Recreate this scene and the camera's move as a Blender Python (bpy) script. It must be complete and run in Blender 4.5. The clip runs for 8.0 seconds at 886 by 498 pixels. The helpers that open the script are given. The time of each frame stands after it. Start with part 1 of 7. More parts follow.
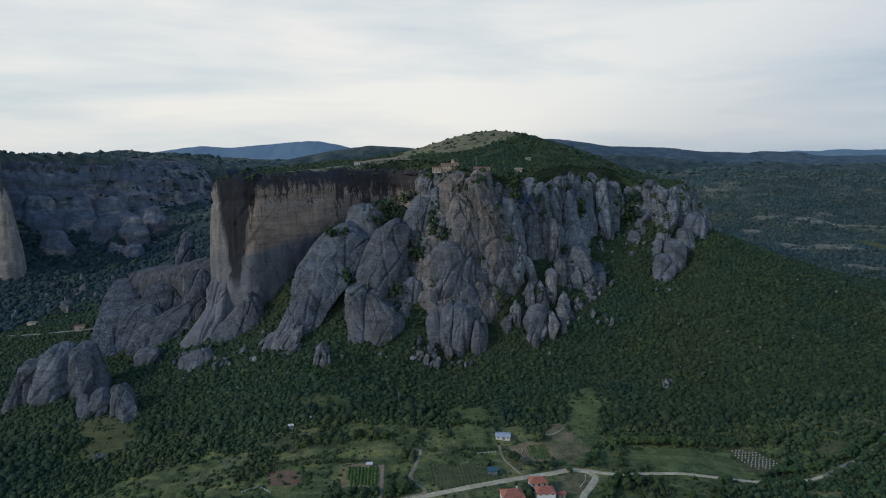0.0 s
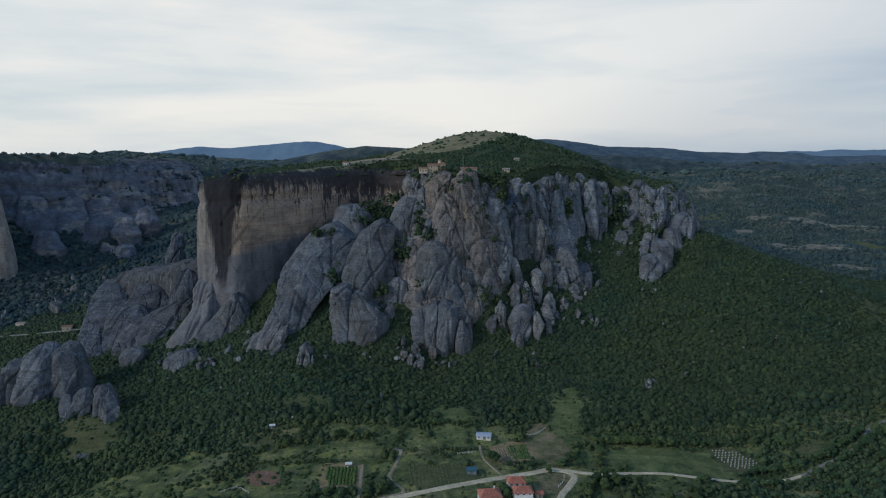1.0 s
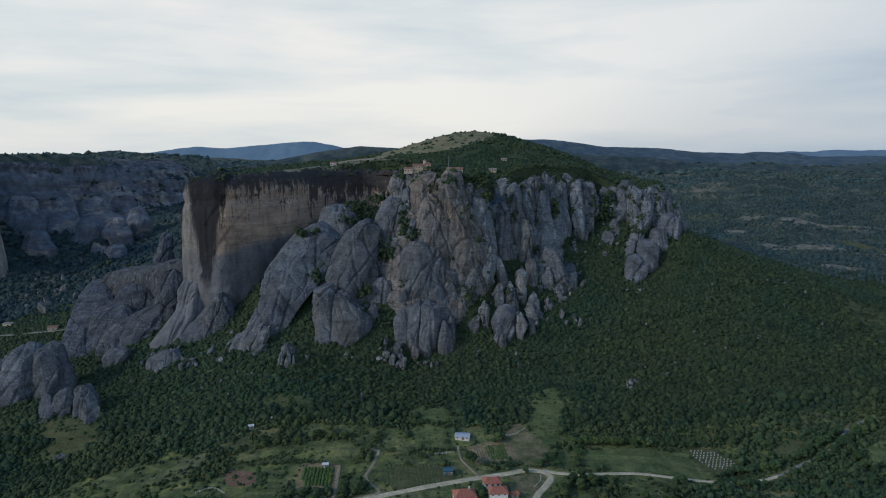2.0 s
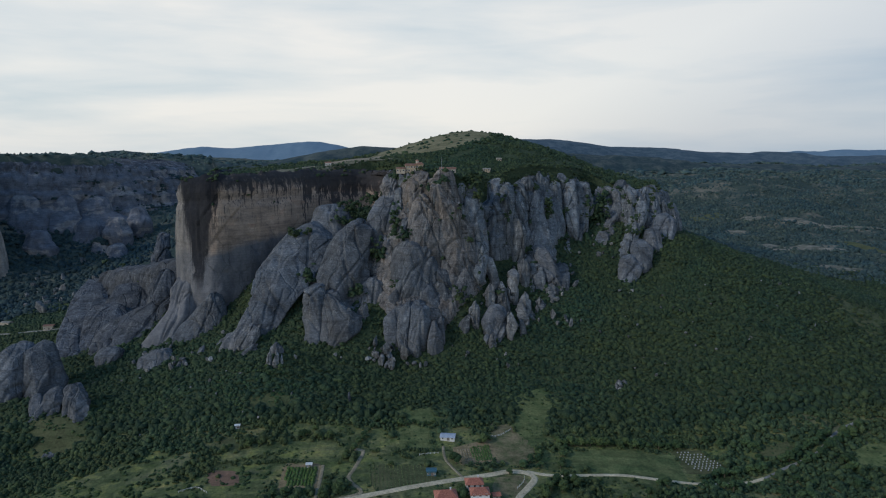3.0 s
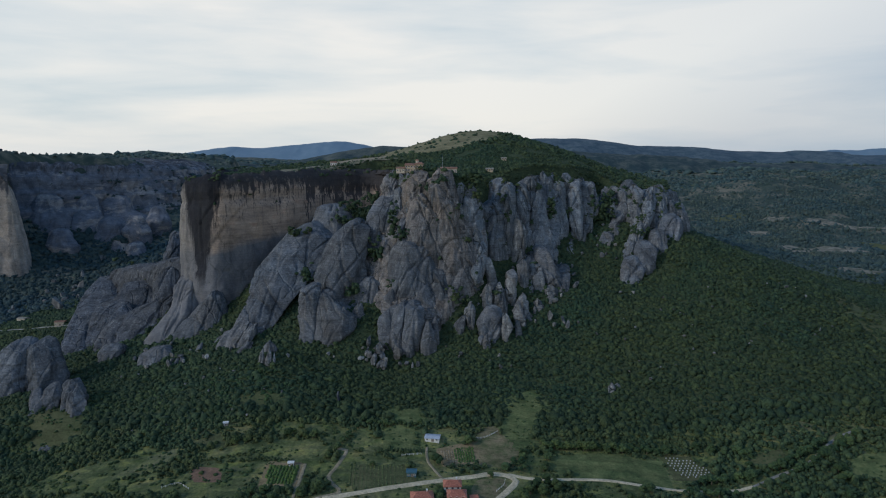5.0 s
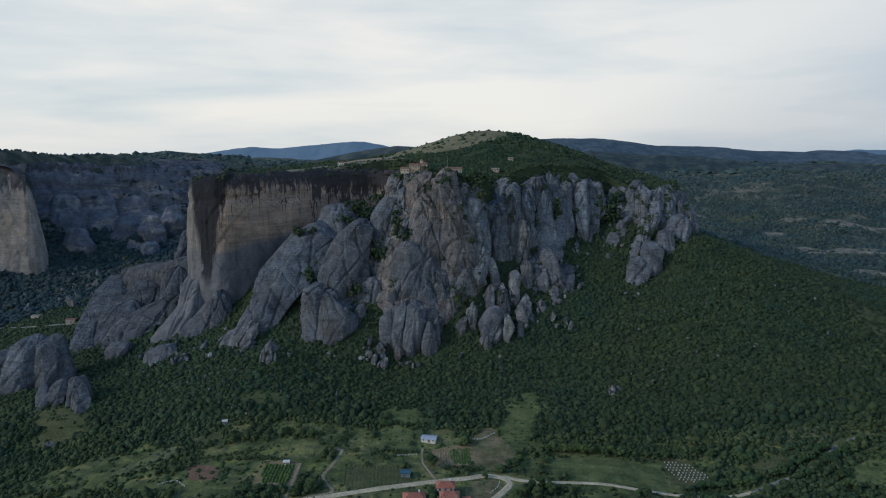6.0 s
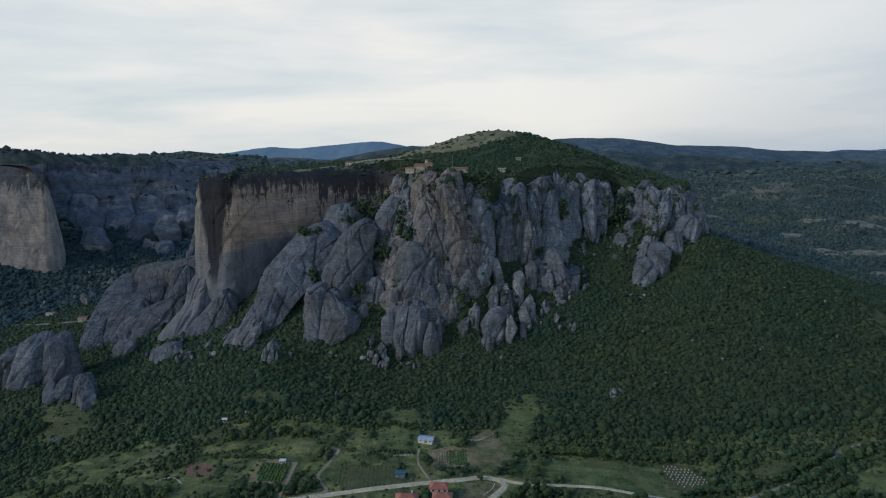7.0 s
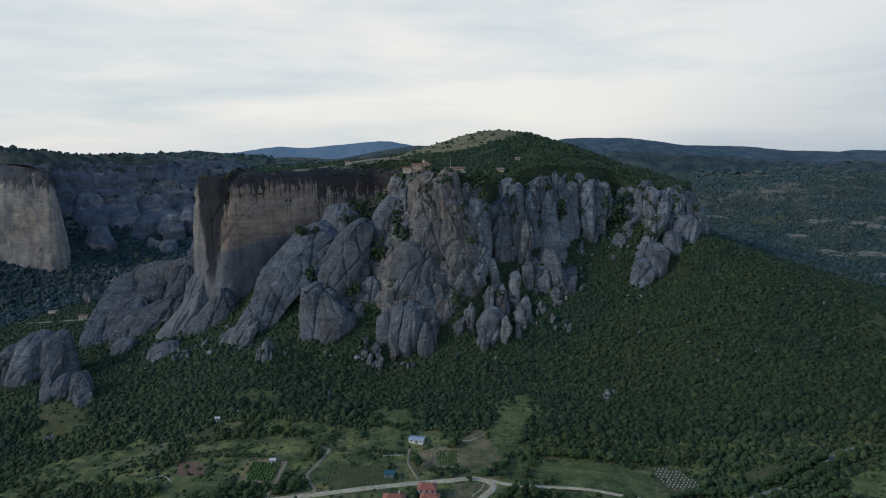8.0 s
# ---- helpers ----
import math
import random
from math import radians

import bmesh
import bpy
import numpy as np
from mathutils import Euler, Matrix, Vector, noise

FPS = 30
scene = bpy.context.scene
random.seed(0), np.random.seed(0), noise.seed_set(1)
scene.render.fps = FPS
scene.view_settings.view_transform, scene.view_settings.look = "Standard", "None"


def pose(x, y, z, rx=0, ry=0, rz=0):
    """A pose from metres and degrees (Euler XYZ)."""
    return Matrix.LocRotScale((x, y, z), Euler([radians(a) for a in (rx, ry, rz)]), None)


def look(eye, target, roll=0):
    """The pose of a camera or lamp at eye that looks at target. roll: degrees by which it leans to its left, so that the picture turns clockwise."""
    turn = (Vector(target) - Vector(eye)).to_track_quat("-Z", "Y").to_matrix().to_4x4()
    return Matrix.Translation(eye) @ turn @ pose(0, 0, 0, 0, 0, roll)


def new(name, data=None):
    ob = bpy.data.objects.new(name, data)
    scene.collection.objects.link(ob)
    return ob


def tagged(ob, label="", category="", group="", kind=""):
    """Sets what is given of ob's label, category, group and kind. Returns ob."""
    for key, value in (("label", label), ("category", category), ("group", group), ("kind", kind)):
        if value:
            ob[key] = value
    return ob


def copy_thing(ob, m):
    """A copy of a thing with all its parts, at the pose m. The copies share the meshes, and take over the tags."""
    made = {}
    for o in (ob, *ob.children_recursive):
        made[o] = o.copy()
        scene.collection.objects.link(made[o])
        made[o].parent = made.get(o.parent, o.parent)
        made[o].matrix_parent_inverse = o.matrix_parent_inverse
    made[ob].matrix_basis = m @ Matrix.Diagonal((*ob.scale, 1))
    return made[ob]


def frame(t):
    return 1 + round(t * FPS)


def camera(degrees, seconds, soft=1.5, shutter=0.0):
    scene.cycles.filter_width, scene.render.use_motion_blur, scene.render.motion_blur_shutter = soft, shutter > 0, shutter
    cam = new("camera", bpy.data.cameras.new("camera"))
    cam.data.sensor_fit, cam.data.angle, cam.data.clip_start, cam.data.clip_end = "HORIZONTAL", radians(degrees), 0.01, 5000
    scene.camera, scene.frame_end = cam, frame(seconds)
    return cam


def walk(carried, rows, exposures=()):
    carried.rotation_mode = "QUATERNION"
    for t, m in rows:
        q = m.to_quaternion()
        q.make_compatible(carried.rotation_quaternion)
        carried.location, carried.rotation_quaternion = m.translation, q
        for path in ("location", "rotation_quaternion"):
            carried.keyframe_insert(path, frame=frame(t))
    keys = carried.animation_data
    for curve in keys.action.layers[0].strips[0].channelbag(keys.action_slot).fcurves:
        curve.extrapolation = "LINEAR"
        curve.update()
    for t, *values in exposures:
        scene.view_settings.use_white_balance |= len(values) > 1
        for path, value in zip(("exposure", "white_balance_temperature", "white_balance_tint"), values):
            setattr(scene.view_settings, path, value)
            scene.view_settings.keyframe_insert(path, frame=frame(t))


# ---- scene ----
cam = camera(69.4, 8.0, 1.1)
METRES, EYE, TILT, LEAN, TURN = 100.0, 172.0, -8.5, 0.0, 0.0
ROWS = [
    (0.0, 0.0, 0.0, 0.0, 0.0, 0.0, 0.0),
    (0.5, 0.0535, -0.003, -0.0004, -0.03, 0.02, -0.0),
    (1.0, 0.1125, -0.0049, -0.0009, -0.07, 0.03, 0.02),
    (1.5, 0.1751, -0.0046, -0.0009, -0.1, 0.04, 0.03),
    (2.0, 0.2378, -0.0024, -0.0009, -0.14, 0.05, 0.01),
    (3.5, 0.4343, 0.0121, 0.0021, 1.04, 0.02, -0.13),
    (4.0, 0.5001, 0.0188, 0.0035, 1.62, -0.0, -0.21),
    (4.5, 0.5659, 0.026, 0.0045, 2.32, -0.01, -0.28),
    (6.0, 0.7595, 0.0542, 0.0086, 4.76, -0.02, -0.57),
    (6.5, 0.8242, 0.0661, 0.0106, 5.63, -0.03, -0.69),
    (7.0, 0.8883, 0.0799, 0.0124, 6.5, -0.05, -0.79),
    (7.5, 0.9532, 0.0946, 0.0151, 7.28, -0.07, -0.91),
    (8.0, 0.9916, 0.1007, 0.0163, 7.3, -0.09, -0.96),
]
walk(cam, [(t, pose(0, 0, EYE, TILT, LEAN, TURN) @ pose(METRES * x, METRES * y, METRES * z, 90 + pitch, roll, yaw)) for t, x, y, z, yaw, pitch, roll in ROWS])

# ---- world, sun ----
def node(tree, kind, at=None, **values):
    n = tree.nodes.new(kind)
    for key, value in values.items():
        if key in n.inputs:
            n.inputs[key].default_value = value
    return n


def build_world():
    world = bpy.data.worlds.new("overcast_sky")
    scene.world = world
    world.use_nodes = True
    t = world.node_tree
    t.nodes.clear()
    sky = t.nodes.new("ShaderNodeTexSky")
    sky.sky_type, sky.sun_disc = "NISHITA", False
    sky.sun_elevation, sky.sun_rotation = radians(30), radians(-115)
    sky.air_density, sky.dust_density = 1.0, 2.0
    dim = node(t, "ShaderNodeVectorMath")
    dim.operation = "SCALE"
    dim.inputs["Scale"].default_value = 0.12
    t.links.new(sky.outputs[0], dim.inputs[0])
    coord = t.nodes.new("ShaderNodeTexCoord")
    # cloud layers are seen flat from below, so they draw out into long streaks near the horizon
    stretch = t.nodes.new("ShaderNodeMapping")
    stretch.inputs["Scale"].default_value = (1.0, 0.9, 6.5)
    stretch.inputs["Rotation"].default_value = (0, radians(4), 0)
    t.links.new(coord.outputs["Generated"], stretch.inputs[0])
    big = node(t, "ShaderNodeTexNoise", Scale=1.35, Detail=5.0, Roughness=0.48, Distortion=0.35)
    small = node(t, "ShaderNodeTexNoise", Scale=4.5, Detail=5.0, Roughness=0.55, Distortion=0.4)
    t.links.new(stretch.outputs[0], big.inputs[0])
    t.links.new(stretch.outputs[0], small.inputs[0])
    add = t.nodes.new("ShaderNodeMath")
    add.operation = "MULTIPLY_ADD"
    add.inputs[1].default_value = 0.30
    t.links.new(small.outputs[0], add.inputs[0])
    t.links.new(big.outputs[0], add.inputs[2])
    ramp = t.nodes.new("ShaderNodeValToRGB")
    ramp.color_ramp.elements[0].position, ramp.color_ramp.elements[0].color = 0.50, (0.545, 0.64, 0.70, 1)
    ramp.color_ramp.elements[1].position, ramp.color_ramp.elements[1].color = 0.78, (0.86, 0.85, 0.82, 1)
    e = ramp.color_ramp.elements.new(0.63)
    e.color = (0.70, 0.745, 0.765, 1)
    t.links.new(add.outputs[0], ramp.inputs[0])
    mix = t.nodes.new("ShaderNodeMix")
    mix.data_type = "RGBA"
    mix.inputs["Factor"].default_value = 0.88
    t.links.new(dim.outputs[0], mix.inputs["A"])
    t.links.new(ramp.outputs[0], mix.inputs["B"])
    # the cloud deck thickens and dims towards the zenith; the glow of the low sun stays near the horizon
    part_z = t.nodes.new("ShaderNodeSeparateXYZ")
    t.links.new(coord.outputs["Generated"], part_z.inputs[0])
    deck = t.nodes.new("ShaderNodeValToRGB")
    deck.color_ramp.elements[0].position, deck.color_ramp.elements[0].color = 0.22, (1, 1, 1, 1)
    deck.color_ramp.elements[1].position, deck.color_ramp.elements[1].color = 0.62, (0.115, 0.285, 0.58, 1)
    t.links.new(part_z.outputs[2], deck.inputs[0])
    shade = t.nodes.new("ShaderNodeMix")
    shade.data_type, shade.blend_type = "RGBA", "MULTIPLY"
    shade.inputs["Factor"].default_value = 1.0
    t.links.new(mix.outputs["Result"], shade.inputs["A"])
    t.links.new(deck.outputs[0], shade.inputs["B"])
    # the side of the low sun, in the west, is a little brighter than the east
    side = t.nodes.new("ShaderNodeValToRGB")
    side.color_ramp.elements[0].position, side.color_ramp.elements[0].color = 0.0, (1.01, 1.005, 1.0, 1)
    side.color_ramp.elements[1].position, side.color_ramp.elements[1].color = 0.72, (0.80, 0.85, 0.90, 1)
    t.links.new(part_z.outputs[0], side.inputs[0])
    tint = t.nodes.new("ShaderNodeMix")
    tint.data_type, tint.blend_type = "RGBA", "MULTIPLY"
    tint.inputs["Factor"].default_value = 1.0
    t.links.new(shade.outputs["Result"], tint.inputs["A"])
    t.links.new(side.outputs[0], tint.inputs["B"])
    low = t.nodes.new("ShaderNodeMath")
    low.operation = "MULTIPLY_ADD"
    low.inputs[1].default_value = -2.2
    t.links.new(part_z.outputs[2], low.inputs[0])
    t.links.new(part_z.outputs[0], low.inputs[2])
    haze = t.nodes.new("ShaderNodeValToRGB")
    haze.color_ramp.elements[0].position, haze.color_ramp.elements[0].color = 0.0, (1, 1, 1, 1)
    haze.color_ramp.elements[1].position, haze.color_ramp.elements[1].color = 0.30, (0.80, 0.83, 0.885, 1)
    t.links.new(low.outputs[0], haze.inputs[0])
    grey = t.nodes.new("ShaderNodeMix")
    grey.data_type, grey.blend_type = "RGBA", "MULTIPLY"
    grey.inputs["Factor"].default_value = 1.0
    t.links.new(tint.outputs["Result"], grey.inputs["A"])
    t.links.new(haze.outputs[0], grey.inputs["B"])
    back = node(t, "ShaderNodeBackground", Strength=1.05)
    t.links.new(grey.outputs["Result"], back.inputs[0])
    out = t.nodes.new("ShaderNodeOutputWorld")
    t.links.new(back.outputs[0], out.inputs[0])


build_world()
sun = new("sun", bpy.data.lights.new("sun", "SUN"))
sun.data.energy, sun.data.angle, sun.data.color = 1.05, radians(8), (1.0, 0.98, 0.94)
sun.matrix_world = look((-640, -240, 400), (0, 60, 0))


# ---- materials ----
class Shade:
    """A small builder of node materials in world metres."""

    def __init__(self, name, rough=0.9):
        self.m = bpy.data.materials.new(name)
        self.m.use_nodes = True
        self.t = self.m.node_tree
        self.b = self.t.nodes["Principled BSDF"]
        self.b.inputs["Roughness"].default_value = rough
        self.b.inputs["Specular IOR Level"].default_value = 0.2
        self.pos = self.t.nodes.new("ShaderNodeNewGeometry").outputs["Position"]

    def link(self, a, b):
        self.t.links.new(a, b)

    def noise(self, scale, detail=4.0, rough=0.55, stretch=(1, 1, 1), distort=0.0, offset=(0, 0, 0), tilt=0.0):
        m = self.t.nodes.new("ShaderNodeMapping")
        m.inputs["Scale"].default_value = stretch
        m.inputs["Location"].default_value = offset
        m.inputs["Rotation"].default_value = (0, radians(tilt), 0)
        self.link(self.pos, m.inputs[0])
        n = node(self.t, "ShaderNodeTexNoise", Scale=scale, Detail=detail, Roughness=rough, Distortion=distort)
        self.link(m.outputs[0], n.inputs["Vector"])
        return n.outputs[0]

    def cells(self, scale, stretch, offset=(0, 0, 0), tilt=0.0, wobble=1.5):
        """Angular blocks: how far the joint between two blocks lies, and a number for each block."""
        n = node(self.t, "ShaderNodeTexNoise", Scale=0.09, Detail=3.0)
        self.link(self.pos, n.inputs["Vector"])
        w = self.t.nodes.new("ShaderNodeVectorMath")
        w.operation = "MULTIPLY_ADD"
        w.inputs[1].default_value = (wobble, wobble, wobble)
        self.link(n.outputs["Color"], w.inputs[0])
        self.link(self.pos, w.inputs[2])
        m = self.t.nodes.new("ShaderNodeMapping")
        m.inputs["Scale"].default_value = stretch
        m.inputs["Location"].default_value = offset
        m.inputs["Rotation"].default_value = (0, radians(tilt), 0)
        self.link(w.outputs[0], m.inputs[0])
        out = []
        for feature, socket in (("DISTANCE_TO_EDGE", "Distance"), ("F1", "Color")):
            v = node(self.t, "ShaderNodeTexVoronoi", Scale=scale)
            v.feature = feature
            self.link(m.outputs[0], v.inputs["Vector"])
            out.append(v.outputs[socket])
        return out

    def ramp(self, fac, *stops):
        n = self.t.nodes.new("ShaderNodeValToRGB")
        e = n.color_ramp.elements
        while len(e) < len(stops):
            e.new(0.5)
        for k, (p, c) in enumerate(stops):
            e[k].position = p
            e[k].color = (c, c, c, 1) if isinstance(c, (int, float)) else (*c, 1)
        self.link(fac, n.inputs[0])
        return n.outputs[0]

    def mix(self, fac, a, b, mode="MIX"):
        n = self.t.nodes.new("ShaderNodeMix")
        n.data_type, n.blend_type = "RGBA", mode
        for socket, v in (("Factor", fac), ("A", a), ("B", b)):
            if isinstance(v, (int, float)):
                n.inputs[socket].default_value = v if socket == "Factor" else (v, v, v, 1)
            elif isinstance(v, tuple):
                n.inputs[socket].default_value = (*v, 1)
            else:
                self.link(v, n.inputs[socket])
        return n.outputs["Result"]

    def math(self, op, a, b):
        n = self.t.nodes.new("ShaderNodeMath")
        n.operation = op
        for k, v in enumerate((a, b)):
            if isinstance(v, (int, float)):
                n.inputs[k].default_value = v
            else:
                self.link(v, n.inputs[k])
        return n.outputs[0]

    def random(self, island=False):
        if island:
            return self.t.nodes.new("ShaderNodeNewGeometry").outputs["Random Per Island"]
        return self.t.nodes.new("ShaderNodeObjectInfo").outputs["Random"]

    def axis(self, k):
        n = self.t.nodes.new("ShaderNodeSeparateXYZ")
        self.link(self.pos, n.inputs[0])
        return n.outputs[k]

    def done(self, colour, height=None, strength=0.5, distance=1.0):
        if isinstance(colour, tuple):
            self.b.inputs["Base Color"].default_value = (*colour, 1)
        else:
            self.link(colour, self.b.inputs["Base Color"])
        if height is not None:
            n = node(self.t, "ShaderNodeBump", Strength=strength, Distance=distance)
            self.link(height, n.inputs["Height"])
            self.link(n.outputs[0], self.b.inputs["Normal"])
        return self.m


def rock_texture(s, base, amount=1.0, joints=1.0):
    """Beds, grain, joint blocks, bush-grown pits and broad tones that all the stone shares; gives colour and height."""
    # thin beds that dip gently to the west
    beds = s.noise(0.75, 5, 0.62, (0.05, 0.05, 1.0), 1.2, (0, 0, 0), 9)
    base = s.mix(0.55 * amount, base, s.ramp(beds, (0.34, 0.46), (0.46, 0.98), (0.66, 1.26)), "MULTIPLY")
    broad = s.noise(0.085, 4, 0.6, (1, 1, 0.7), 0.3, (21, 5, 60))
    base = s.mix(0.85 * amount, base, s.ramp(broad, (0.34, 0.66), (0.5, 1.0), (0.66, 1.36)), "MULTIPLY")
    grain = s.noise(0.7, 7, 0.70)
    base = s.mix(0.60 * amount, base, s.ramp(grain, (0.32, 0.44), (0.5, 1.0), (0.68, 1.65)), "MULTIPLY")
    # joints part the stone into tall blocks, and these into smaller ones; crack shade and dark growth are painted along
    # the open ones
    big, tone = s.cells(0.040, (1, 1, 0.38), (3, 1, 8), 14, 9.0)
    small, tint = s.cells(0.17, (1, 1, 0.55), (9, 4, 2), -10, 3.5)
    base = s.mix(0.75 * joints, base, s.ramp(tone, (0.2, 0.76), (0.8, 1.18)), "MULTIPLY")
    base = s.mix(0.5 * joints, base, s.ramp(tint, (0.2, 0.80), (0.8, 1.16)), "MULTIPLY")
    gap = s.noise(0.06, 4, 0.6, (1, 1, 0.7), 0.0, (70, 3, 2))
    growth_shade = s.mix(1.0, s.ramp(big, (0.005, 1.0), (0.017, 0.0)), s.ramp(gap, (0.44, 0.05), (0.58, 0.95)), "MULTIPLY")
    base = s.mix(s.math("MULTIPLY", growth_shade, joints), base, (0.030, 0.036, 0.032))
    pit = s.noise(0.42, 3, 0.58, (1, 1, 0.9), 0.3, (3, 90, 7))
    base = s.mix(s.ramp(pit, (0.735, 0.0), (0.76, 0.9)), base, (0.026, 0.038, 0.028))
    height = s.math("ADD", s.math("MULTIPLY", grain, 0.6), s.math("MULTIPLY", beds, 0.8))
    height = s.math("ADD", height, s.math("MULTIPLY", s.ramp(big, (0.0, 0.0), (0.035, 1.0)), 1.6 * joints))
    height = s.math("ADD", height, s.math("MULTIPLY", s.ramp(small, (0.0, 0.0), (0.05, 1.0)), 0.5 * joints))
    return base, s.math("ADD", height, s.math("MULTIPLY", s.ramp(tint, (0.2, 0.0), (0.8, 1.0)), 0.5 * joints))


def rock_material(name, grey, warm, warm_amount=0.35, stain=0.6, wash=0.6, joints=1.0):
    s = Shade(name, 0.95)
    patch = s.noise(0.035, 4, 0.6)
    base = s.mix(s.ramp(patch, (0.42, 0.0), (0.72, warm_amount)), grey, warm)
    base = s.mix(1.0, base, s.ramp(s.random(), (0.0, 0.80), (1.0, 1.14)), "MULTIPLY")
    # runs of black lichen below the tops, and pale washed streaks
    runs = s.noise(0.20, 5, 0.62, (1, 1, 0.06), 0.6)
    base = s.mix(stain, base, s.ramp(runs, (0.36, (0.30, 0.30, 0.31)), (0.5, (1, 1, 1))), "MULTIPLY")
    pale = s.noise(0.30, 5, 0.65, (1, 1, 0.10), 0.5, (37, 11, 5))
    base = s.mix(s.ramp(pale, (0.56, 0.0), (0.72, wash)), base, (0.37, 0.37, 0.36))
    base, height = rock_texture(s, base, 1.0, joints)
    return s.done(base, height, 0.85, 1.2)


GREY_ROCK = rock_material("grey_conglomerate", (0.166, 0.184, 0.200), (0.238, 0.231, 0.222), 0.45, 0.6, 0.9, 0.7)
SLAB_ROCK = rock_material("smooth_grey_conglomerate", (0.120, 0.132, 0.146), (0.176, 0.170, 0.164), 0.65, 0.35, 0.5, 0.4)
# darker copy of the smooth slab rock for the left: shade put into the colour
SHADED_SLAB = rock_material("shaded_grey_conglomerate", (0.090, 0.100, 0.116), (0.128, 0.128, 0.128), 0.65, 0.45, 0.45, 0.45)
TAN_ROCK = rock_material("tan_conglomerate", (0.160, 0.156, 0.154), (0.285, 0.232, 0.184), 0.95, 0.8, 0.6, 0.6)
SCREE_ROCK = rock_material("bleached_conglomerate", (0.175, 0.183, 0.188), (0.270, 0.260, 0.240), 0.7, 0.5, 1.0)


def far_cliff_material(name, low, high, scar, rim, scar_amount, draw=1.5):
    """Cliffs across the gorge: dark lichen under the rim, bare scars lower down."""
    s = Shade(name, 0.95)
    base = s.mix(s.ramp(s.noise(0.05, 5, 0.65, (1, 1, draw), 0.4), (0.36, 0.0), (0.64, 1.0)), low, high)
    scars = s.noise(0.021, 5, 0.62, (1, 1, 1.7), 0.5, (3, 8, 6))
    base = s.mix(s.ramp(scars, (0.54, 0.0), (0.58, scar_amount)), base, scar)
    drip = s.noise(0.11, 5, 0.68, (1, 1, 0.06), 0.5)
    depth = s.math("ADD", s.axis(2), s.math("MULTIPLY", s.math("SUBTRACT", drip, 0.5), 110))
    base = s.mix(s.ramp(s.math("DIVIDE", depth, 160), (rim, 0.0), (rim + 0.07, 0.85)), base, (0.060, 0.066, 0.078))
    base, height = rock_texture(s, base, 0.8, 0.3)
    return s.done(base, height, 0.5, 1.5)


TOWER_ROCK = far_cliff_material("pale_conglomerate", (0.26, 0.24, 0.22), (0.40, 0.34, 0.285), (0.44, 0.36, 0.29), 0.76, 0.6, 0.22)
# distance haze is put into this rock as a bluer grey
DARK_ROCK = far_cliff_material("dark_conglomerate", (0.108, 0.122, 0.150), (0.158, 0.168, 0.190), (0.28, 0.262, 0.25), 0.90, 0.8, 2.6)


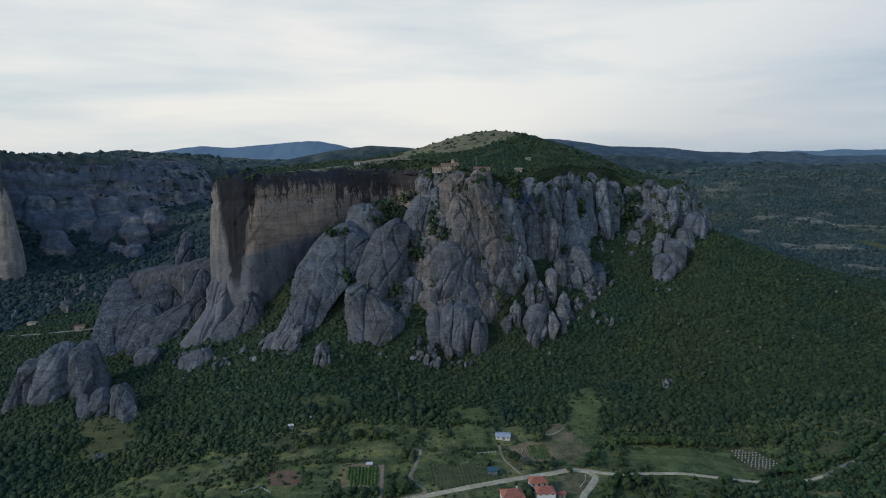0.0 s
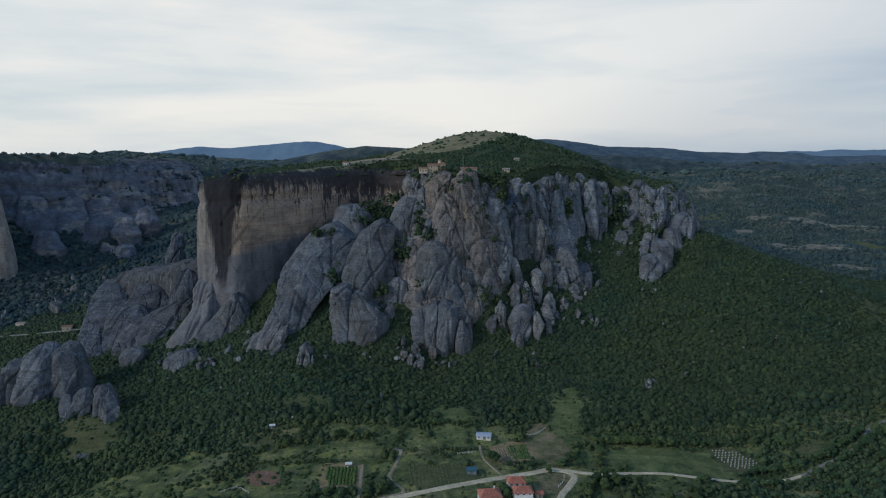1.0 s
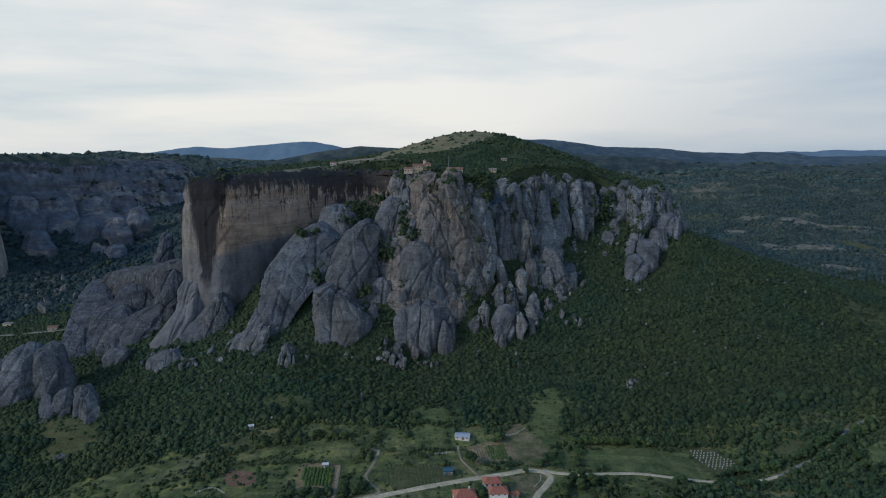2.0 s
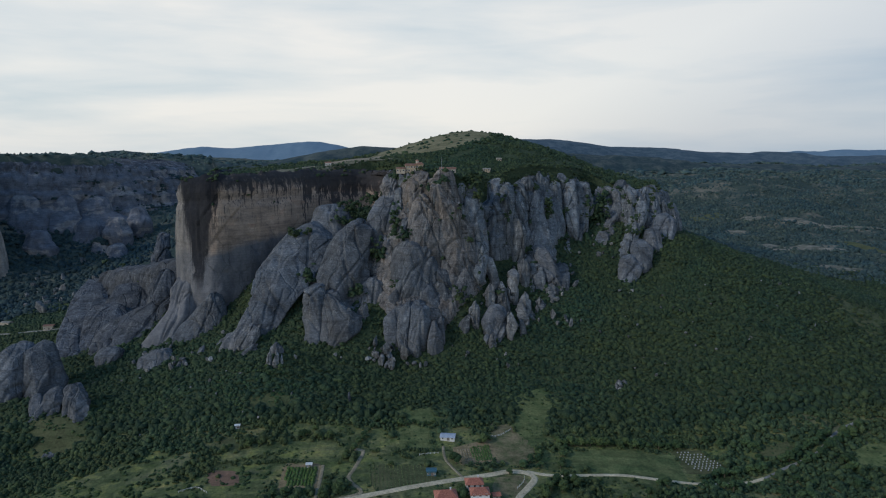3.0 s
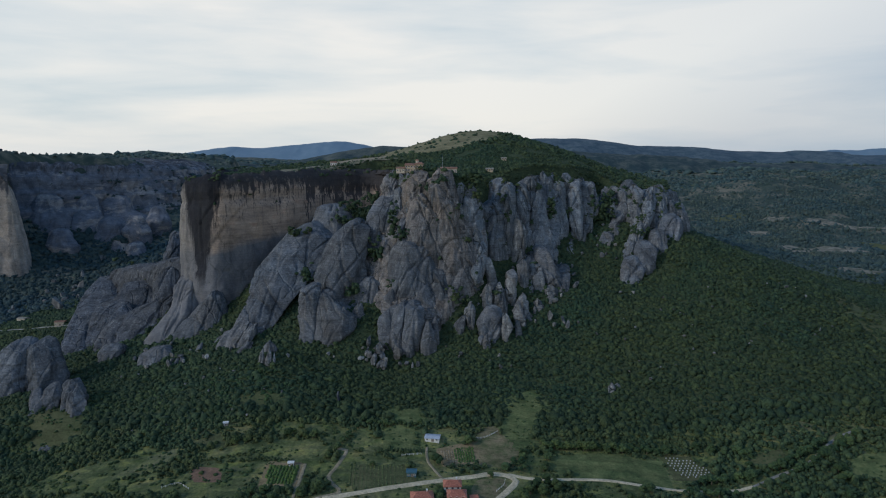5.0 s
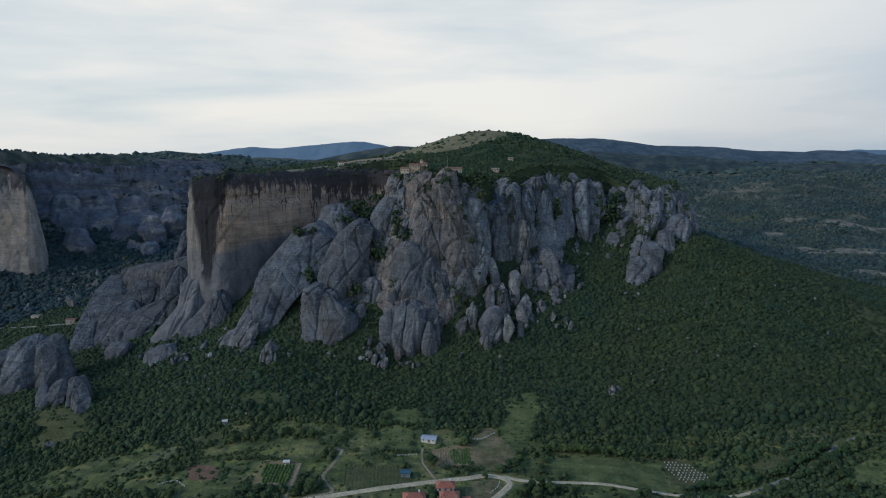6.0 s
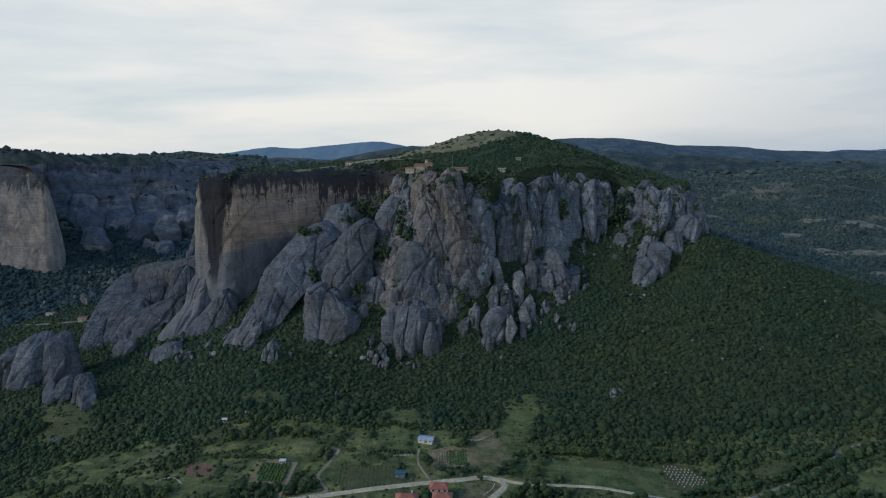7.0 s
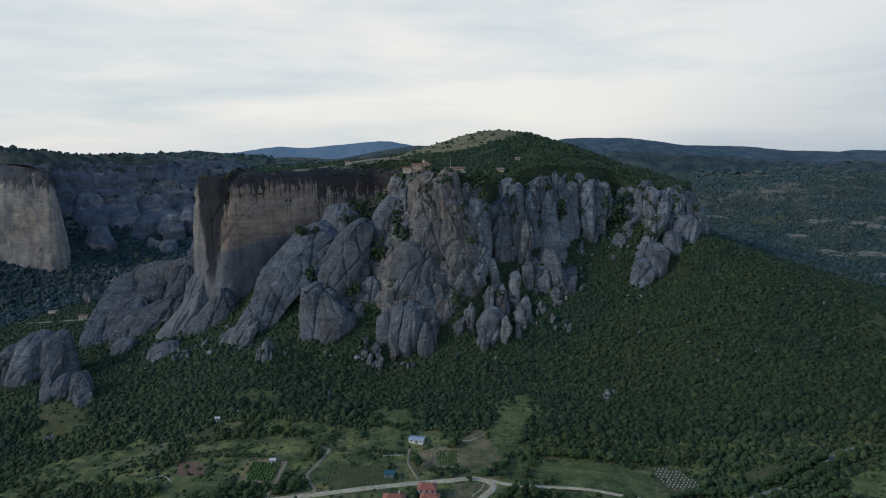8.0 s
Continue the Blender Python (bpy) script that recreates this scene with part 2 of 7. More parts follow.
def great_wall_material():
    """Sandstone face: black lichen from the rim down, warm tan below it, smooth grey at the foot."""
    s = Shade("banded_sandstone", 0.95)
    z, x = s.axis(2), s.axis(0)
    warp = s.math("MULTIPLY", s.math("SUBTRACT", s.noise(0.022, 3, 0.55), 0.5), 34)
    # the grey foot climbs towards the back of the bay
    zz = s.math("SUBTRACT", s.math("ADD", z, warp), s.math("MULTIPLY", s.math("ADD", x, 165), 0.20))
    tan = s.ramp(s.noise(0.05, 5, 0.60, (1, 1, 2.2), 0.3), (0.3, (0.225, 0.180, 0.150)), (0.44, (0.340, 0.262, 0.208)), (0.58, (0.41, 0.312, 0.238)), (0.74, (0.40, 0.250, 0.180)))
    courses = s.noise(0.5, 4, 0.6, (0.04, 0.04, 1.0), 0.8, (2, 8, 1), 4)
    tan = s.mix(0.6, tan, s.ramp(courses, (0.36, 0.68), (0.48, 1.0), (0.66, 1.16)), "MULTIPLY")
    prow = s.ramp(s.noise(0.16, 5, 0.62, (1, 1, 0.10), 0.4, (4, 8, 15)), (0.35, (0.12, 0.122, 0.126)), (0.5, (0.215, 0.206, 0.195)), (0.64, (0.31, 0.285, 0.25)))
    tan = s.mix(s.ramp(s.math("DIVIDE", s.math("ADD", x, 230), 100), (0.56, 0.92), (0.66, 0.0)), tan, prow)
    west = s.ramp(s.math("DIVIDE", s.math("ADD", x, 230), 100), (0.44, 0.30), (0.56, 0.0))
    grey = s.mix(west, s.ramp(s.noise(0.10, 4, 0.6, (1, 1, 0.5), 0.4, (7, 7, 7)), (0.35, (0.122, 0.128, 0.142)), (0.65, (0.182, 0.182, 0.190))), prow)
    base = s.mix(s.ramp(s.math("DIVIDE", zz, 160), (0.535, 0.0), (0.585, 1.0)), grey, tan)
    # lichen hangs from the rim in drips, longer and denser towards the back of the bay
    drip = s.noise(0.30, 5, 0.70, (1, 1, 0.015), 0.4)
    spread = s.noise(0.035, 4, 0.6, (1, 1, 1.2), 0.3, (5, 60, 9))
    depth = s.math("ADD", z, s.math("MULTIPLY", s.math("SUBTRACT", drip, 0.5), 110))
    depth = s.math("ADD", depth, s.math("MULTIPLY", s.math("SUBTRACT", spread, 0.5), 70))
    depth = s.math("ADD", depth, s.math("MULTIPLY", s.ramp(s.math("DIVIDE", s.math("ADD", x, 230), 200), (0.50, 0.0), (0.75, 1.0)), 16.0))
    base = s.mix(s.ramp(s.math("DIVIDE", depth, 160), (0.870, 0.0), (0.905, 0.90)), base, (0.040, 0.040, 0.046))
    brow = s.math("ADD", z, s.math("MULTIPLY", s.math("SUBTRACT", s.noise(0.12, 5, 0.65, (1, 1, 0.3), 0.3, (1, 4, 8)), 0.5), 26))
    base = s.mix(s.ramp(s.math("DIVIDE", brow, 160), (0.875, 0.0), (0.915, 0.72)), base, (0.052, 0.048, 0.047))
    thin = s.noise(0.9, 4, 0.6, (1, 1, 0.008), 0.3, (9, 2, 1))
    rain = s.math("MULTIPLY", s.ramp(thin, (0.56, 0.0), (0.62, 0.8)), s.ramp(s.math("DIVIDE", s.math("ADD", depth, 10), 160), (0.76, 0.0), (0.86, 1.0)))
    base = s.mix(rain, base, (0.050, 0.049, 0.054))
    # one broad black run down the prow, narrower as it falls
    side = s.math("ADD", x, s.math("MULTIPLY", s.math("SUBTRACT", s.noise(0.28, 6, 0.72, (1, 1, 0.03)), 0.5), 22))
    off = s.math("ABSOLUTE", s.math("SUBTRACT", side, -179.0), 0.0)
    reach = s.math("ADD", 1.2, s.math("MULTIPLY", s.ramp(s.math("DIVIDE", z, 160), (0.35, 0.0), (0.62, 0.35), (0.95, 1.0)), 19.0))
    band = s.ramp(s.math("DIVIDE", s.math("SUBTRACT", off, reach), 4.0), (0.0, 0.93), (1.0, 0.0))
    band = s.mix(1.0, band, s.ramp(s.math("DIVIDE", z, 160), (0.30, 0.0), (0.42, 1.0)), "MULTIPLY")
    base = s.mix(band, base, (0.019, 0.021, 0.027))
    base, height = rock_texture(s, base, 0.45, 0.35)
    return s.done(base, height, 0.4, 1.0)


WALL_ROCK = great_wall_material()


def ground_material():
    s = Shade("rough_grassland", 1.0)
    grass = s.ramp(s.noise(0.03, 5, 0.6), (0.3, (0.072, 0.094, 0.042)), (0.5, (0.124, 0.142, 0.064)), (0.68, (0.196, 0.184, 0.098)))
    tuft = s.noise(0.6, 6, 0.7)
    patchy = s.noise(0.12, 5, 0.65, (1, 1, 1), 0.4, (7, 3, 1))
    grass = s.mix(0.9, grass, s.ramp(patchy, (0.33, (0.42, 0.52, 0.44)), (0.5, (1, 1, 1)), (0.68, (1.95, 1.65, 1.3))), "MULTIPLY")
    swathe = s.noise(0.10, 4, 0.6, (0.35, 1.6, 1), 0.6, (3, 3, 3))
    grass = s.mix(0.7, grass, s.ramp(swathe, (0.36, (0.55, 0.66, 0.55)), (0.5, (1, 1, 1)), (0.64, (1.35, 1.38, 1.0))), "MULTIPLY")
    base = s.mix(0.8, grass, s.ramp(tuft, (0.3, 0.45), (0.5, 1.0), (0.75, 1.45)), "MULTIPLY")
    bare = s.noise(0.011, 6, 0.66, (1, 1, 1), 0.4, (50, 9, 2))
    base = s.mix(s.ramp(bare, (0.58, 0.0), (0.66, 0.6)), base, (0.19, 0.17, 0.12))
    # leaf litter and moss under the oak woods of the slopes
    floor = s.ramp(tuft, (0.35, (0.026, 0.042, 0.021)), (0.65, (0.066, 0.088, 0.044)))
    reach = s.math("ADD", s.axis(1), s.math("MULTIPLY", s.math("SUBTRACT", patchy, 0.5), 60))
    base = s.mix(s.ramp(s.math("DIVIDE", reach, 1000), (0.375, 0.0), (0.41, 0.92)), base, floor)
    # dry heath of stony pasture covers the far plain, with distance haze put into its greens
    hazed_heath = s.ramp(s.noise(0.016, 8, 0.74, (1, 1, 1), 0.6, (4, 4, 4)), (0.36, (0.034, 0.056, 0.052)), (0.5, (0.060, 0.082, 0.068)), (0.62, (0.19, 0.175, 0.135)))
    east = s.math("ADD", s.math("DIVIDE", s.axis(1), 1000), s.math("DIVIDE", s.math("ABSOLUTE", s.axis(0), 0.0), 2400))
    base = s.mix(s.ramp(east, (0.99, 0.0), (1.12, 1.0)), base, hazed_heath)
    return s.done(base, tuft, 0.6, 1.0)


def meadow_material(name, a, b, patch=0.05, streaks=0.7):
    s = Shade(name, 1.0)
    base = s.mix(s.ramp(s.noise(patch, 5, 0.6), (0.35, 0.0), (0.65, 1.0)), a, b)
    tuft = s.noise(0.7, 6, 0.7)
    swathe = s.noise(0.16, 5, 0.65, (0.4, 1.5, 1), 0.5, (3, 3, 3))
    base = s.mix(streaks, base, s.ramp(swathe, (0.34, 0.62), (0.5, 1.0), (0.66, 1.3)), "MULTIPLY")
    base = s.mix(0.8, base, s.ramp(tuft, (0.3, 0.5), (0.5, 1.0), (0.75, 1.4)), "MULTIPLY")
    return s.done(base, tuft, 0.6, 0.6)


def leaf_material(name, dark, light, island=True):
    s = Shade(name, 0.75)
    base = s.mix(s.random(island), dark, light)
    # stands of unlike kinds: bluish oak, and olive-brown scrub on the dry ground
    stand = s.noise(0.011, 4, 0.6, (1, 1, 1), 0.5, (6, 2, 0))
    base = s.mix(0.9, base, s.ramp(stand, (0.36, (0.80, 0.96, 1.12)), (0.5, (1, 1, 1)), (0.64, (1.20, 1.05, 0.94))), "MULTIPLY")
    base = s.mix(0.6, base, s.ramp(s.noise(0.05, 4, 0.6), (0.32, (0.70, 0.74, 0.76)), (0.5, (1, 1, 1)), (0.68, (1.25, 1.18, 1.0))), "MULTIPLY")
    leaf = s.noise(1.9, 6, 0.8)
    base = s.mix(0.9, base, s.ramp(leaf, (0.34, 0.38), (0.5, 1.0), (0.66, 1.8)), "MULTIPLY")
    return s.done(base, leaf, 1.0, 0.8)


def plain_material(name, colour, rough=0.8, scale=1.5, spread=0.25, stretch=(1, 1, 1)):
    s = Shade(name, rough)
    grain = s.noise(scale, 5, 0.65, stretch)
    base = s.mix(1.0, colour, s.ramp(grain, (0.3, 1 - spread), (0.7, 1 + spread)), "MULTIPLY")
    return s.done(base, grain, 0.3, 0.1)


GROUND = ground_material()
GREEN_MEADOW = meadow_material("green_meadow", (0.073, 0.103, 0.040), (0.168, 0.184, 0.075), 0.12)
DRY_MEADOW = meadow_material("dry_meadow", (0.118, 0.118, 0.057), (0.077, 0.093, 0.040))
HILL_GRASS = meadow_material("hill_grass", (0.25, 0.22, 0.125), (0.16, 0.15, 0.08), 0.04)
RIM_SOIL = meadow_material("rim_soil", (0.235, 0.205, 0.145), (0.105, 0.110, 0.062), 0.06)
SOIL = meadow_material("brown_soil", (0.32, 0.235, 0.135), (0.21, 0.165, 0.09))
FALLOW = meadow_material("fallow_soil", (0.25, 0.195, 0.115), (0.105, 0.120, 0.052), 0.16)
RED_SOIL = meadow_material("reddish_soil", (0.21, 0.125, 0.085), (0.16, 0.11, 0.075))
GRAVEL = meadow_material("pale_gravel", (0.66, 0.55, 0.375), (0.52, 0.43, 0.29), 0.15, 0.15)
TRACK = meadow_material("brown_track", (0.40, 0.32, 0.215), (0.23, 0.195, 0.125), 0.2, 0.15)
LANE = meadow_material("grey_lane", (0.30, 0.29, 0.26), (0.21, 0.205, 0.185), 0.15, 0.15)
SCREE = meadow_material("pale_scree", (0.27, 0.24, 0.19), (0.11, 0.115, 0.085), 0.10)
FOREST = leaf_material("oak_foliage", (0.025, 0.049, 0.026), (0.066, 0.098, 0.045))
# lighter copy of the oak green, making up for the near crowns' own shade
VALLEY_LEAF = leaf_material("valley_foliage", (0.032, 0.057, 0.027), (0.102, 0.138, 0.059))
TREE_LEAF = leaf_material("tree_foliage", (0.033, 0.064, 0.026), (0.094, 0.136, 0.052), False)
VINE_LEAF = leaf_material("vine_foliage", (0.080, 0.145, 0.038), (0.125, 0.190, 0.055))
CROP_LEAF = leaf_material("crop_foliage", (0.100, 0.140, 0.058), (0.165, 0.200, 0.085))
BARK = plain_material("grey_bark", (0.11, 0.09, 0.07))
# both far woodland greens are blued, with distance haze put into the colour
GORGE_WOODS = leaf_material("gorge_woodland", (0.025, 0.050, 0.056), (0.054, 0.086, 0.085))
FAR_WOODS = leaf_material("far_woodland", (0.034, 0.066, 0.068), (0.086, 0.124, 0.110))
SCRUB_LEAF = leaf_material("scrub_foliage", (0.031, 0.062, 0.023), (0.084, 0.126, 0.048))
PLASTER = plain_material("cream_plaster", (0.50, 0.43, 0.34), 0.9)
WHITE = plain_material("white_paint", (0.72, 0.71, 0.68), 0.7, 1.2, 0.15)
HIVE = plain_material("weathered_white_paint", (0.5, 0.5, 0.48), 0.8, 2.0, 0.2)
STONE = plain_material("ochre_stonework", (0.45, 0.36, 0.26), 0.9, 1.2)
ROOF_TILE = plain_material("terracotta_tile", (0.46, 0.185, 0.125), 0.8, 1.2, 0.35)
OLD_TILE = plain_material("weathered_tile", (0.36, 0.20, 0.14), 0.85, 1.2, 0.3)
SHEET_METAL = plain_material("grey_sheet_metal", (0.52, 0.55, 0.60), 0.45, 0.8, 0.2)
GLASS_DARK = plain_material("dark_window", (0.03, 0.035, 0.045), 0.15, 0.5, 0.1)
BLUE_PAINT = plain_material("blue_green_paint", (0.07, 0.16, 0.20), 0.6)
PALE_STONE = plain_material("pale_stone", (0.40, 0.36, 0.30), 0.9, 0.8)
WOOD = plain_material("grey_timber", (0.22, 0.19, 0.16), 0.9)


# ---- builders ----
def mesh_object(name, verts, faces, material, smooth_faces=True):
    me = bpy.data.meshes.new(name)
    verts = np.asarray(verts, float)
    me.from_pydata(verts.tolist(), [], faces.tolist() if isinstance(faces, np.ndarray) else faces)
    me.materials.append(material)
    if smooth_faces:
        me.polygons.foreach_set("use_smooth", np.ones(len(me.polygons), bool))
    me.update()
    return new(name, me)


def grid_faces(rows, cols, closed):
    """Quads of a grid of rows by cols points."""
    i = np.arange(rows - 1)[:, None] * cols
    j = np.arange(cols if closed else cols - 1)[None, :]
    k = (j + 1) % cols
    return np.stack([i + j, i + k, i + cols + k, i + cols + j], -1).reshape(-1, 4)


def part(name, bm, material, parent, label=""):
    me = bpy.data.meshes.new(name)
    bm.to_mesh(me)
    bm.free()
    me.materials.append(material)
    ob = new(name, me)
    ob.parent = parent
    if label:
        ob["label"] = label
    return ob


def box(bm, x0, y0, z0, x1, y1, z1):
    m = Matrix.LocRotScale(((x0 + x1) / 2, (y0 + y1) / 2, (z0 + z1) / 2), None, (x1 - x0, y1 - y0, z1 - z0))
    bmesh.ops.create_cube(bm, size=1, matrix=m)
    return bm


# ---- the lie of the land ----
LAT_X = np.arange(-750.0, 751.0, 150.0)
LAT_Y = (250, 350, 450, 550, 680, 850, 1050, 1300)
LAT_S = (110, 110, 110, 130, 170, 200, 240, 280)
LAT_H = (
    (-6, -6, -7, -13, -9, -1, -2, 0, 0, 1, 0),
    (-12, -12, -5, 0, 5, 3, -8, -7, -5, 3, 2),
    (1, -2, -6, -11, -18, -3, -8, 20, -2, 4, 5),
    (4, -7, -9, 4, 13, 26, -33, 39, -9, 1, 5),
    (-17, -13, 15, -1, 32, 45, 19, 50, -30, 16, 6),
    (11, -36, 0, -28, 4, 24, 18, 13, 12, 38, -2),
    (66, -15, 2, 16, 22, 30, 9, -1, -3, -39, -18),
    (78, 33, 26, 44, 37, 39, 33, 33, 12, 40, 80),
)
KNOLLS = ((-40, 560, 11.9), (-320, 660, 11.5), (254, 630, 10.4), (-230, 720, -10.0), (372, 636, -9.5), (203, 566, -9.2), (-150, 540, -8.5), (150, 600, -7.8), (0, 650, -7.5), (-45, 620, 8.4), (-250, 560, -7.2), (100, 560, -6.7), (2, 453, -6.7), (330, 720, -6.1), (-100, 560, -6.0), (-107, 419, 5.9), (-400, 700, -5.9), (189, 363, -5.8), (-190, 507, -5.7), (-238, 429, 5.4), (-226, 385, -5.9), (183, 618, 5.3), (0, 540, -4.8), (320, 472, -4.6))
BENCHES = ((64, 556, 10), (74, 556, -3), (94, 556, -3), (108, 552, 10), (130, 566, 2), (149, 610, 3), (166, 612, -3), (177, 632, 1), (203, 662, 10), (203, 612, -1), (77, 575, 8), (43, 505, 6), (57, 520, 8), (-4, 520, 20), (-97, 556, 31), (-12, 527, 9), (-263, 419, 9), (-298, 436, 11), (-240, 405, 3), (-224, 404, 2), (-212, 404, 2), (-228, 392, 4), (-86, 438, 8), (-217, 378, -6), (-222, 552, 8))
LEDGE_LAND = ((-39, 474, 2), (-30, 483, 5), (-26, 530, -9), (-15, 516, -7), (5, 504, -4), (35, 498, -3), (58, 486, 1), (71, 510, -3), (81, 511, -5), (99, 560, 2), (84, 580, 6), (103, 585, 13), (129, 613, 10), (141, 616, 5), (171, 630, 1), (126, 546, -2), (214, 636, 3), (241, 632, -2), (256, 640, -3), (-75, 562, -2), (192, 664, 6), (10, 545, 9), (0, 560, 10), (30, 540, 12), (50, 545, 13))
MESA = ((-200, 582), (-163, 558), (-138, 585), (-105, 625), (-72, 672), (-44, 692), (-14, 668), (-2, 626), (0, 588), (8, 566), (30, 560), (54, 555), (72, 596), (96, 626), (128, 652),
        (165, 668), (185, 700), (215, 676), (250, 674), (268, 690), (285, 760), (290, 850), (230, 980), (120, 1100), (-20, 1150), (-120, 1000), (-170, 800), (-205, 650))
TABLE_LEFT = ((-640, 905), (-700, 878), (-860, 880), (-1300, 1000), (-1300, 1700), (-900, 1900), (-560, 1700), (-470, 1400), (-500, 1240), (-575, 1110), (-655, 1040), (-705, 990), (-675, 950))


def smooth(a, b, v):
    t = np.clip((v - a) / (b - a), 0, 1)
    return t * t * (3 - 2 * t)


def lattice_noise(p, seed):
    """Value noise of points p (n, 3), from 0 to 1."""
    i = np.floor(p).astype(np.int64)
    w = p - i
    w = w * w * (3 - 2 * w)
    out = np.zeros(len(p))
    for dx in (0, 1):
        for dy in (0, 1):
            for dz in (0, 1):
                h = ((i[:, 0] + dx) * 73856093) ^ ((i[:, 1] + dy) * 19349663) ^ ((i[:, 2] + dz) * 83492791) ^ (seed * 2654435)
                h = (h ^ (h >> 13)) * 1274126177
                h = ((h ^ (h >> 16)) & 0xFFFF) / 65535.0
                out += h * np.where(dx, w[:, 0], 1 - w[:, 0]) * np.where(dy, w[:, 1], 1 - w[:, 1]) * np.where(dz, w[:, 2], 1 - w[:, 2])
    return out


def fractal(p, seed, octaves=4, gain=0.5):
    """Layered value noise, about -1 to 1."""
    out, amp, total = np.zeros(len(p)), 1.0, 0.0
    for k in range(octaves):
        out += amp * (2 * lattice_noise(p * 2.03 ** k + 17.3 * k, seed + k) - 1)
        total += amp
        amp *= gain
    return out / total


def flat_noise(x, y, size, seed, octaves=3):
    p = np.stack([np.ravel(x) / size, np.ravel(y) / size, np.full(np.size(x), 0.37)], 1)
    return fractal(p, seed, octaves).reshape(np.shape(x))


def inside(x, y, outline):
    """Signed distance to a closed outline, above zero inside."""
    d, odd = np.full(np.shape(x), 1e9), np.zeros(np.shape(x), bool)
    for (ax, ay), (bx, by) in zip(outline, outline[1:] + outline[:1]):
        t = np.clip(((x - ax) * (bx - ax) + (y - ay) * (by - ay)) / ((bx - ax) ** 2 + (by - ay) ** 2), 0, 1)
        d = np.minimum(d, np.hypot(x - ax - t * (bx - ax), y - ay - t * (by - ay)))
        if by != ay:
            odd ^= ((ay > y) != (by > y)) & (x < (bx - ax) * (y - ay) / (by - ay) + ax)
    return np.where(odd, d, -d)


def bump(x, y, cx, cy, rx, ry, h):
    return h * np.exp(-((x - cx) / rx) ** 2 - ((y - cy) / ry) ** 2)


def plateau(x, y):
    """Height of the grassy top of the table mountain, with its round hill."""
    z = 151 + smooth(600, 760, y) * 6 + bump(x, y, 62, 830, 95, 110, 27) + bump(x, y, 72, 800, 230, 130, 16)
    z += bump(x, y, -60, 720, 50, 35, 4) + bump(x, y, 230, 690, 60, 60, -16) + bump(x, y, 270, 800, 70, 120, -26)
    z += bump(x, y, -195, 590, 22, 30, -6) + bump(x, y, 95, 612, 34, 20, -8) + bump(x, y, -100, 1000, 150, 120, -25) + bump(x, y, -95, 752, 95, 46, -10)
    return z + bump(x, y, 8, 582, 34, 26, 6) + bump(x, y, 70, 574, 15, 24, -20) + 1.2 * flat_noise(x, y, 22, 5)


def lowland(x, y):
    z = np.zeros(np.shape(x))
    for cy, sy, row in zip(LAT_Y, LAT_S, LAT_H):
        g = np.exp(-((y - cy) / sy) ** 2 / 1.6)
        for cx, h in zip(LAT_X, row):
            z = z + h * g * np.exp(-((x - cx) / 150.0) ** 2 / 1.6)
    for cx, cy, h in KNOLLS:
        z = z + bump(x, y, cx, cy, 42, 36, h)
    for cx, cy, h in BENCHES + LEDGE_LAND:
        z = z + bump(x, y, cx, cy, 27, 22, h)
    return z


def far_land(x, y):
    """The wide wooded country behind: it climbs in waves to the skyline."""
    r = np.hypot(x - 50, y)
    z = 45 + 40 * smooth(1250, 1800, r) + 16 * smooth(1900, 2900, r) + 10 * smooth(2900, 3700, r)
    z += 30 * flat_noise(x, y, 420, 11) * smooth(1200, 1900, r) + 16 * flat_noise(x, y, 150, 12) * smooth(1050, 1500, r)
    z += smooth(-300, -900, x) * smooth(1700, 2300, r) * 22 + bump(x, y, -1050, 2250, 330, 200, 42)
    z += bump(x, y, 780, 1520, 330, 110, 34) + bump(x, y, 560, 1330, 150, 60, 9) + bump(x, y, 1250, 1420, 260, 90, 22) + bump(x, y, 640, 1160, 200, 70, -9)
    return z


def ground(x, y):
    x, y = np.asarray(x, float), np.asarray(y, float)
    r = np.hypot(x - 50, y - 500)
    edge = np.maximum(np.maximum((np.abs(x) - 640) / 260, (y - 1180) / 300), (180 - y) / 200)
    z = lowland(x, y) * (1 - smooth(0, 1, edge)) + far_land(x, y) * smooth(0, 1, edge) * smooth(300, 1000, y) - 14 * smooth(0, 1, edge) * smooth(1000, 300, y)
    z += 1.3 * flat_noise(x, y, 60, 3) * smooth(340, 460, y) + 0.8 * flat_noise(x, y, 14, 4) * smooth(340, 420, y)
    z += smooth(380, 540, x) * smooth(820, 960, y) * (13 * flat_noise(x, y, 140, 14) + 5 * flat_noise(x, y, 48, 15))
    s = inside(x, y, MESA) + 3 * flat_noise(x, y, 18, 6)
    z = z + (plateau(x, y) - z) * smooth(-7, 7, s)
    s = inside(x, y, TABLE_LEFT) + 12 * flat_noise(x, y, 60, 7)
    top = 150 + 16 * smooth(-480, -640, x) + 8 * flat_noise(x, y, 150, 8) + 3 * flat_noise(x, y, 40, 9) + smooth(-640, -760, x) * smooth(1000, 880, y) * 12 + bump(x, y, -520, 1330, 90, 120, -25) + bump(x, y, -730, 990, 110, 75, 10)
    return z + (top - z) * smooth(-12, 20, s)


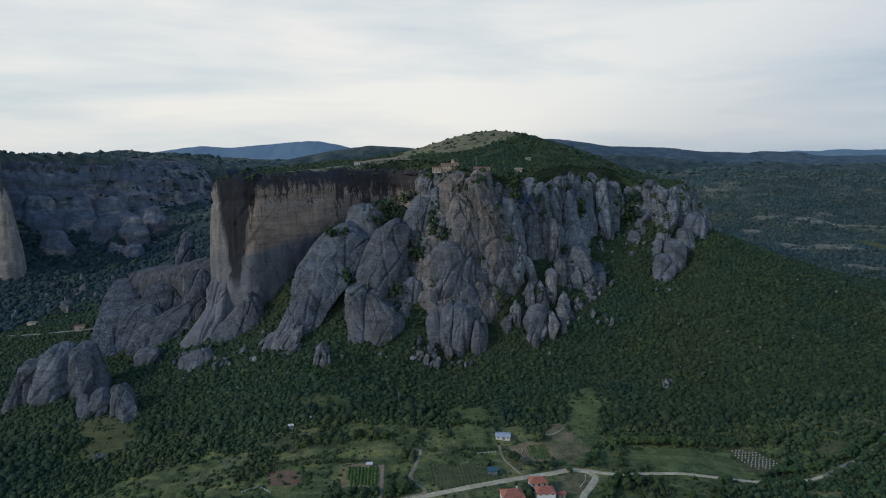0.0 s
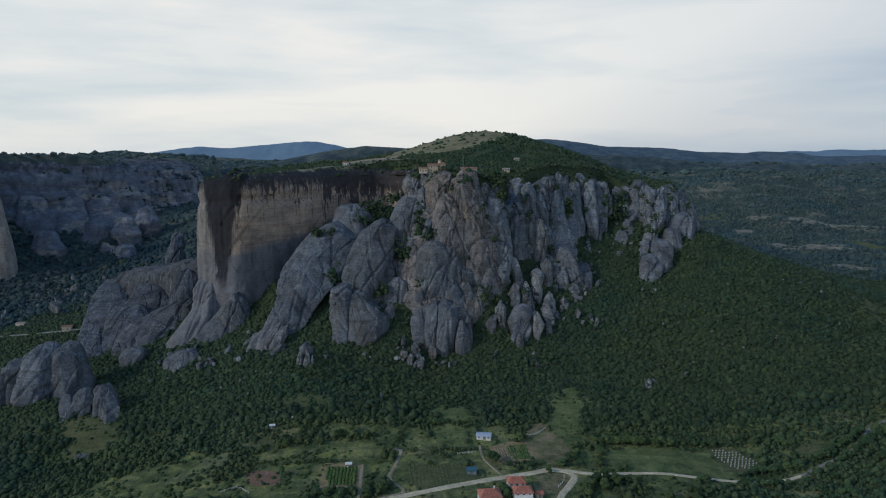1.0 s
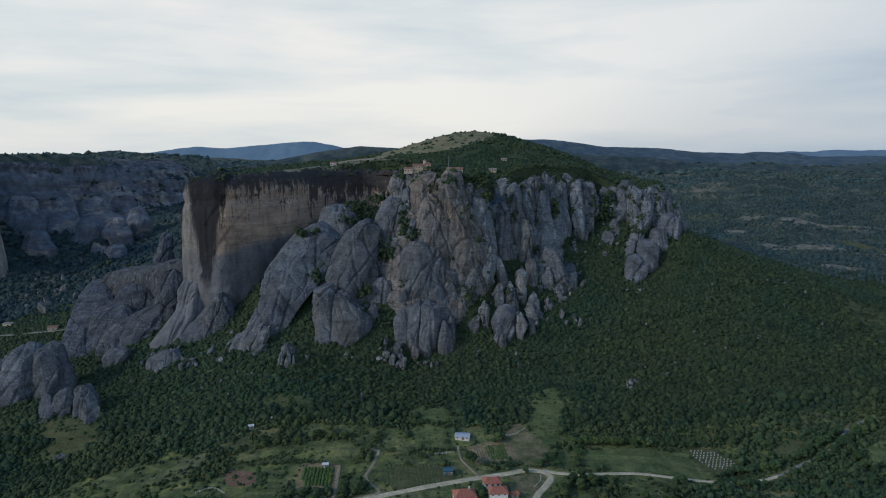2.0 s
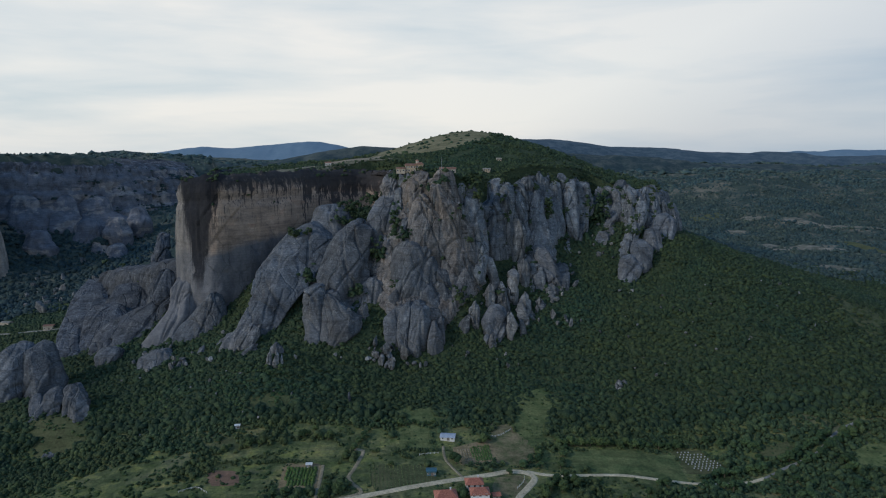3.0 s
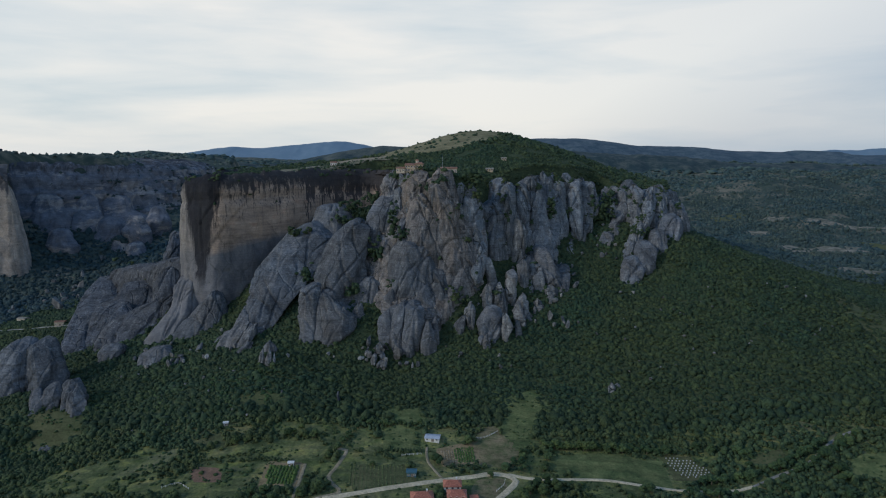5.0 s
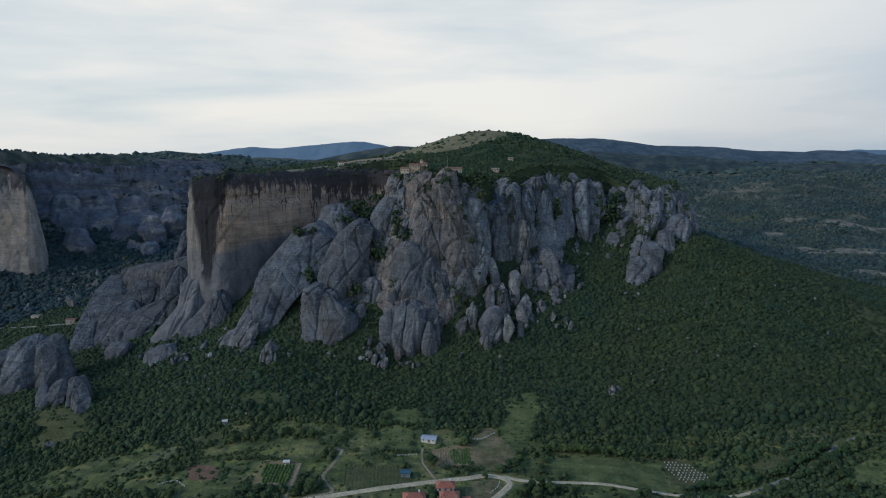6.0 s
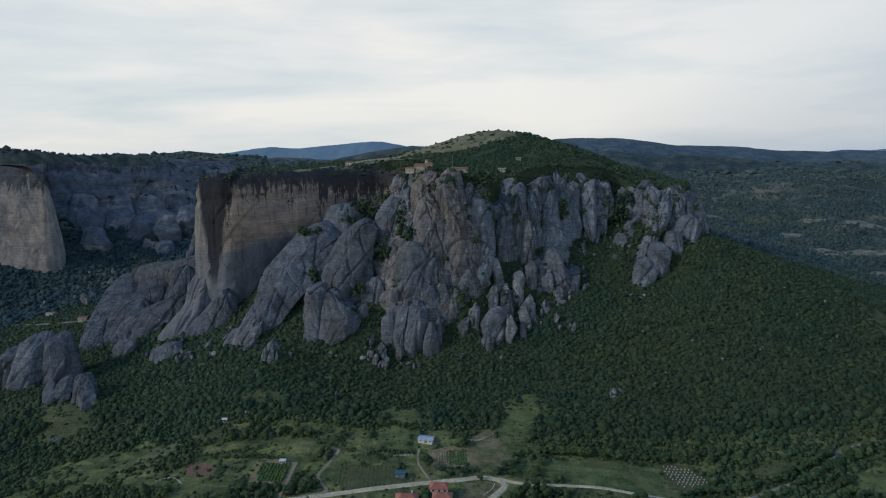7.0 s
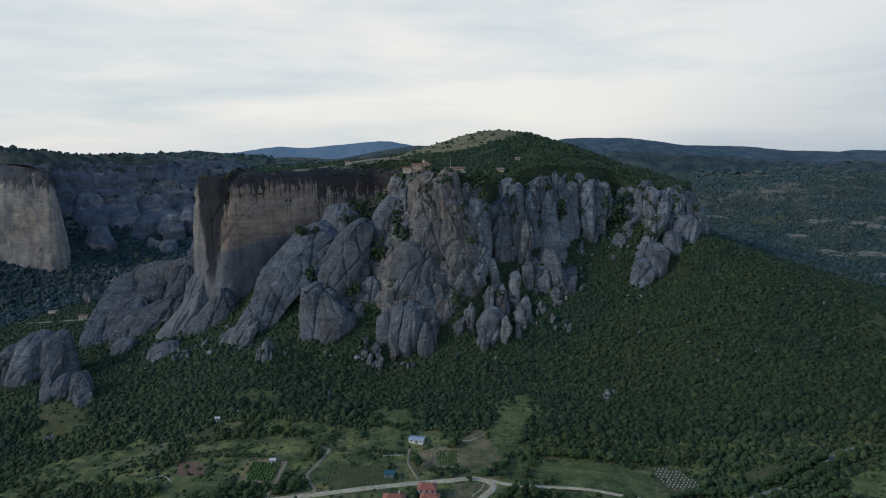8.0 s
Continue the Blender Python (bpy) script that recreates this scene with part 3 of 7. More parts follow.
# ---- ground sheet ----
def build_ground():
    turn = np.radians(np.concatenate([np.linspace(-180, -50, 30)[:-1], np.linspace(-50, 50, 320), np.linspace(50, 180, 30)[1:-1]]))
    r = np.concatenate([[0.02, 4, 30, 60, 100, 140], np.exp(np.linspace(np.log(180), np.log(4850), 350))])
    x = 50 + r[:, None] * np.sin(turn)[None]
    y = r[:, None] * np.cos(turn)[None]
    z = ground(x, y)
    ob = mesh_object("ground", np.stack([x, y, z], -1).reshape(-1, 3), grid_faces(len(r), len(turn), True), GROUND)
    return tagged(ob, "rough grassy ground of valley, slopes and plateau", "ground", kind="structure")


build_ground()


def drape(name, outline, material, label, lift=0.25, step=3.0, kind="structure", category="field", ragged=1.6):
    """A patch of ground cover laid on the slope inside an outline."""
    xs, ys = [p[0] for p in outline], [p[1] for p in outline]
    gx = np.arange(min(xs) - step, max(xs) + 2 * step, step)
    gy = np.arange(min(ys) - step, max(ys) + 2 * step, step)
    x, y = np.meshgrid(gx, gy)
    s = inside(x, y, tuple(outline)) + ragged * flat_noise(x, y, 4 * ragged, 21)
    z = ground(x, y) + np.clip(lift + s * 0.15 * max(1, ragged / 5), -1.2 - 0.3 * ragged, lift)
    f = grid_faces(len(gy), len(gx), False)
    keep = (s.reshape(-1)[f] > -2.5 * ragged).all(1)
    ob = mesh_object(name, np.stack([x, y, z], -1).reshape(-1, 3), f[keep], material)
    return tagged(ob, label, category, kind=kind)


def spline(points, step):
    p = np.array(points, float)
    out = []
    q = np.vstack([2 * p[0] - p[1], p, 2 * p[-1] - p[-2]])
    for k in range(1, len(q) - 2):
        n = max(2, int(np.linalg.norm(q[k + 1] - q[k]) / step))
        for t in np.arange(n) / n:
            out.append(0.5 * ((2 * q[k]) + (q[k + 1] - q[k - 1]) * t + (2 * q[k - 1] - 5 * q[k] + 4 * q[k + 1] - q[k + 2]) * t * t + (3 * q[k] - q[k - 1] - 3 * q[k + 1] + q[k + 2]) * t ** 3))
    out.append(p[-1])
    return np.array(out)


ROADS = []


def road(points, width, label, material=None):
    c = spline(points, 3.0)
    ROADS.append((c, width))
    d = np.gradient(c, axis=0)
    n = np.stack([-d[:, 1], d[:, 0]], 1) / np.linalg.norm(d, axis=1)[:, None]
    rows = []
    for k, off in enumerate((-0.62, -0.5, -0.2, 0, 0.2, 0.5, 0.62)):
        wob = 0.35 * flat_noise(c[:, 0] + 40 * k, c[:, 1], 6, 31) * (abs(off) > 0.4)
        q = c + n * (off * width + wob)[:, None]
        rows.append(np.column_stack([q, ground(q[:, 0], q[:, 1]) + (0.22 if abs(off) < 0.6 else -0.05)]))
    v = np.stack(rows, 1).reshape(-1, 3)
    f = grid_faces(len(c), 7, False)
    ob = mesh_object("road", v, f, material or GRAVEL)
    return tagged(ob, label, "road", kind="structure")


road([(-30, 305), (-13, 310), (4, 316), (21, 322), (42, 329), (61, 335), (71, 338.5), (80, 338), (85, 333), (81, 325), (74, 314), (70, 300)], 3.2, "pale gravel road bending round the farmhouse garden")
road([(81, 339), (96, 336), (133, 338), (155, 335), (174, 332), (199, 331), (212, 334)], 2.1, "narrow pale gravel lane below the meadow")
road([(212, 334), (227, 341), (241, 346), (252, 352), (270, 366), (290, 375)], 1.5, "grey lane running uphill between the trees", LANE)
road([(-21, 309), (-9, 315), (-15, 323), (-18, 329), (-16, 336), (-14, 346), (-13, 354), (-21, 356)], 1.9, "winding dirt track through rough grass", TRACK)
road([(45, 331), (41, 337), (36, 346), (34, 355), (34, 361)], 1.3, "short dirt track leading to the white shed", TRACK)
road([(-32, 306), (-33, 326), (-34, 340)], 1.7, "grey track beside the vineyard", TRACK)

road([(-474, 644), (-436, 629), (-396, 612), (-361, 599), (-338, 591), (-322, 590)], 1.8, "grey road crossing the wooded gorge floor", LANE)

CLEARINGS = []


def clearing(outline, material=None, label="", name="meadow"):
    CLEARINGS.append(tuple(outline))
    if material:
        drape(name, outline, material, label, ragged=4.5 if material in (GREEN_MEADOW, DRY_MEADOW) else 2.6)


clearing(((107, 359), (139, 364), (172, 362), (169, 336), (136, 341), (108, 341)), GREEN_MEADOW, "mown green meadow beside the gravel lane")
clearing(((172, 366), (188, 364), (197, 351), (188, 341), (174, 343)), DRY_MEADOW, "clearing of short grass with rows of hives")
clearing(((40, 359), (62, 367), (66, 347), (45, 345)), SOIL, "ploughed brown field with crop rows", "ploughed_field")
clearing(((62, 368), (65, 388), (75, 387), (86, 369), (87, 360), (82, 347), (67, 347)), FALLOW, "bare fallow field with worn paths", "fallow_field")
clearing(((10, 377), (27, 378), (29, 357), (8, 357)), GREEN_MEADOW, "small green meadow between hedges")
clearing(((-2, 400), (20, 402), (30, 398), (33, 384), (22, 378), (2, 388)), GREEN_MEADOW, "small green glade below the woods")
clearing(((78, 419), (90, 414), (102, 432), (106, 412), (124, 405), (104, 398), (98, 374), (84, 362), (76, 392), (84, 402)), GREEN_MEADOW, "light green glade at the forest edge")
clearing(((-55, 340), (-36, 339), (-34, 318), (-52, 319)), SOIL, "vineyard soil between green rows", "vineyard_soil")
clearing(((-1, 338), (25, 343), (30, 328), (1, 319), (-4, 326)), DRY_MEADOW, "weedy garden plot between tall crop rows", "garden_soil")
clearing(((-101, 400), (-74, 409), (-63, 405), (-66, 396), (-96, 395)), DRY_MEADOW, "pale grassy terrace among dark bushes")
clearing(((-240, 403), (-212, 412), (-199, 392), (-211, 384), (-224, 380)), DRY_MEADOW, "brownish meadow below the big boulders")
clearing(((-192, 334), (-143, 360), (-114, 359), (-120, 315), (-200, 327)))
clearing(((-80, 359), (-37, 364), (-21, 353), (-32, 341), (-72, 344)))
clearing(((-122, 326), (-82, 338), (-58, 337), (-58, 310), (-121, 316)))
clearing(((271, 352), (294, 355), (295, 342), (280, 332), (266, 338)), GREEN_MEADOW, "bright green meadow beside the uphill lane")
clearing(((220, 358), (239, 363), (240, 354), (222, 350)), DRY_MEADOW, "small pale clearing in the woods")
clearing(((64, 332), (76, 334), (79, 325), (72, 314), (63, 318)), FALLOW, "dug garden plot inside the road bend", "garden_soil")
clearing(((-14, 318), (-3, 320), (39, 333), (85, 341), (88, 316), (-13, 300)))
clearing(((-37, 373), (-4, 378), (8, 357), (-21, 353)))
clearing(((-26, 336), (-8, 353), (1, 337), (-2, 316), (-19, 326)))
clearing(((-111, 363), (-95, 371), (-87, 356)), DRY_MEADOW, "small dry meadow on the slope")
clearing(((87, 360), (107, 358), (103, 336), (87, 341)))
clearing(((-97, 336), (-84, 336), (-79, 326), (-91, 326)), RED_SOIL, "patch of bare reddish earth", "bare_earth")
clearing(((350, 526), (365, 530), (384, 524), (380, 494), (354, 464), (348, 480)), DRY_MEADOW, "pale meadow on the far side of the spur")



def far_patch(name, x, y, long, wide, turn, material, label, lift=2.2):
    """A ragged patch of field or bare ground far out on the plain, cut out of the woods."""
    ca, sa = math.cos(radians(turn)), math.sin(radians(turn))
    o = []
    for k in range(14):
        u = 2 * math.pi * k / 14
        r = 0.8 + 0.25 * math.sin(3 * u + x) + 0.2 * math.sin(5 * u + y)
        px, py = long * r * math.cos(u), wide * r * math.sin(u)
        o.append((x + px * ca - py * sa, y + px * sa + py * ca))
    clearing(o)
    drape(name, o, material, label, lift, 5.0, ragged=7)


far_patch("far_field", 548, 1268, 34, 22, 20, DRY_MEADOW, "distant light green field on the plain")
far_patch("far_field", 676, 960, 16, 62, 10, DRY_MEADOW, "distant green strip between woods")
for x, y, long, wide, turn in ((566, 922, 34, 24, -50), (522, 940, 26, 20, -40), (596, 935, 16, 15, 0), (505, 900, 14, 12, 10), (505, 762, 22, 14, -20), (640, 880, 16, 10, -20), (455, 985, 9, 8, 0), (540, 1114, 12, 12, 0)):
    far_patch("scree", x, y, long, wide, turn, SCREE, "pale bare scree patch among woods on the plain")
for x, y, long, wide, turn in ((610, 1203, 18, 11, -30), (662, 1150, 28, 16, -45), (720, 1106, 40, 6, -22), (770, 1096, 22, 7, -10), (800, 1088, 30, 5, -8), (432, 1290, 22, 10, 0), (470, 1300, 14, 8, 10), (840, 1000, 20, 8, 0)):
    far_patch("far_field", x, y, long, wide, turn, SCREE, "distant pale stubble field along a road")
for x, y, long, wide, turn in ((560, 1620, 60, 20, 0), (660, 1660, 50, 16, 10), (760, 1640, 46, 14, -10), (520, 2150, 70, 22, 0), (660, 2180, 90, 20, 5), (900, 1700, 60, 18, 0)):
    far_patch("far_field", x, y, long, wide, turn, DRY_MEADOW, "distant dry clearing on the wooded rise", 2.5)
BALD = ((-50, 770), (-27, 757), (1, 731), (33, 728), (59, 743), (82, 775), (95, 830), (60, 880), (-20, 870), (-60, 820))
RIM_GRASS = ((-188, 588), (-163, 564), (-142, 592), (-108, 632), (-78, 676), (-64, 692), (-42, 704), (-26, 702), (-32, 709), (-62, 709), (-98, 692), (-140, 655), (-182, 612))
drape("hill_grass", BALD, HILL_GRASS, "dry tan grass on the bald hilltop", 1.0, 2.5, ragged=7)
drape("plateau_grass", RIM_GRASS, RIM_SOIL, "dry tan grass along the cliff rim", 0.8, 4)


# ---- rocks ----
def curve_through(rows, z):
    """Values at heights z through rows of (z, ...), which ascend, with the corners rounded off."""
    rows = np.asarray(rows, float)
    out = np.stack([np.interp(z, rows[:, 0], rows[:, k]) for k in range(rows.shape[1])], 1)
    w = max(1, len(z) // 16)
    pad = np.pad(out, ((w, w), (0, 0)), mode="edge")
    out = sum(pad[k:k + len(z)] for k in range(2 * w + 1)) / (2 * w + 1)
    out[:, 0] = z
    return out


ROCKS = [0]
LEDGES = []
ROCK_LABELS = {
    "leaning_rock": "smooth grey sloping mass of weathered conglomerate",
    "rock_spire": "tall grey rounded rock spire with vertical cracks",
    "boulder": "rounded grey boulder standing among dark bushes",
}
# lumps, flutes, block joints, depth of clefts, height of beds
ROCK_WEAR = {"leaning_rock": (0.030, 0.10, 0.40, 1.5, 0.35), "rock_spire": (0.045, 0.70, 0.60, 1.6, 0.35), "boulder": (0.035, 0.12, 0.40, 1.3, 0.40), "cliff": (0.05, 0.35, 0.55, 1.3, 0.45), "far_cliff": (0.20, 0.12, 0.9, 0.9, 0.9)}


def blocks(p, seed):
    """Cellular noise of points p (n, 3): a number of the nearest block, and how far its joint lies."""
    i = np.floor(p).astype(np.int64)
    first, second = np.full(len(p), 9.0), np.full(len(p), 9.0)
    mark = np.zeros(len(p))
    for dx in (-1, 0, 1):
        for dy in (-1, 0, 1):
            for dz in (-1, 0, 1):
                c = i + np.array([dx, dy, dz])
                h = (c[:, 0] * 73856093) ^ (c[:, 1] * 19349663) ^ (c[:, 2] * 83492791) ^ (seed * 7919)
                h = (h ^ (h >> 13)) * 1274126177
                h = h ^ (h >> 16)
                q = c + np.stack([(h & 1023) / 1023.0, ((h >> 10) & 1023) / 1023.0, ((h >> 20) & 1023) / 1023.0], 1)
                d = np.linalg.norm(p - q, axis=1)
                near = d < first
                second = np.where(near, first, np.minimum(second, d))
                mark = np.where(near, ((h >> 5) & 1023) / 1023.0, mark)
                first = np.where(near, d, first)
    return mark, second - first


SKEW = np.array(Matrix.Rotation(0.9, 3, "X") @ Matrix.Rotation(0.7, 3, "Y") @ Matrix.Rotation(1.1, 3, "Z"))


def grain_noise(p, seed, octaves=4, gain=0.5):
    """Layered noise turned at each octave, so that no grid shows in the stone."""
    out, amp, total = np.zeros(len(p)), 1.0, 0.0
    p = p @ SKEW
    for k in range(octaves):
        out += amp * (2 * lattice_noise(p + 17.3 * k, seed + k) - 1)
        total += amp
        amp *= gain
        p = 2.03 * p @ SKEW
    return out / total


def weather(v, n, size, seed, kind):
    """Push points out and in along n: lumps, upright flutes, level beds, blocks, and straight joints with one side set back."""
    lumps, flutes, joints, clefts, beds = ROCK_WEAR[kind]
    rng = np.random.default_rng(seed)
    lump = grain_noise(v / (size * 1.3), seed, 3)
    flute = grain_noise(v / np.array([5.0, 5.0, 46.0]), seed + 9, 2)
    # beds dip to the west and stand out or back in irregular courses
    dip = v[:, 2] + 0.16 * v[:, 0] + 0.9 * grain_noise(v / 14, seed + 15, 2)
    bed = grain_noise(np.stack([dip / 4.5, np.full(len(v), 0.3), np.full(len(v), 0.7)], 1), 417, 3)
    fine = grain_noise(v / 4.0, seed + 31, 2)
    warp = np.stack([grain_noise(v / 11, seed + 41, 2), grain_noise(v / 11, seed + 43, 2), grain_noise(v / 11, seed + 45, 2)], 1)
    wide = min(14.0, max(6.0, size * 1.2))
    mark, joint = blocks((v + 1.2 * warp) / np.array([wide, wide, wide * 3.6]), seed + 51)
    push = lumps * size * lump + flutes * flute + beds * bed + 0.25 * fine
    push += joints * (1.8 * (mark - 0.5) - 1.4 * np.clip(1 - joint / 0.06, 0, 1))
    span = np.ptp(v, axis=0)
    count = int(np.clip(2 + span[0] * span[2] / 260, 3, 46))
    for k in range(count):
        at = v[rng.integers(len(v))]
        turn, rise = rng.uniform(-0.9, 0.9), rng.choice([rng.normal(0, 0.12), rng.normal(0, 0.12), rng.uniform(0.5, 0.9), rng.uniform(-0.8, -0.4)])
        way = np.array([math.cos(turn), math.sin(turn), rise])
        way /= np.linalg.norm(way)
        d = (v - at) @ way + warp @ rng.uniform(-1.1, 1.1, 3)
        reach = np.exp(-(((v - at) ** 2).sum(1) / rng.uniform(12, 34) ** 2) ** 2)
        wide = rng.uniform(0.6, 1.3)
        push -= clefts * rng.uniform(0.5, 1.5) * reach * np.clip(1.25 - np.abs(d) / wide, 0, 1)
        push += reach * rng.normal(0, 0.30 if kind == "leaning_rock" else 0.55) * smooth(-0.7, 0.7, d)
    push *= min(1.0, max(0.35, size / 9))
    return v + n * np.maximum(push, -0.5 * size)[:, None]


def facets(u, square, seed, more=0):
    """A rounded, uneven polygon of half width and half depth 1, at the angles u: flat faces meeting in blunt edges."""
    rng = np.random.default_rng(seed)
    count = int(rng.integers(4, 7)) + more
    at = 2 * math.pi * (np.arange(count) + rng.uniform(-0.28, 0.28, count)) / count + rng.uniform(0, 6.28)
    far = rng.uniform(0.72, 1.0, count)
    soft = 9.0 * square
    r = (np.maximum(np.cos(u[:, None] - at[None]), 0) / far[None]) ** soft
    r = r.sum(1) ** (-1 / soft)
    x, y = r * np.cos(u), r * np.sin(u)
    return 2 * (x - x.min()) / (x.max() - x.min()) - 1, 2 * (y - y.min()) / (y.max() - y.min()) - 1


def note_ledges(v, rows, cols, seed):
    """Keep the places on a rock where bushes can root: shelves and shoulders."""
    g = v.reshape(rows, cols, 3)
    a = np.roll(g, -1, 1) - np.roll(g, 1, 1)
    b = np.gradient(g, axis=0)
    n = np.cross(a, b)
    n /= np.linalg.norm(n, axis=2)[:, :, None] + 1e-9
    up = np.abs(n[:, :, 2]).ravel()
    patch = fractal(v / 11, seed + 3, 2)
    k = np.flatnonzero((up > 0.5) & (patch > 0.22))
    LEDGES.append(v[k])


def hew(v, ring, seed):
    """Cut a rock with flat planes, taken upright along its lean, so that it shows broad faces and blunt arrises."""
    rng = np.random.default_rng(seed + 5)
    z = ring[:, 0]
    lx, ly = np.polyfit(z, ring[:, 1], 1), np.polyfit(z, ring[:, 2], 1)
    off = np.column_stack([np.polyval(lx, v[:, 2]), np.polyval(ly, v[:, 2]), np.full(len(v), z.mean())])
    q = v - off
    cuts = [(rng.uniform(195, 345), rng.uniform(-8, 22), rng.uniform(0.78, 0.94)) for _ in range(6)]
    cuts += [(rng.choice([0, 180]) + rng.uniform(-25, 25), rng.uniform(-10, 15), rng.uniform(0.95, 1.0)) for _ in range(2)]
    cuts += [(rng.uniform(180, 360), rng.uniform(35, 62), rng.uniform(0.84, 0.95)) for _ in range(3)]
    for turn, rise, share in cuts:
        a, e = math.radians(turn), math.radians(rise)
        way = np.array([math.cos(a) * math.cos(e), math.sin(a) * math.cos(e), math.sin(e)])
        d = q @ way
        q = q - np.maximum(d - share * d.max(), 0)[:, None] * way[None]
    return q + np.column_stack([np.polyval(lx, q[:, 2] + off[:, 2]), np.polyval(ly, q[:, 2] + off[:, 2]), off[:, 2]])


def rock(name, levels, square=2.6, material=None, fine=1.0):
    """A rock from level rings (z, x, y, half width, half depth), given from the top down, with a rounded head and a sunk foot."""
    ROCKS[0] += 1
    seed = 100 + 7 * ROCKS[0]
    rows = [[float(z), float(x), float(y), a * 1.08, b * 1.25] for z, x, y, a, b in levels][::-1]
    if rows[0][2] > 800:
        foot = rows[0][0]
        rows = [[foot + 0.7 * (z - foot), x, y, 1.15 * a, b] for z, x, y, a, b in rows]
    z, x, y, a, b = rows[0]
    base = float(ground(np.array([x]), np.array([y]))[0])
    rows.insert(0, [min(z, base) - 10, x + 0.2 * (x - rows[1][1]), y, a * 1.02, b])
    top = rows[-1]
    head = (0.3 if y < 800 else 0.75) * min(top[3], top[4] * 1.4)
    height = top[0] - rows[0][0]
    size = max(q[3] for q in rows)
    step = fine if y < 800 else 2.2
    if size < 8 and y < 570:
        top[3], top[4] = 0.55 * top[3], 0.6 * top[4]
    nz = int(np.clip(height / step, 10, 130))
    zs = np.linspace(rows[0][0], top[0], nz)
    ring = curve_through(rows, zs)
    dome = []
    for t in (0.3, 0.5, 0.68, 0.82, 0.92, 1.0):
        k = max(0.04, math.sqrt(1 - t * t))
        dome.append([top[0] + head * t, top[1], top[2] + 0.15 * top[4] * t, top[3] * k, top[4] * k])
    ring = np.vstack([ring, dome])
    ring[:, 3:] = np.maximum(ring[:, 3:], 0.15)
    m = int(np.clip(3.6 * size / step, 18, 230))
    back = m // 5
    u = np.concatenate([np.linspace(0, math.pi, back, endpoint=False), np.linspace(math.pi, 2 * math.pi, m, endpoint=False)])
    m = len(u)
    c, s = np.cos(u), np.sin(u)
    ex, ey = facets(u, square, seed, 2 if name == "rock_spire" else 1)
    v = np.stack([ring[:, 1, None] + ring[:, 3, None] * ex, ring[:, 2, None] + ring[:, 4, None] * ey, np.repeat(ring[:, 0, None], m, 1)], -1).reshape(-1, 3)
    n = np.stack([np.tile(c, len(ring)), np.tile(s, len(ring)), np.full(len(v), 0.15)], 1)
    if y < 800:
        v = hew(v, ring, seed)
    v = weather(v, n, min(size, 14), seed, name if y < 800 else "far_cliff")
    near_top = smooth(top[0] - 0.9 * size, top[0] + head, v[:, 2])
    v[:, 2] += near_top * 0.16 * min(size, 12) * flat_noise(v[:, 0], v[:, 1], 0.45 * min(size, 12) + 1.5, seed + 71)
    if name == "rock_spire":
        note_ledges(v, len(ring), m, seed)
    faces = grid_faces(len(ring), m, True).tolist()
    faces.append(list(range((len(ring) - 1) * m, len(ring) * m)))
    origin = np.array([rows[0][1], rows[0][2], rows[0][0] + 10])
    ob = mesh_object(name, v - origin, faces, material or ((SCREE_ROCK if size < 9 and 40 < x < 150 and y < 570 else GREY_ROCK if name == "rock_spire" else SHADED_SLAB if x < -195 and y > 500 else SLAB_ROCK) if y < 800 else DARK_ROCK))
    ob.location = origin
    return tagged(ob, ROCK_LABELS[name], "rock", "rocks of the cliff" if name != "boulder" else "boulders")


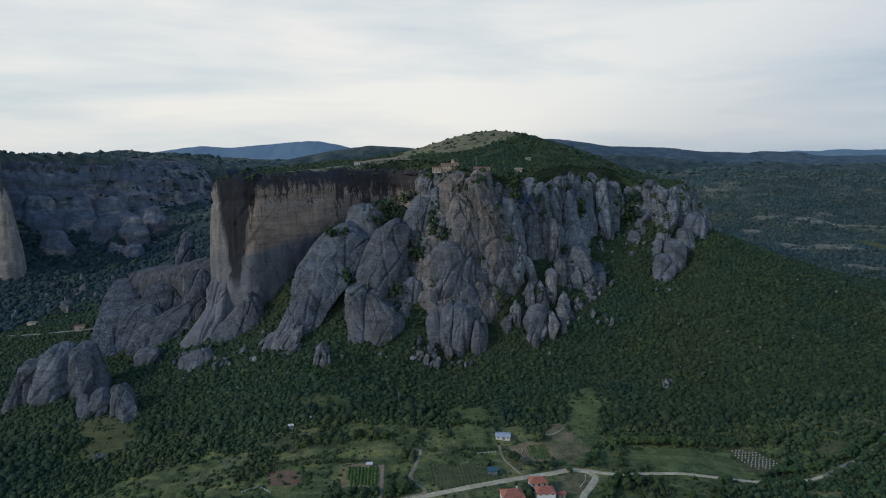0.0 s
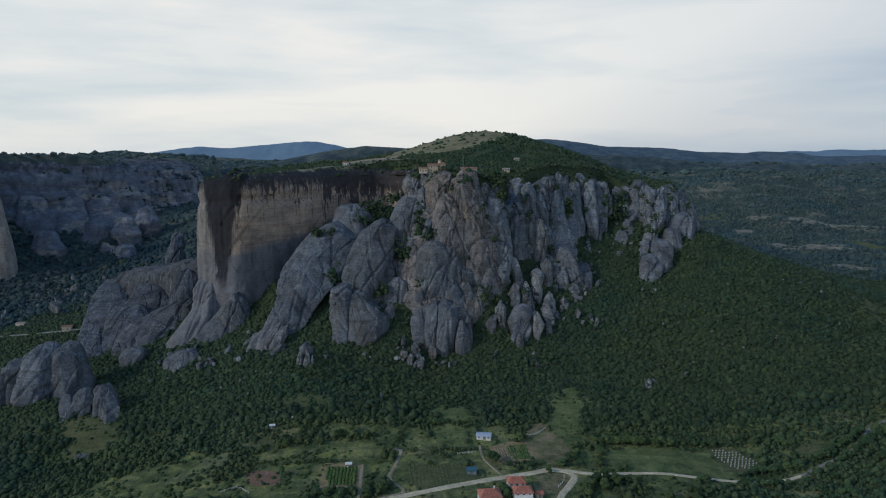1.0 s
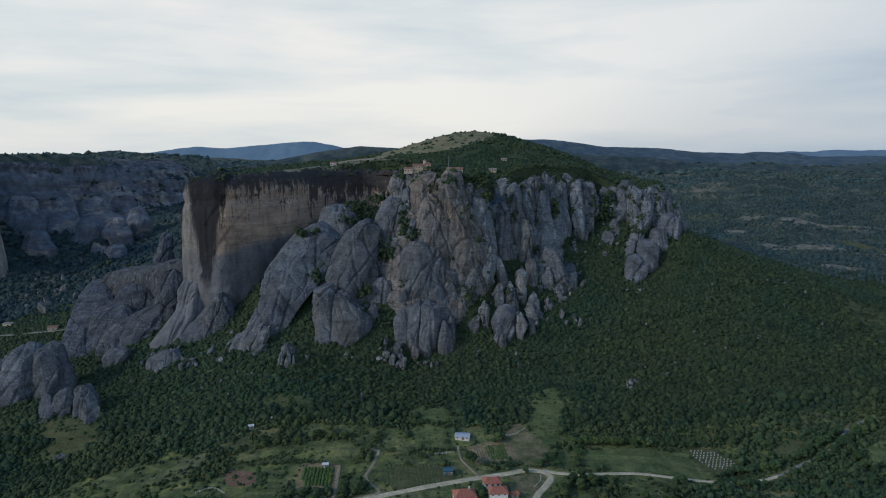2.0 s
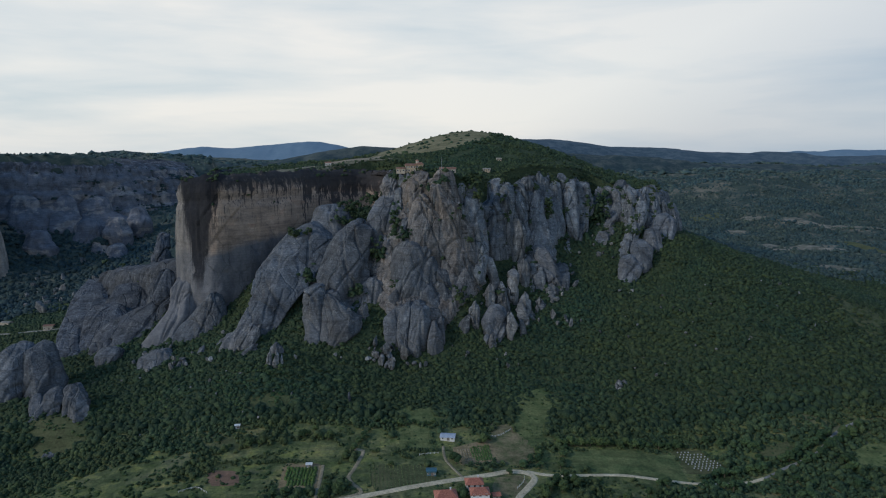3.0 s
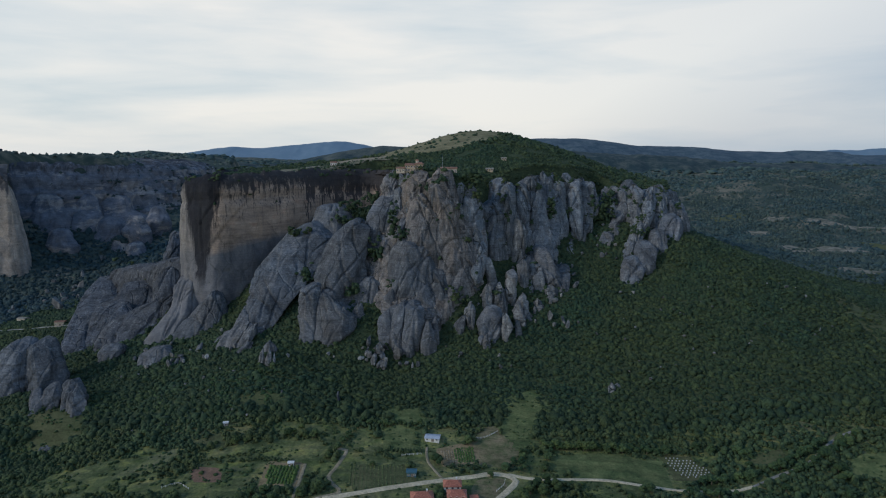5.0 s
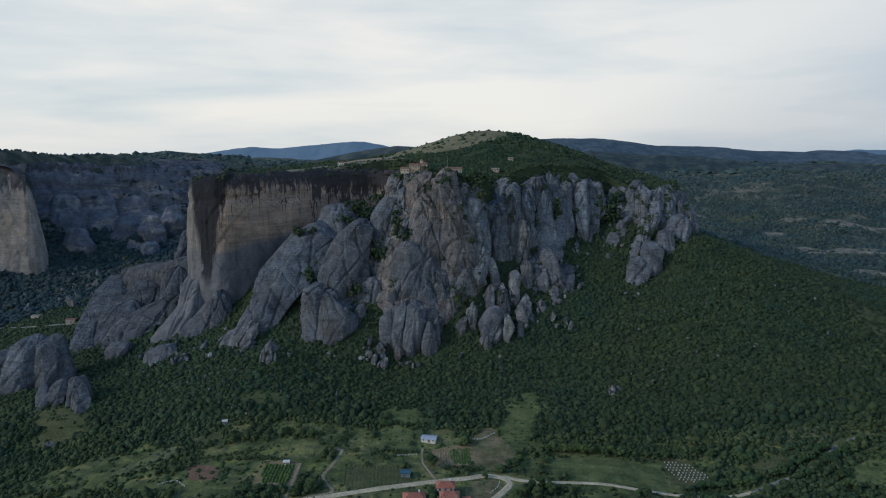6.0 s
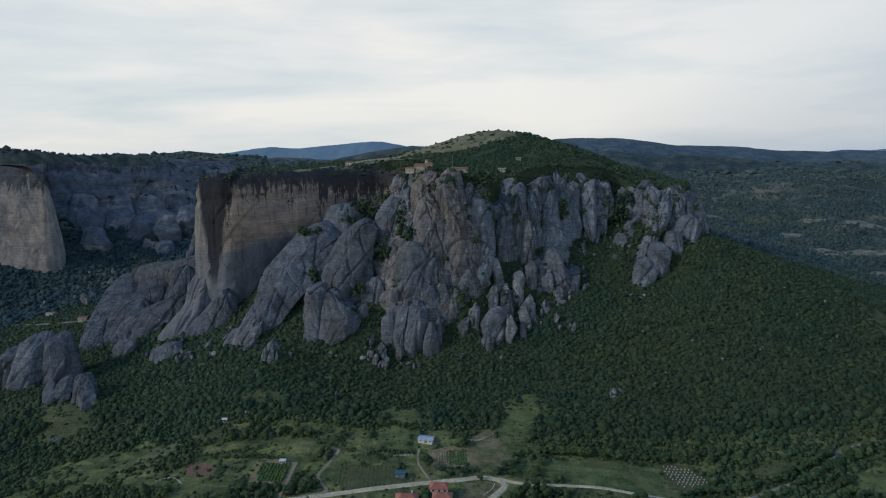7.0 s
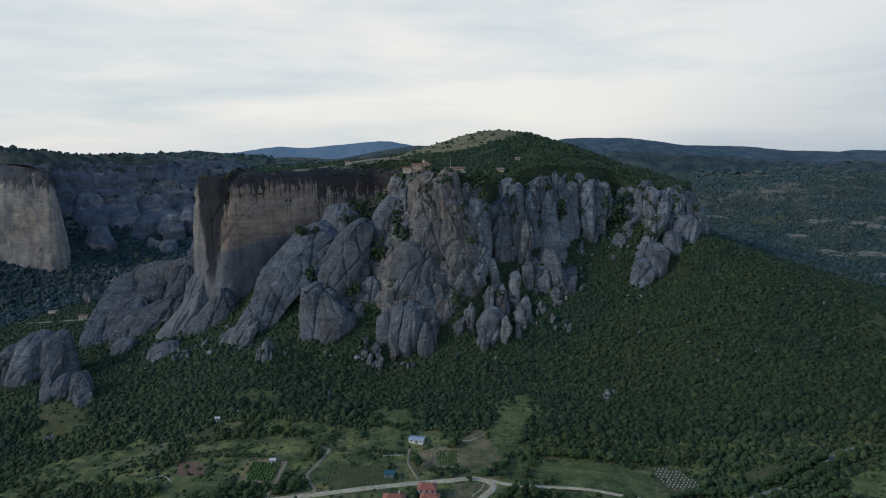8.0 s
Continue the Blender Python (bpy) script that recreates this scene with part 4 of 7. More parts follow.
def massif(name, plan, levels, material, label, seed, spacing=1.6, grain=1.0, rim_wear=2.5, follow=False, sink=1.0, rise=None):
    """A cliff block: a closed plan line pushed out by so many metres at each height; levels of (z, push) ascend."""
    p = np.array(plan, float)
    for _ in range(2):
        q = np.roll(p, -1, 0)
        p = np.stack([0.78 * p + 0.22 * q, 0.22 * p + 0.78 * q], 1).reshape(-1, 2)
    d = np.linalg.norm(np.roll(p, -1, 0) - p, axis=1)
    s = np.concatenate([[0], np.cumsum(d)])
    m = int(s[-1] / spacing)
    at = np.linspace(0, s[-1], m, endpoint=False)
    closed = np.vstack([p, p[:1]])
    p = np.stack([np.interp(at, s, closed[:, 0]), np.interp(at, s, closed[:, 1])], 1)
    t = np.roll(p, -3, 0) - np.roll(p, 3, 0)
    n = np.stack([t[:, 1], -t[:, 0]], 1) / np.linalg.norm(t, axis=1)[:, None]
    if (np.roll(p[:, 0], -1) * p[:, 1] - p[:, 0] * np.roll(p[:, 1], -1)).sum() > 0:
        n = -n
    zs = np.arange(levels[0][0], levels[-1][0], spacing)
    push = np.interp(zs, [q[0] for q in levels], [q[1] for q in levels])
    v = np.concatenate([p[None] + n[None] * push[:, None, None], np.repeat(zs[:, None, None], m, 1)], -1).reshape(-1, 3)
    nn = np.tile(np.column_stack([n, np.zeros(m)]), (len(zs), 1))
    big = fractal(v / (np.array([30.0, 30.0, 60.0]) * grain), seed + 3, 2)
    v = v + nn * (4.0 * grain * big)[:, None]
    v = weather(v / grain, nn, 9, seed, "far_cliff" if grain > 2.5 else "cliff") * grain
    if follow:
        low, high = levels[0][0], levels[-1][0]
        rim_z = np.minimum(plateau(v[:, 0], v[:, 1]) - sink, high) + rim_wear * flat_noise(v[:, 0], v[:, 1], 7, seed + 5)
        v[:, 2] = low + (v[:, 2] - low) * (rim_z - low) / (high - low)
    note_ledges(v, len(zs), m, seed)
    if rise:
        low, high = levels[0][0], levels[-1][0]
        rim_z = np.interp(v[:, 0], [q[0] for q in rise], [q[1] for q in rise]) + rim_wear * flat_noise(v[:, 0], v[:, 1], 8, seed + 5)
        v[:, 2] = low + (v[:, 2] - low) * (rim_z - low) / (high - low)
    faces = grid_faces(len(zs), m, True).tolist()
    rim = np.arange((len(zs) - 1) * m, len(zs) * m)
    v[rim, 2] += rim_wear * flat_noise(v[rim, 0], v[rim, 1], 9, seed)
    c = v[rim].mean(0)
    inner = v[rim] + (c - v[rim]) * 0.12 + np.array([0, 0, -5.0 if follow else 0.8])
    faces += (grid_faces(2, m, True) + (len(zs) - 1) * m).tolist()
    faces.append(list(range(len(zs) * m, (len(zs) + 1) * m)))
    v = np.vstack([v, inner])
    return tagged(mesh_object(name, v, faces, material), label, "cliff", "cliffs")


massif("cliff", ((-211, 592), (-205, 567), (-190, 553), (-163, 544), (-146, 560), (-112, 602), (-78, 650), (-50, 668), (-30, 656), (-20, 628), (-8, 602), (10, 640), (-10, 710), (-60, 745), (-150, 705), (-202, 645)),
       ((0, 25), (20, 17), (40, 10), (60, 5.5), (90, 2), (126, 0), (134, -2.0), (141, -1), (149, -2.5), (153, -5), (156.5, -9)), WALL_ROCK, "sheer tan sandstone cliff streaked with black lichen", 41, 1.3, 1.0, 2.6, True, -4.0)
massif("cliff", ((-586, 880), (-640, 862), (-700, 850), (-790, 862), (-860, 900), (-860, 990), (-700, 985), (-615, 930)),
       ((-40, 14), (0, 5), (40, -1), (90, -8), (120, -14), (140, -22), (152, -32), (158, -44)), TOWER_ROCK, "pale tan rock tower with a flat top", 43, 2.0, 1.0, 4)
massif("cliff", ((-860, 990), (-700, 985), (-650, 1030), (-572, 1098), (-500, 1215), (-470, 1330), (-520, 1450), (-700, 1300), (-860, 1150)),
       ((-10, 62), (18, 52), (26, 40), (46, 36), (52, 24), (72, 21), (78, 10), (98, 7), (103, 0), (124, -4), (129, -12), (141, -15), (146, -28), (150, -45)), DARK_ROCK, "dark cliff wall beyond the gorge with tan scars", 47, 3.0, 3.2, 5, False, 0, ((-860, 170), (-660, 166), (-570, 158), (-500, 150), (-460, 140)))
massif("cliff", ((-34, 640), (-18, 592), (-8, 572), (8, 562), (28, 557), (52, 554), (74, 568), (94, 600), (121, 637), (141, 651), (150, 690), (90, 720), (0, 700)),
       ((40, 12), (70, 6), (100, 2), (130, 0), (146, -1), (154, -5)), GREY_ROCK, "grey cliff wall with deep vertical cracks", 53, 1.4, 1.0, 4.5, True, 4.0)
massif("cliff", ((186, 690), (200, 668), (222, 652), (246, 650), (262, 664), (270, 690), (235, 715)),
       ((60, 14), (90, 7), (110, 3), (128, 0), (134, -2), (138, -5)), GREY_ROCK, "grey fluted cliff end above the wooded spur", 59, 1.4, 1.0, 4.5, True, 3.0)
massif("cliff", ((132, 668), (140, 646), (152, 650), (166, 656), (178, 672), (170, 700), (145, 700)),
       ((60, 8), (95, 3), (130, 0), (142, -1), (147, -4)), GREY_ROCK, "grey cracked cliff wall beside the wooded gully", 61, 1.4, 1.0, 4.5, True, 3.0)
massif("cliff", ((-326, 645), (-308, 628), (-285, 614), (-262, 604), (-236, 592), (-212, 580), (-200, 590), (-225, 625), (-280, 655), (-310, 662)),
       ((-10, 7), (20, 4), (40, 2), (55, 0), (62, -2), (66, -5)), SHADED_SLAB, "low grey rock ridge running up to the great wall", 67, 1.3, 1.0, 2.5, False, 0, ((-330, 48), (-305, 55), (-262, 62), (-205, 76)))


def flutes(line, count, tops, radius, seed, floor=0.0):
    """A row of slim columns that stand against a cliff line, as its buttresses."""
    rng = np.random.default_rng(seed)
    c = spline(line, 1.0)
    for k in range(count):
        x, y = c[int((k + rng.uniform(0.2, 0.8)) / count * (len(c) - 1))]
        y -= rng.uniform(-2.5, 3.0)
        rim = float(plateau(np.array([x]), np.array([y + 14]))[0])
        low = float(ground(np.array([x]), np.array([y - 6]))[0]) + 4
        low = max(low, floor + rng.uniform(-4, 4))
        top = rim - rng.uniform(*tops)
        r = rng.uniform(*radius)
        lean = rng.uniform(-0.03, 0.05)
        rows = []
        for t in (0.0, 0.12, 0.4, 0.75, 1.0):
            z = top + (low - top) * t
            grow = (0.62, 0.9, 1.0, 1.15, 1.45)[(0.0, 0.12, 0.4, 0.75, 1.0).index(t)]
            rows.append((z, x + lean * (z - top), y - 9 * t ** 1.4 - 0.05 * (top - z), r * grow, r * grow * 1.1))
        rock("rock_spire", rows, 2.4, None, 1.35)


flutes([(78, 576), (95, 597), (110, 616), (123, 634), (140, 647), (156, 651), (172, 660)], 20, (1, 16), (5.0, 8.5), 301, 86)
flutes([(196, 668), (210, 657), (225, 649), (245, 647), (262, 658), (268, 672)], 13, (1, 18), (4.0, 7.2), 302, 104)
flutes([(-14, 580), (-4, 566), (8, 558), (24, 552), (44, 550), (60, 552)], 9, (4, 30), (3.2, 5.6), 303)

rock("leaning_rock", [(139, 116, 642, 32, 10), (120, 114, 628, 38, 12), (100, 110, 611, 40, 12), (84, 106, 598, 36, 12)], 2.9, GREY_ROCK)
rock("leaning_rock", [(131, 238, 672, 24, 9), (114, 233, 657, 27, 11), (97, 226, 640, 24, 11)], 2.9, GREY_ROCK)
# the body of the cliff, from which the slabs and spires in front of it stand out
rock("leaning_rock", [(141, 24, 580, 31, 12), (130, 22, 570, 38, 14), (110, 20, 556, 47, 15), (88, 19, 544, 50, 15), (66, 16, 529, 48, 15), (45, 10, 506, 36, 14), (28, 6, 486, 26, 12)], 2.9, TAN_ROCK)
rock("leaning_rock", [(106, -40, 574, 24, 10), (96, -44, 564, 32, 12), (82, -46, 547, 36, 14), (64, -46, 526, 34, 14), (46, -46, 503, 30, 13), (30, -48, 484, 24, 12)], 2.9)

rock("leaning_rock", [(64.2, -197.1, 561.4, 10.5, 9.4), (55.9, -193.7, 555.1, 13.5, 12.1), (40.6, -190.3, 545.5, 13.8, 12.5), (33.0, -192.1, 538.1, 15.7, 14.1), (23.4, -196.7, 529.1, 16.7, 15.1), (11.2, -203.9, 517.6, 16.2, 14.6)], 2.8, WALL_ROCK)
rock("leaning_rock", [(54.0, -163.0, 536.7, 3.9, 5.0), (46.8, -163.5, 531.7, 9.0, 6.7), (38.3, -164.0, 527.0, 15.0, 8.5), (28.5, -167.6, 521.5, 20.1, 10.0), (19.8, -174.1, 515.9, 23.0, 10.5), (11.2, -180.2, 509.9, 24.0, 10.5)], 2.6)
rock("leaning_rock", [(121.5, -73.0, 592.0, 13.0, 10.0), (115.5, -70.3, 589.5, 17.9, 12.5), (105.5, -70.7, 582.8, 20.3, 13.8), (93.5, -74.8, 572.8, 15.5, 10.8)], 2.6)
rock("leaning_rock", [(108.9, -71.2, 569.1, 18.3, 9.1), (102.6, -81.6, 562.4, 24.8, 12.4), (92.0, -90.7, 550.2, 24.3, 12.2), (79.5, -97.4, 536.9, 23.9, 11.9), (68.1, -99.7, 520.9, 21.9, 10.9), (56.9, -103.4, 505.7, 17.4, 8.7), (47.6, -107.4, 495.7, 15.4, 7.7), (38.9, -112.3, 485.7, 15.4, 7.7), (27.4, -120.6, 475.7, 15.4, 7.7)], 2.6)
rock("leaning_rock", [(42.8, -112.6, 474.9, 4.8, 2.9), (35.0, -115.7, 471.5, 5.9, 3.5), (27.9, -119.8, 468.8, 6.3, 3.8)], 2.6)
rock("leaning_rock", [(42.9, -107.8, 472.7, 4.5, 2.7), (34.3, -111.8, 469.7, 6.1, 3.7), (27.7, -115.2, 465.4, 4.1, 2.4)], 2.6)
rock("leaning_rock", [(115.3, -34.1, 544.8, 9.3, 6.8), (109.9, -39.8, 537.8, 12.9, 6.8), (99.2, -46.7, 530.2, 16.4, 8.2), (86.5, -47.5, 523.4, 20.8, 10.4), (73.8, -48.5, 517.4, 22.8, 11.4), (65.4, -48.2, 511.3, 18.6, 9.3), (57.5, -47.5, 507.1, 14.1, 7.1)], 2.9)
rock("leaning_rock", [(133.9, -15.8, 566.1, 10.1, 6.1), (124.6, -16.4, 561.4, 14.0, 8.4), (110.6, -22.1, 555.6, 16.0, 9.6), (96.9, -23.3, 546.4, 12.3, 7.4), (85.7, -24.4, 538.9, 9.9, 5.9), (78.0, -26.0, 535.9, 9.9, 5.9)], 2.6)
rock("boulder", [(68.7, -67.4, 493.9, 5.6, 3.9), (64.6, -68.7, 489.4, 7.7, 5.4), (57.1, -68.4, 484.3, 8.9, 6.3), (45.3, -66.5, 477.9, 8.4, 5.9), (39.8, -64.6, 473.1, 7.3, 5.1), (30.1, -64.1, 466.7, 8.1, 5.7)], 2.6)
rock("boulder", [(65.6, -57.7, 489.2, 4.7, 5.2), (61.2, -54.6, 485.2, 6.6, 5.2), (53.8, -50.0, 480.0, 9.9, 6.0), (46.6, -44.3, 476.7, 14.6, 8.7), (38.9, -45.0, 471.9, 13.2, 7.9), (30.5, -50.3, 465.4, 9.0, 5.4)], 2.6)
rock("boulder", [(85.3, -16.4, 531.3, 6.1, 4.3), (75.8, -16.8, 526.9, 8.4, 5.9), (68.8, -15.3, 520.9, 7.0, 4.9)], 2.6)
rock("leaning_rock", [(69.7, -23.0, 516.3, 8.5, 5.3), (62.1, -25.5, 514.0, 11.7, 7.0), (53.7, -28.1, 511.9, 14.8, 8.9), (46.5, -28.0, 505.5, 9.2, 5.5)], 2.6)
rock("boulder", [(55.4, -29.0, 489.2, 4.0, 3.2), (49.0, -30.2, 487.4, 5.5, 4.4)], 2.6)
rock("boulder", [(55.5, -40.2, 478.2, 2.8, 2.2), (50.3, -38.9, 477.1, 3.9, 3.1)], 2.6)
rock("leaning_rock", [(100.3, 11.9, 530.1, 13.6, 8.1), (93.1, 9.9, 528.3, 18.8, 11.3), (82.1, 9.9, 525.3, 20.5, 12.3), (73.5, 9.4, 521.6, 21.1, 12.6), (67.2, 7.8, 518.9, 21.5, 12.9), (58.8, 5.4, 512.0, 13.3, 8.0)], 2.9)
rock("rock_spire", [(137.7, 13.5, 547.0, 5.1, 7.0), (128.5, 13.4, 543.0, 6.9, 7.0), (119.4, 17.0, 540.9, 12.8, 8.9), (108.3, 17.5, 536.4, 14.9, 10.4), (98.5, 18.2, 533.7, 16.8, 11.7)], 2.6, TAN_ROCK)
rock("leaning_rock", [(117.6, 1.6, 538.4, 4.9, 3.4), (110.1, 1.3, 534.3, 6.1, 4.3), (97.9, -0.1, 529.0, 4.4, 3.0)], 2.6)
rock("rock_spire", [(156.9, 32.1, 554.8, 8.2, 9.8), (149.4, 32.2, 551.8, 11.4, 9.8), (137.7, 32.0, 552.5, 15.6, 12.5), (126.1, 35.4, 548.3, 14.1, 11.3), (112.4, 39.3, 544.0, 15.0, 12.0), (98.7, 41.7, 541.9, 17.4, 13.9), (85.4, 44.9, 538.4, 20.5, 16.4), (72.4, 44.5, 529.9, 17.4, 13.9), (61.9, 43.5, 520.1, 12.7, 10.1)], 2.6, TAN_ROCK)
rock("rock_spire", [(153.5, 11.8, 569.8, 9.7, 7.8), (143.9, 6.5, 567.8, 13.5, 10.8), (134.5, 7.0, 561.7, 12.2, 9.7), (121.2, 9.2, 556.9, 11.1, 8.9)], 2.6, TAN_ROCK)
rock("rock_spire", [(152.5, -12.8, 583.6, 8.3, 6.6), (143.1, -12.6, 581.2, 11.5, 9.2), (133.6, -10.1, 572.9, 11.1, 8.9), (120.3, -2.8, 562.7, 7.1, 5.7)], 2.6, TAN_ROCK)
rock("rock_spire", [(147.6, 53.2, 566.5, 5.6, 4.5), (139.1, 54.7, 563.3, 7.8, 6.3), (124.9, 57.4, 558.2, 9.0, 7.2), (110.9, 58.8, 552.1, 8.9, 7.1), (97.1, 62.4, 546.9, 8.6, 6.9), (84.2, 63.7, 536.4, 8.0, 6.4), (70.7, 60.8, 524.5, 5.6, 4.5)], 2.6)
rock("leaning_rock", [(77.0, 30.8, 514.9, 5.6, 3.9), (69.4, 34.8, 512.5, 7.8, 5.5), (56.9, 35.5, 506.1, 7.3, 5.1), (49.3, 35.1, 501.4, 4.9, 3.4)], 2.6)
rock("boulder", [(65.3, 20.4, 508.8, 6.8, 4.8), (61.6, 20.0, 506.6, 9.5, 6.6), (53.4, 24.4, 501.2, 7.4, 5.2), (45.9, 30.3, 497.1, 5.9, 4.1)], 2.6)
rock("boulder", [(64.0, -5.8, 506.1, 3.9, 3.1), (56.8, -6.7, 504.3, 5.4, 4.3), (48.3, -6.5, 499.9, 3.6, 2.9)], 2.6)
rock("boulder", [(53.7, 1.0, 485.5, 5.7, 4.5), (48.9, -4.7, 482.5, 6.9, 5.5), (41.3, -6.4, 477.5, 6.9, 5.5), (35.0, -4.7, 473.1, 6.4, 5.1)], 2.6)
rock("boulder", [(58.6, 8.3, 485.9, 5.4, 4.9), (53.6, 4.7, 482.0, 6.7, 6.0), (42.2, 2.7, 474.6, 6.2, 5.6), (31.7, 3.8, 467.2, 4.7, 4.2)], 2.6)
rock("boulder", [(58.3, 14.7, 483.9, 5.4, 4.9), (52.2, 15.3, 479.7, 7.5, 6.7), (42.9, 14.8, 473.3, 7.0, 6.3), (30.7, 12.9, 466.3, 5.9, 5.3)], 2.6)
rock("boulder", [(46.8, 25.8, 472.3, 3.8, 3.3), (39.2, 26.8, 469.2, 5.3, 4.2), (30.8, 27.4, 466.5, 6.9, 5.5)], 2.6)
rock("boulder", [(48.0, 30.3, 480.0, 2.2, 2.0), (42.0, 31.5, 476.2, 2.8, 2.2), (36.6, 32.3, 473.1, 2.6, 2.1)], 2.6)
rock("boulder", [(50.5, 74.5, 497.1, 6.4, 5.1), (47.1, 73.8, 492.2, 8.8, 6.2), (40.0, 72.7, 487.5, 12.1, 8.5), (31.6, 71.7, 481.8, 11.2, 7.8)], 2.6)
rock("boulder", [(49.5, 84.6, 487.1, 3.9, 3.1), (39.8, 86.6, 483.9, 4.8, 3.9), (33.5, 84.3, 479.7, 3.4, 2.7)], 2.6)
rock("boulder", [(55.6, 57.7, 497.8, 3.5, 2.8), (50.5, 56.8, 493.9, 4.9, 3.9), (42.5, 58.3, 488.4, 3.0, 2.4)], 2.6)
rock("boulder", [(46.2, 52.2, 489.8, 3.5, 2.8), (39.6, 49.3, 486.8, 4.8, 3.8), (34.8, 49.1, 484.0, 3.7, 3.0)], 2.6)
rock("rock_spire", [(85.8, 71.0, 538.4, 3.8, 3.4), (74.6, 72.3, 534.8, 5.3, 4.8), (67.2, 75.2, 530.5, 5.0, 4.5)], 2.6)
rock("boulder", [(65.4, 72.3, 519.1, 3.9, 3.1), (59.2, 71.5, 516.3, 5.4, 4.3), (54.1, 71.4, 513.1, 3.8, 3.1)], 2.6)
rock("rock_spire", [(65.9, 81.8, 524.7, 3.5, 3.7), (58.4, 80.9, 520.4, 4.9, 4.4), (50.1, 81.2, 517.2, 6.9, 6.2)], 2.6)
rock("boulder", [(53.7, 94.7, 509.0, 3.8, 3.0), (45.7, 95.0, 505.2, 5.3, 4.2), (39.5, 97.8, 501.2, 4.0, 3.2)], 2.6)
rock("boulder", [(43.3, 94.7, 491.2, 2.5, 2.2), (34.0, 95.4, 487.6, 2.9, 2.6)], 2.6)
rock("boulder", [(37.2, 70.6, 472.3, 2.6, 2.3), (29.3, 70.8, 470.2, 3.6, 3.2)], 2.6)
rock("rock_spire", [(147.9, 81.4, 609.1, 6.4, 5.1), (136.6, 79.8, 607.1, 8.8, 7.1), (121.3, 77.8, 600.8, 8.5, 6.8), (105.1, 74.3, 593.1, 6.4, 5.1)], 2.6)
rock("rock_spire", [(144.6, 91.5, 601.5, 5.0, 4.5), (134.4, 91.4, 599.3, 7.0, 6.3), (121.8, 89.1, 593.2, 5.8, 5.2), (106.8, 85.9, 587.2, 5.7, 5.2), (100.9, 83.8, 585.2, 5.7, 5.2)], 2.6)
rock("rock_spire", [(143.3, 103.2, 606.4, 4.8, 4.4), (134.1, 103.9, 603.0, 6.7, 6.0), (121.6, 104.0, 596.5, 7.2, 6.5), (107.6, 102.8, 592.0, 7.8, 7.0)], 2.6)
rock("leaning_rock", [(112.6, 91.5, 580.2, 6.8, 4.2), (102.9, 89.6, 576.8, 9.5, 4.8), (93.2, 88.2, 574.9, 13.9, 6.9), (82.7, 90.6, 570.6, 13.3, 6.6)], 2.6)
rock("rock_spire", [(116.2, 98.6, 575.2, 4.6, 4.2), (103.7, 99.2, 571.8, 6.4, 5.8), (83.3, 98.8, 565.0, 5.6, 5.0)], 2.6)
rock("rock_spire", [(143.3, 116.3, 620.6, 6.6, 8.6), (131.1, 115.7, 612.6, 9.2, 8.6), (113.4, 117.4, 603.6, 9.9, 8.6), (101.0, 117.4, 597.7, 13.9, 9.7), (86.5, 115.0, 593.9, 19.8, 13.9), (79.3, 113.9, 590.4, 20.6, 14.4)], 2.6)
rock("rock_spire", [(151.0, 131.0, 641.4, 4.9, 4.4), (143.0, 129.6, 637.1, 6.8, 6.1), (129.8, 128.4, 629.0, 6.7, 6.0), (110.0, 128.9, 618.1, 5.7, 5.1)], 2.6)
rock("rock_spire", [(148.2, 142.3, 644.8, 5.3, 4.8), (137.4, 141.6, 639.7, 7.4, 6.7), (121.5, 141.1, 631.3, 7.0, 6.3), (105.9, 140.7, 620.1, 4.6, 4.1)], 2.6)
rock("rock_spire", [(145.4, 157.7, 645.0, 5.6, 5.0), (131.9, 158.5, 639.9, 7.7, 6.9), (116.2, 158.1, 629.6, 7.3, 6.6), (102.3, 157.8, 618.6, 5.1, 4.6)], 2.6)
rock("rock_spire", [(142.2, 173.8, 655.9, 6.5, 5.9), (131.2, 173.8, 652.2, 9.1, 8.2), (117.8, 173.6, 643.3, 8.1, 7.3), (105.6, 171.2, 635.1, 5.6, 5.1)], 2.6)
rock("rock_spire", [(91.0, 150.4, 609.1, 5.1, 4.1), (78.7, 148.9, 602.7, 7.1, 5.7), (63.1, 143.8, 586.7, 8.3, 6.7)], 2.6)
rock("leaning_rock", [(72.5, 138.4, 570.3, 6.6, 5.3), (64.1, 133.4, 555.4, 9.2, 7.4), (54.7, 135.5, 545.6, 5.7, 4.6)], 2.6)
rock("leaning_rock", [(88.3, 118.7, 572.1, 5.9, 4.1), (77.4, 122.1, 562.7, 8.2, 5.7), (65.9, 126.3, 552.4, 9.2, 6.4)], 2.6)
rock("rock_spire", [(104.1, 167.7, 626.3, 3.7, 3.3), (91.6, 163.0, 616.3, 3.6, 3.3)], 2.6)
rock("boulder", [(95.7, 188.3, 624.4, 5.4, 4.4), (89.6, 186.1, 622.0, 7.6, 6.0), (82.1, 185.5, 617.2, 7.8, 6.2)], 2.6)
rock("boulder", [(111.9, 205.5, 644.3, 5.3, 4.3), (102.6, 196.5, 637.9, 7.4, 5.9)], 2.6)
rock("boulder", [(99.4, 197.4, 628.9, 3.7, 2.9), (93.8, 194.6, 625.9, 4.9, 3.9)], 2.6)
rock("boulder", [(78.4, 178.5, 603.8, 4.7, 3.8), (72.4, 177.0, 599.8, 3.5, 2.8)], 2.6)
rock("rock_spire", [(140.2, 220.4, 659.7, 4.1, 3.7), (128.2, 217.7, 653.1, 5.7, 5.1), (112.3, 213.9, 639.6, 4.0, 3.6)], 2.6)
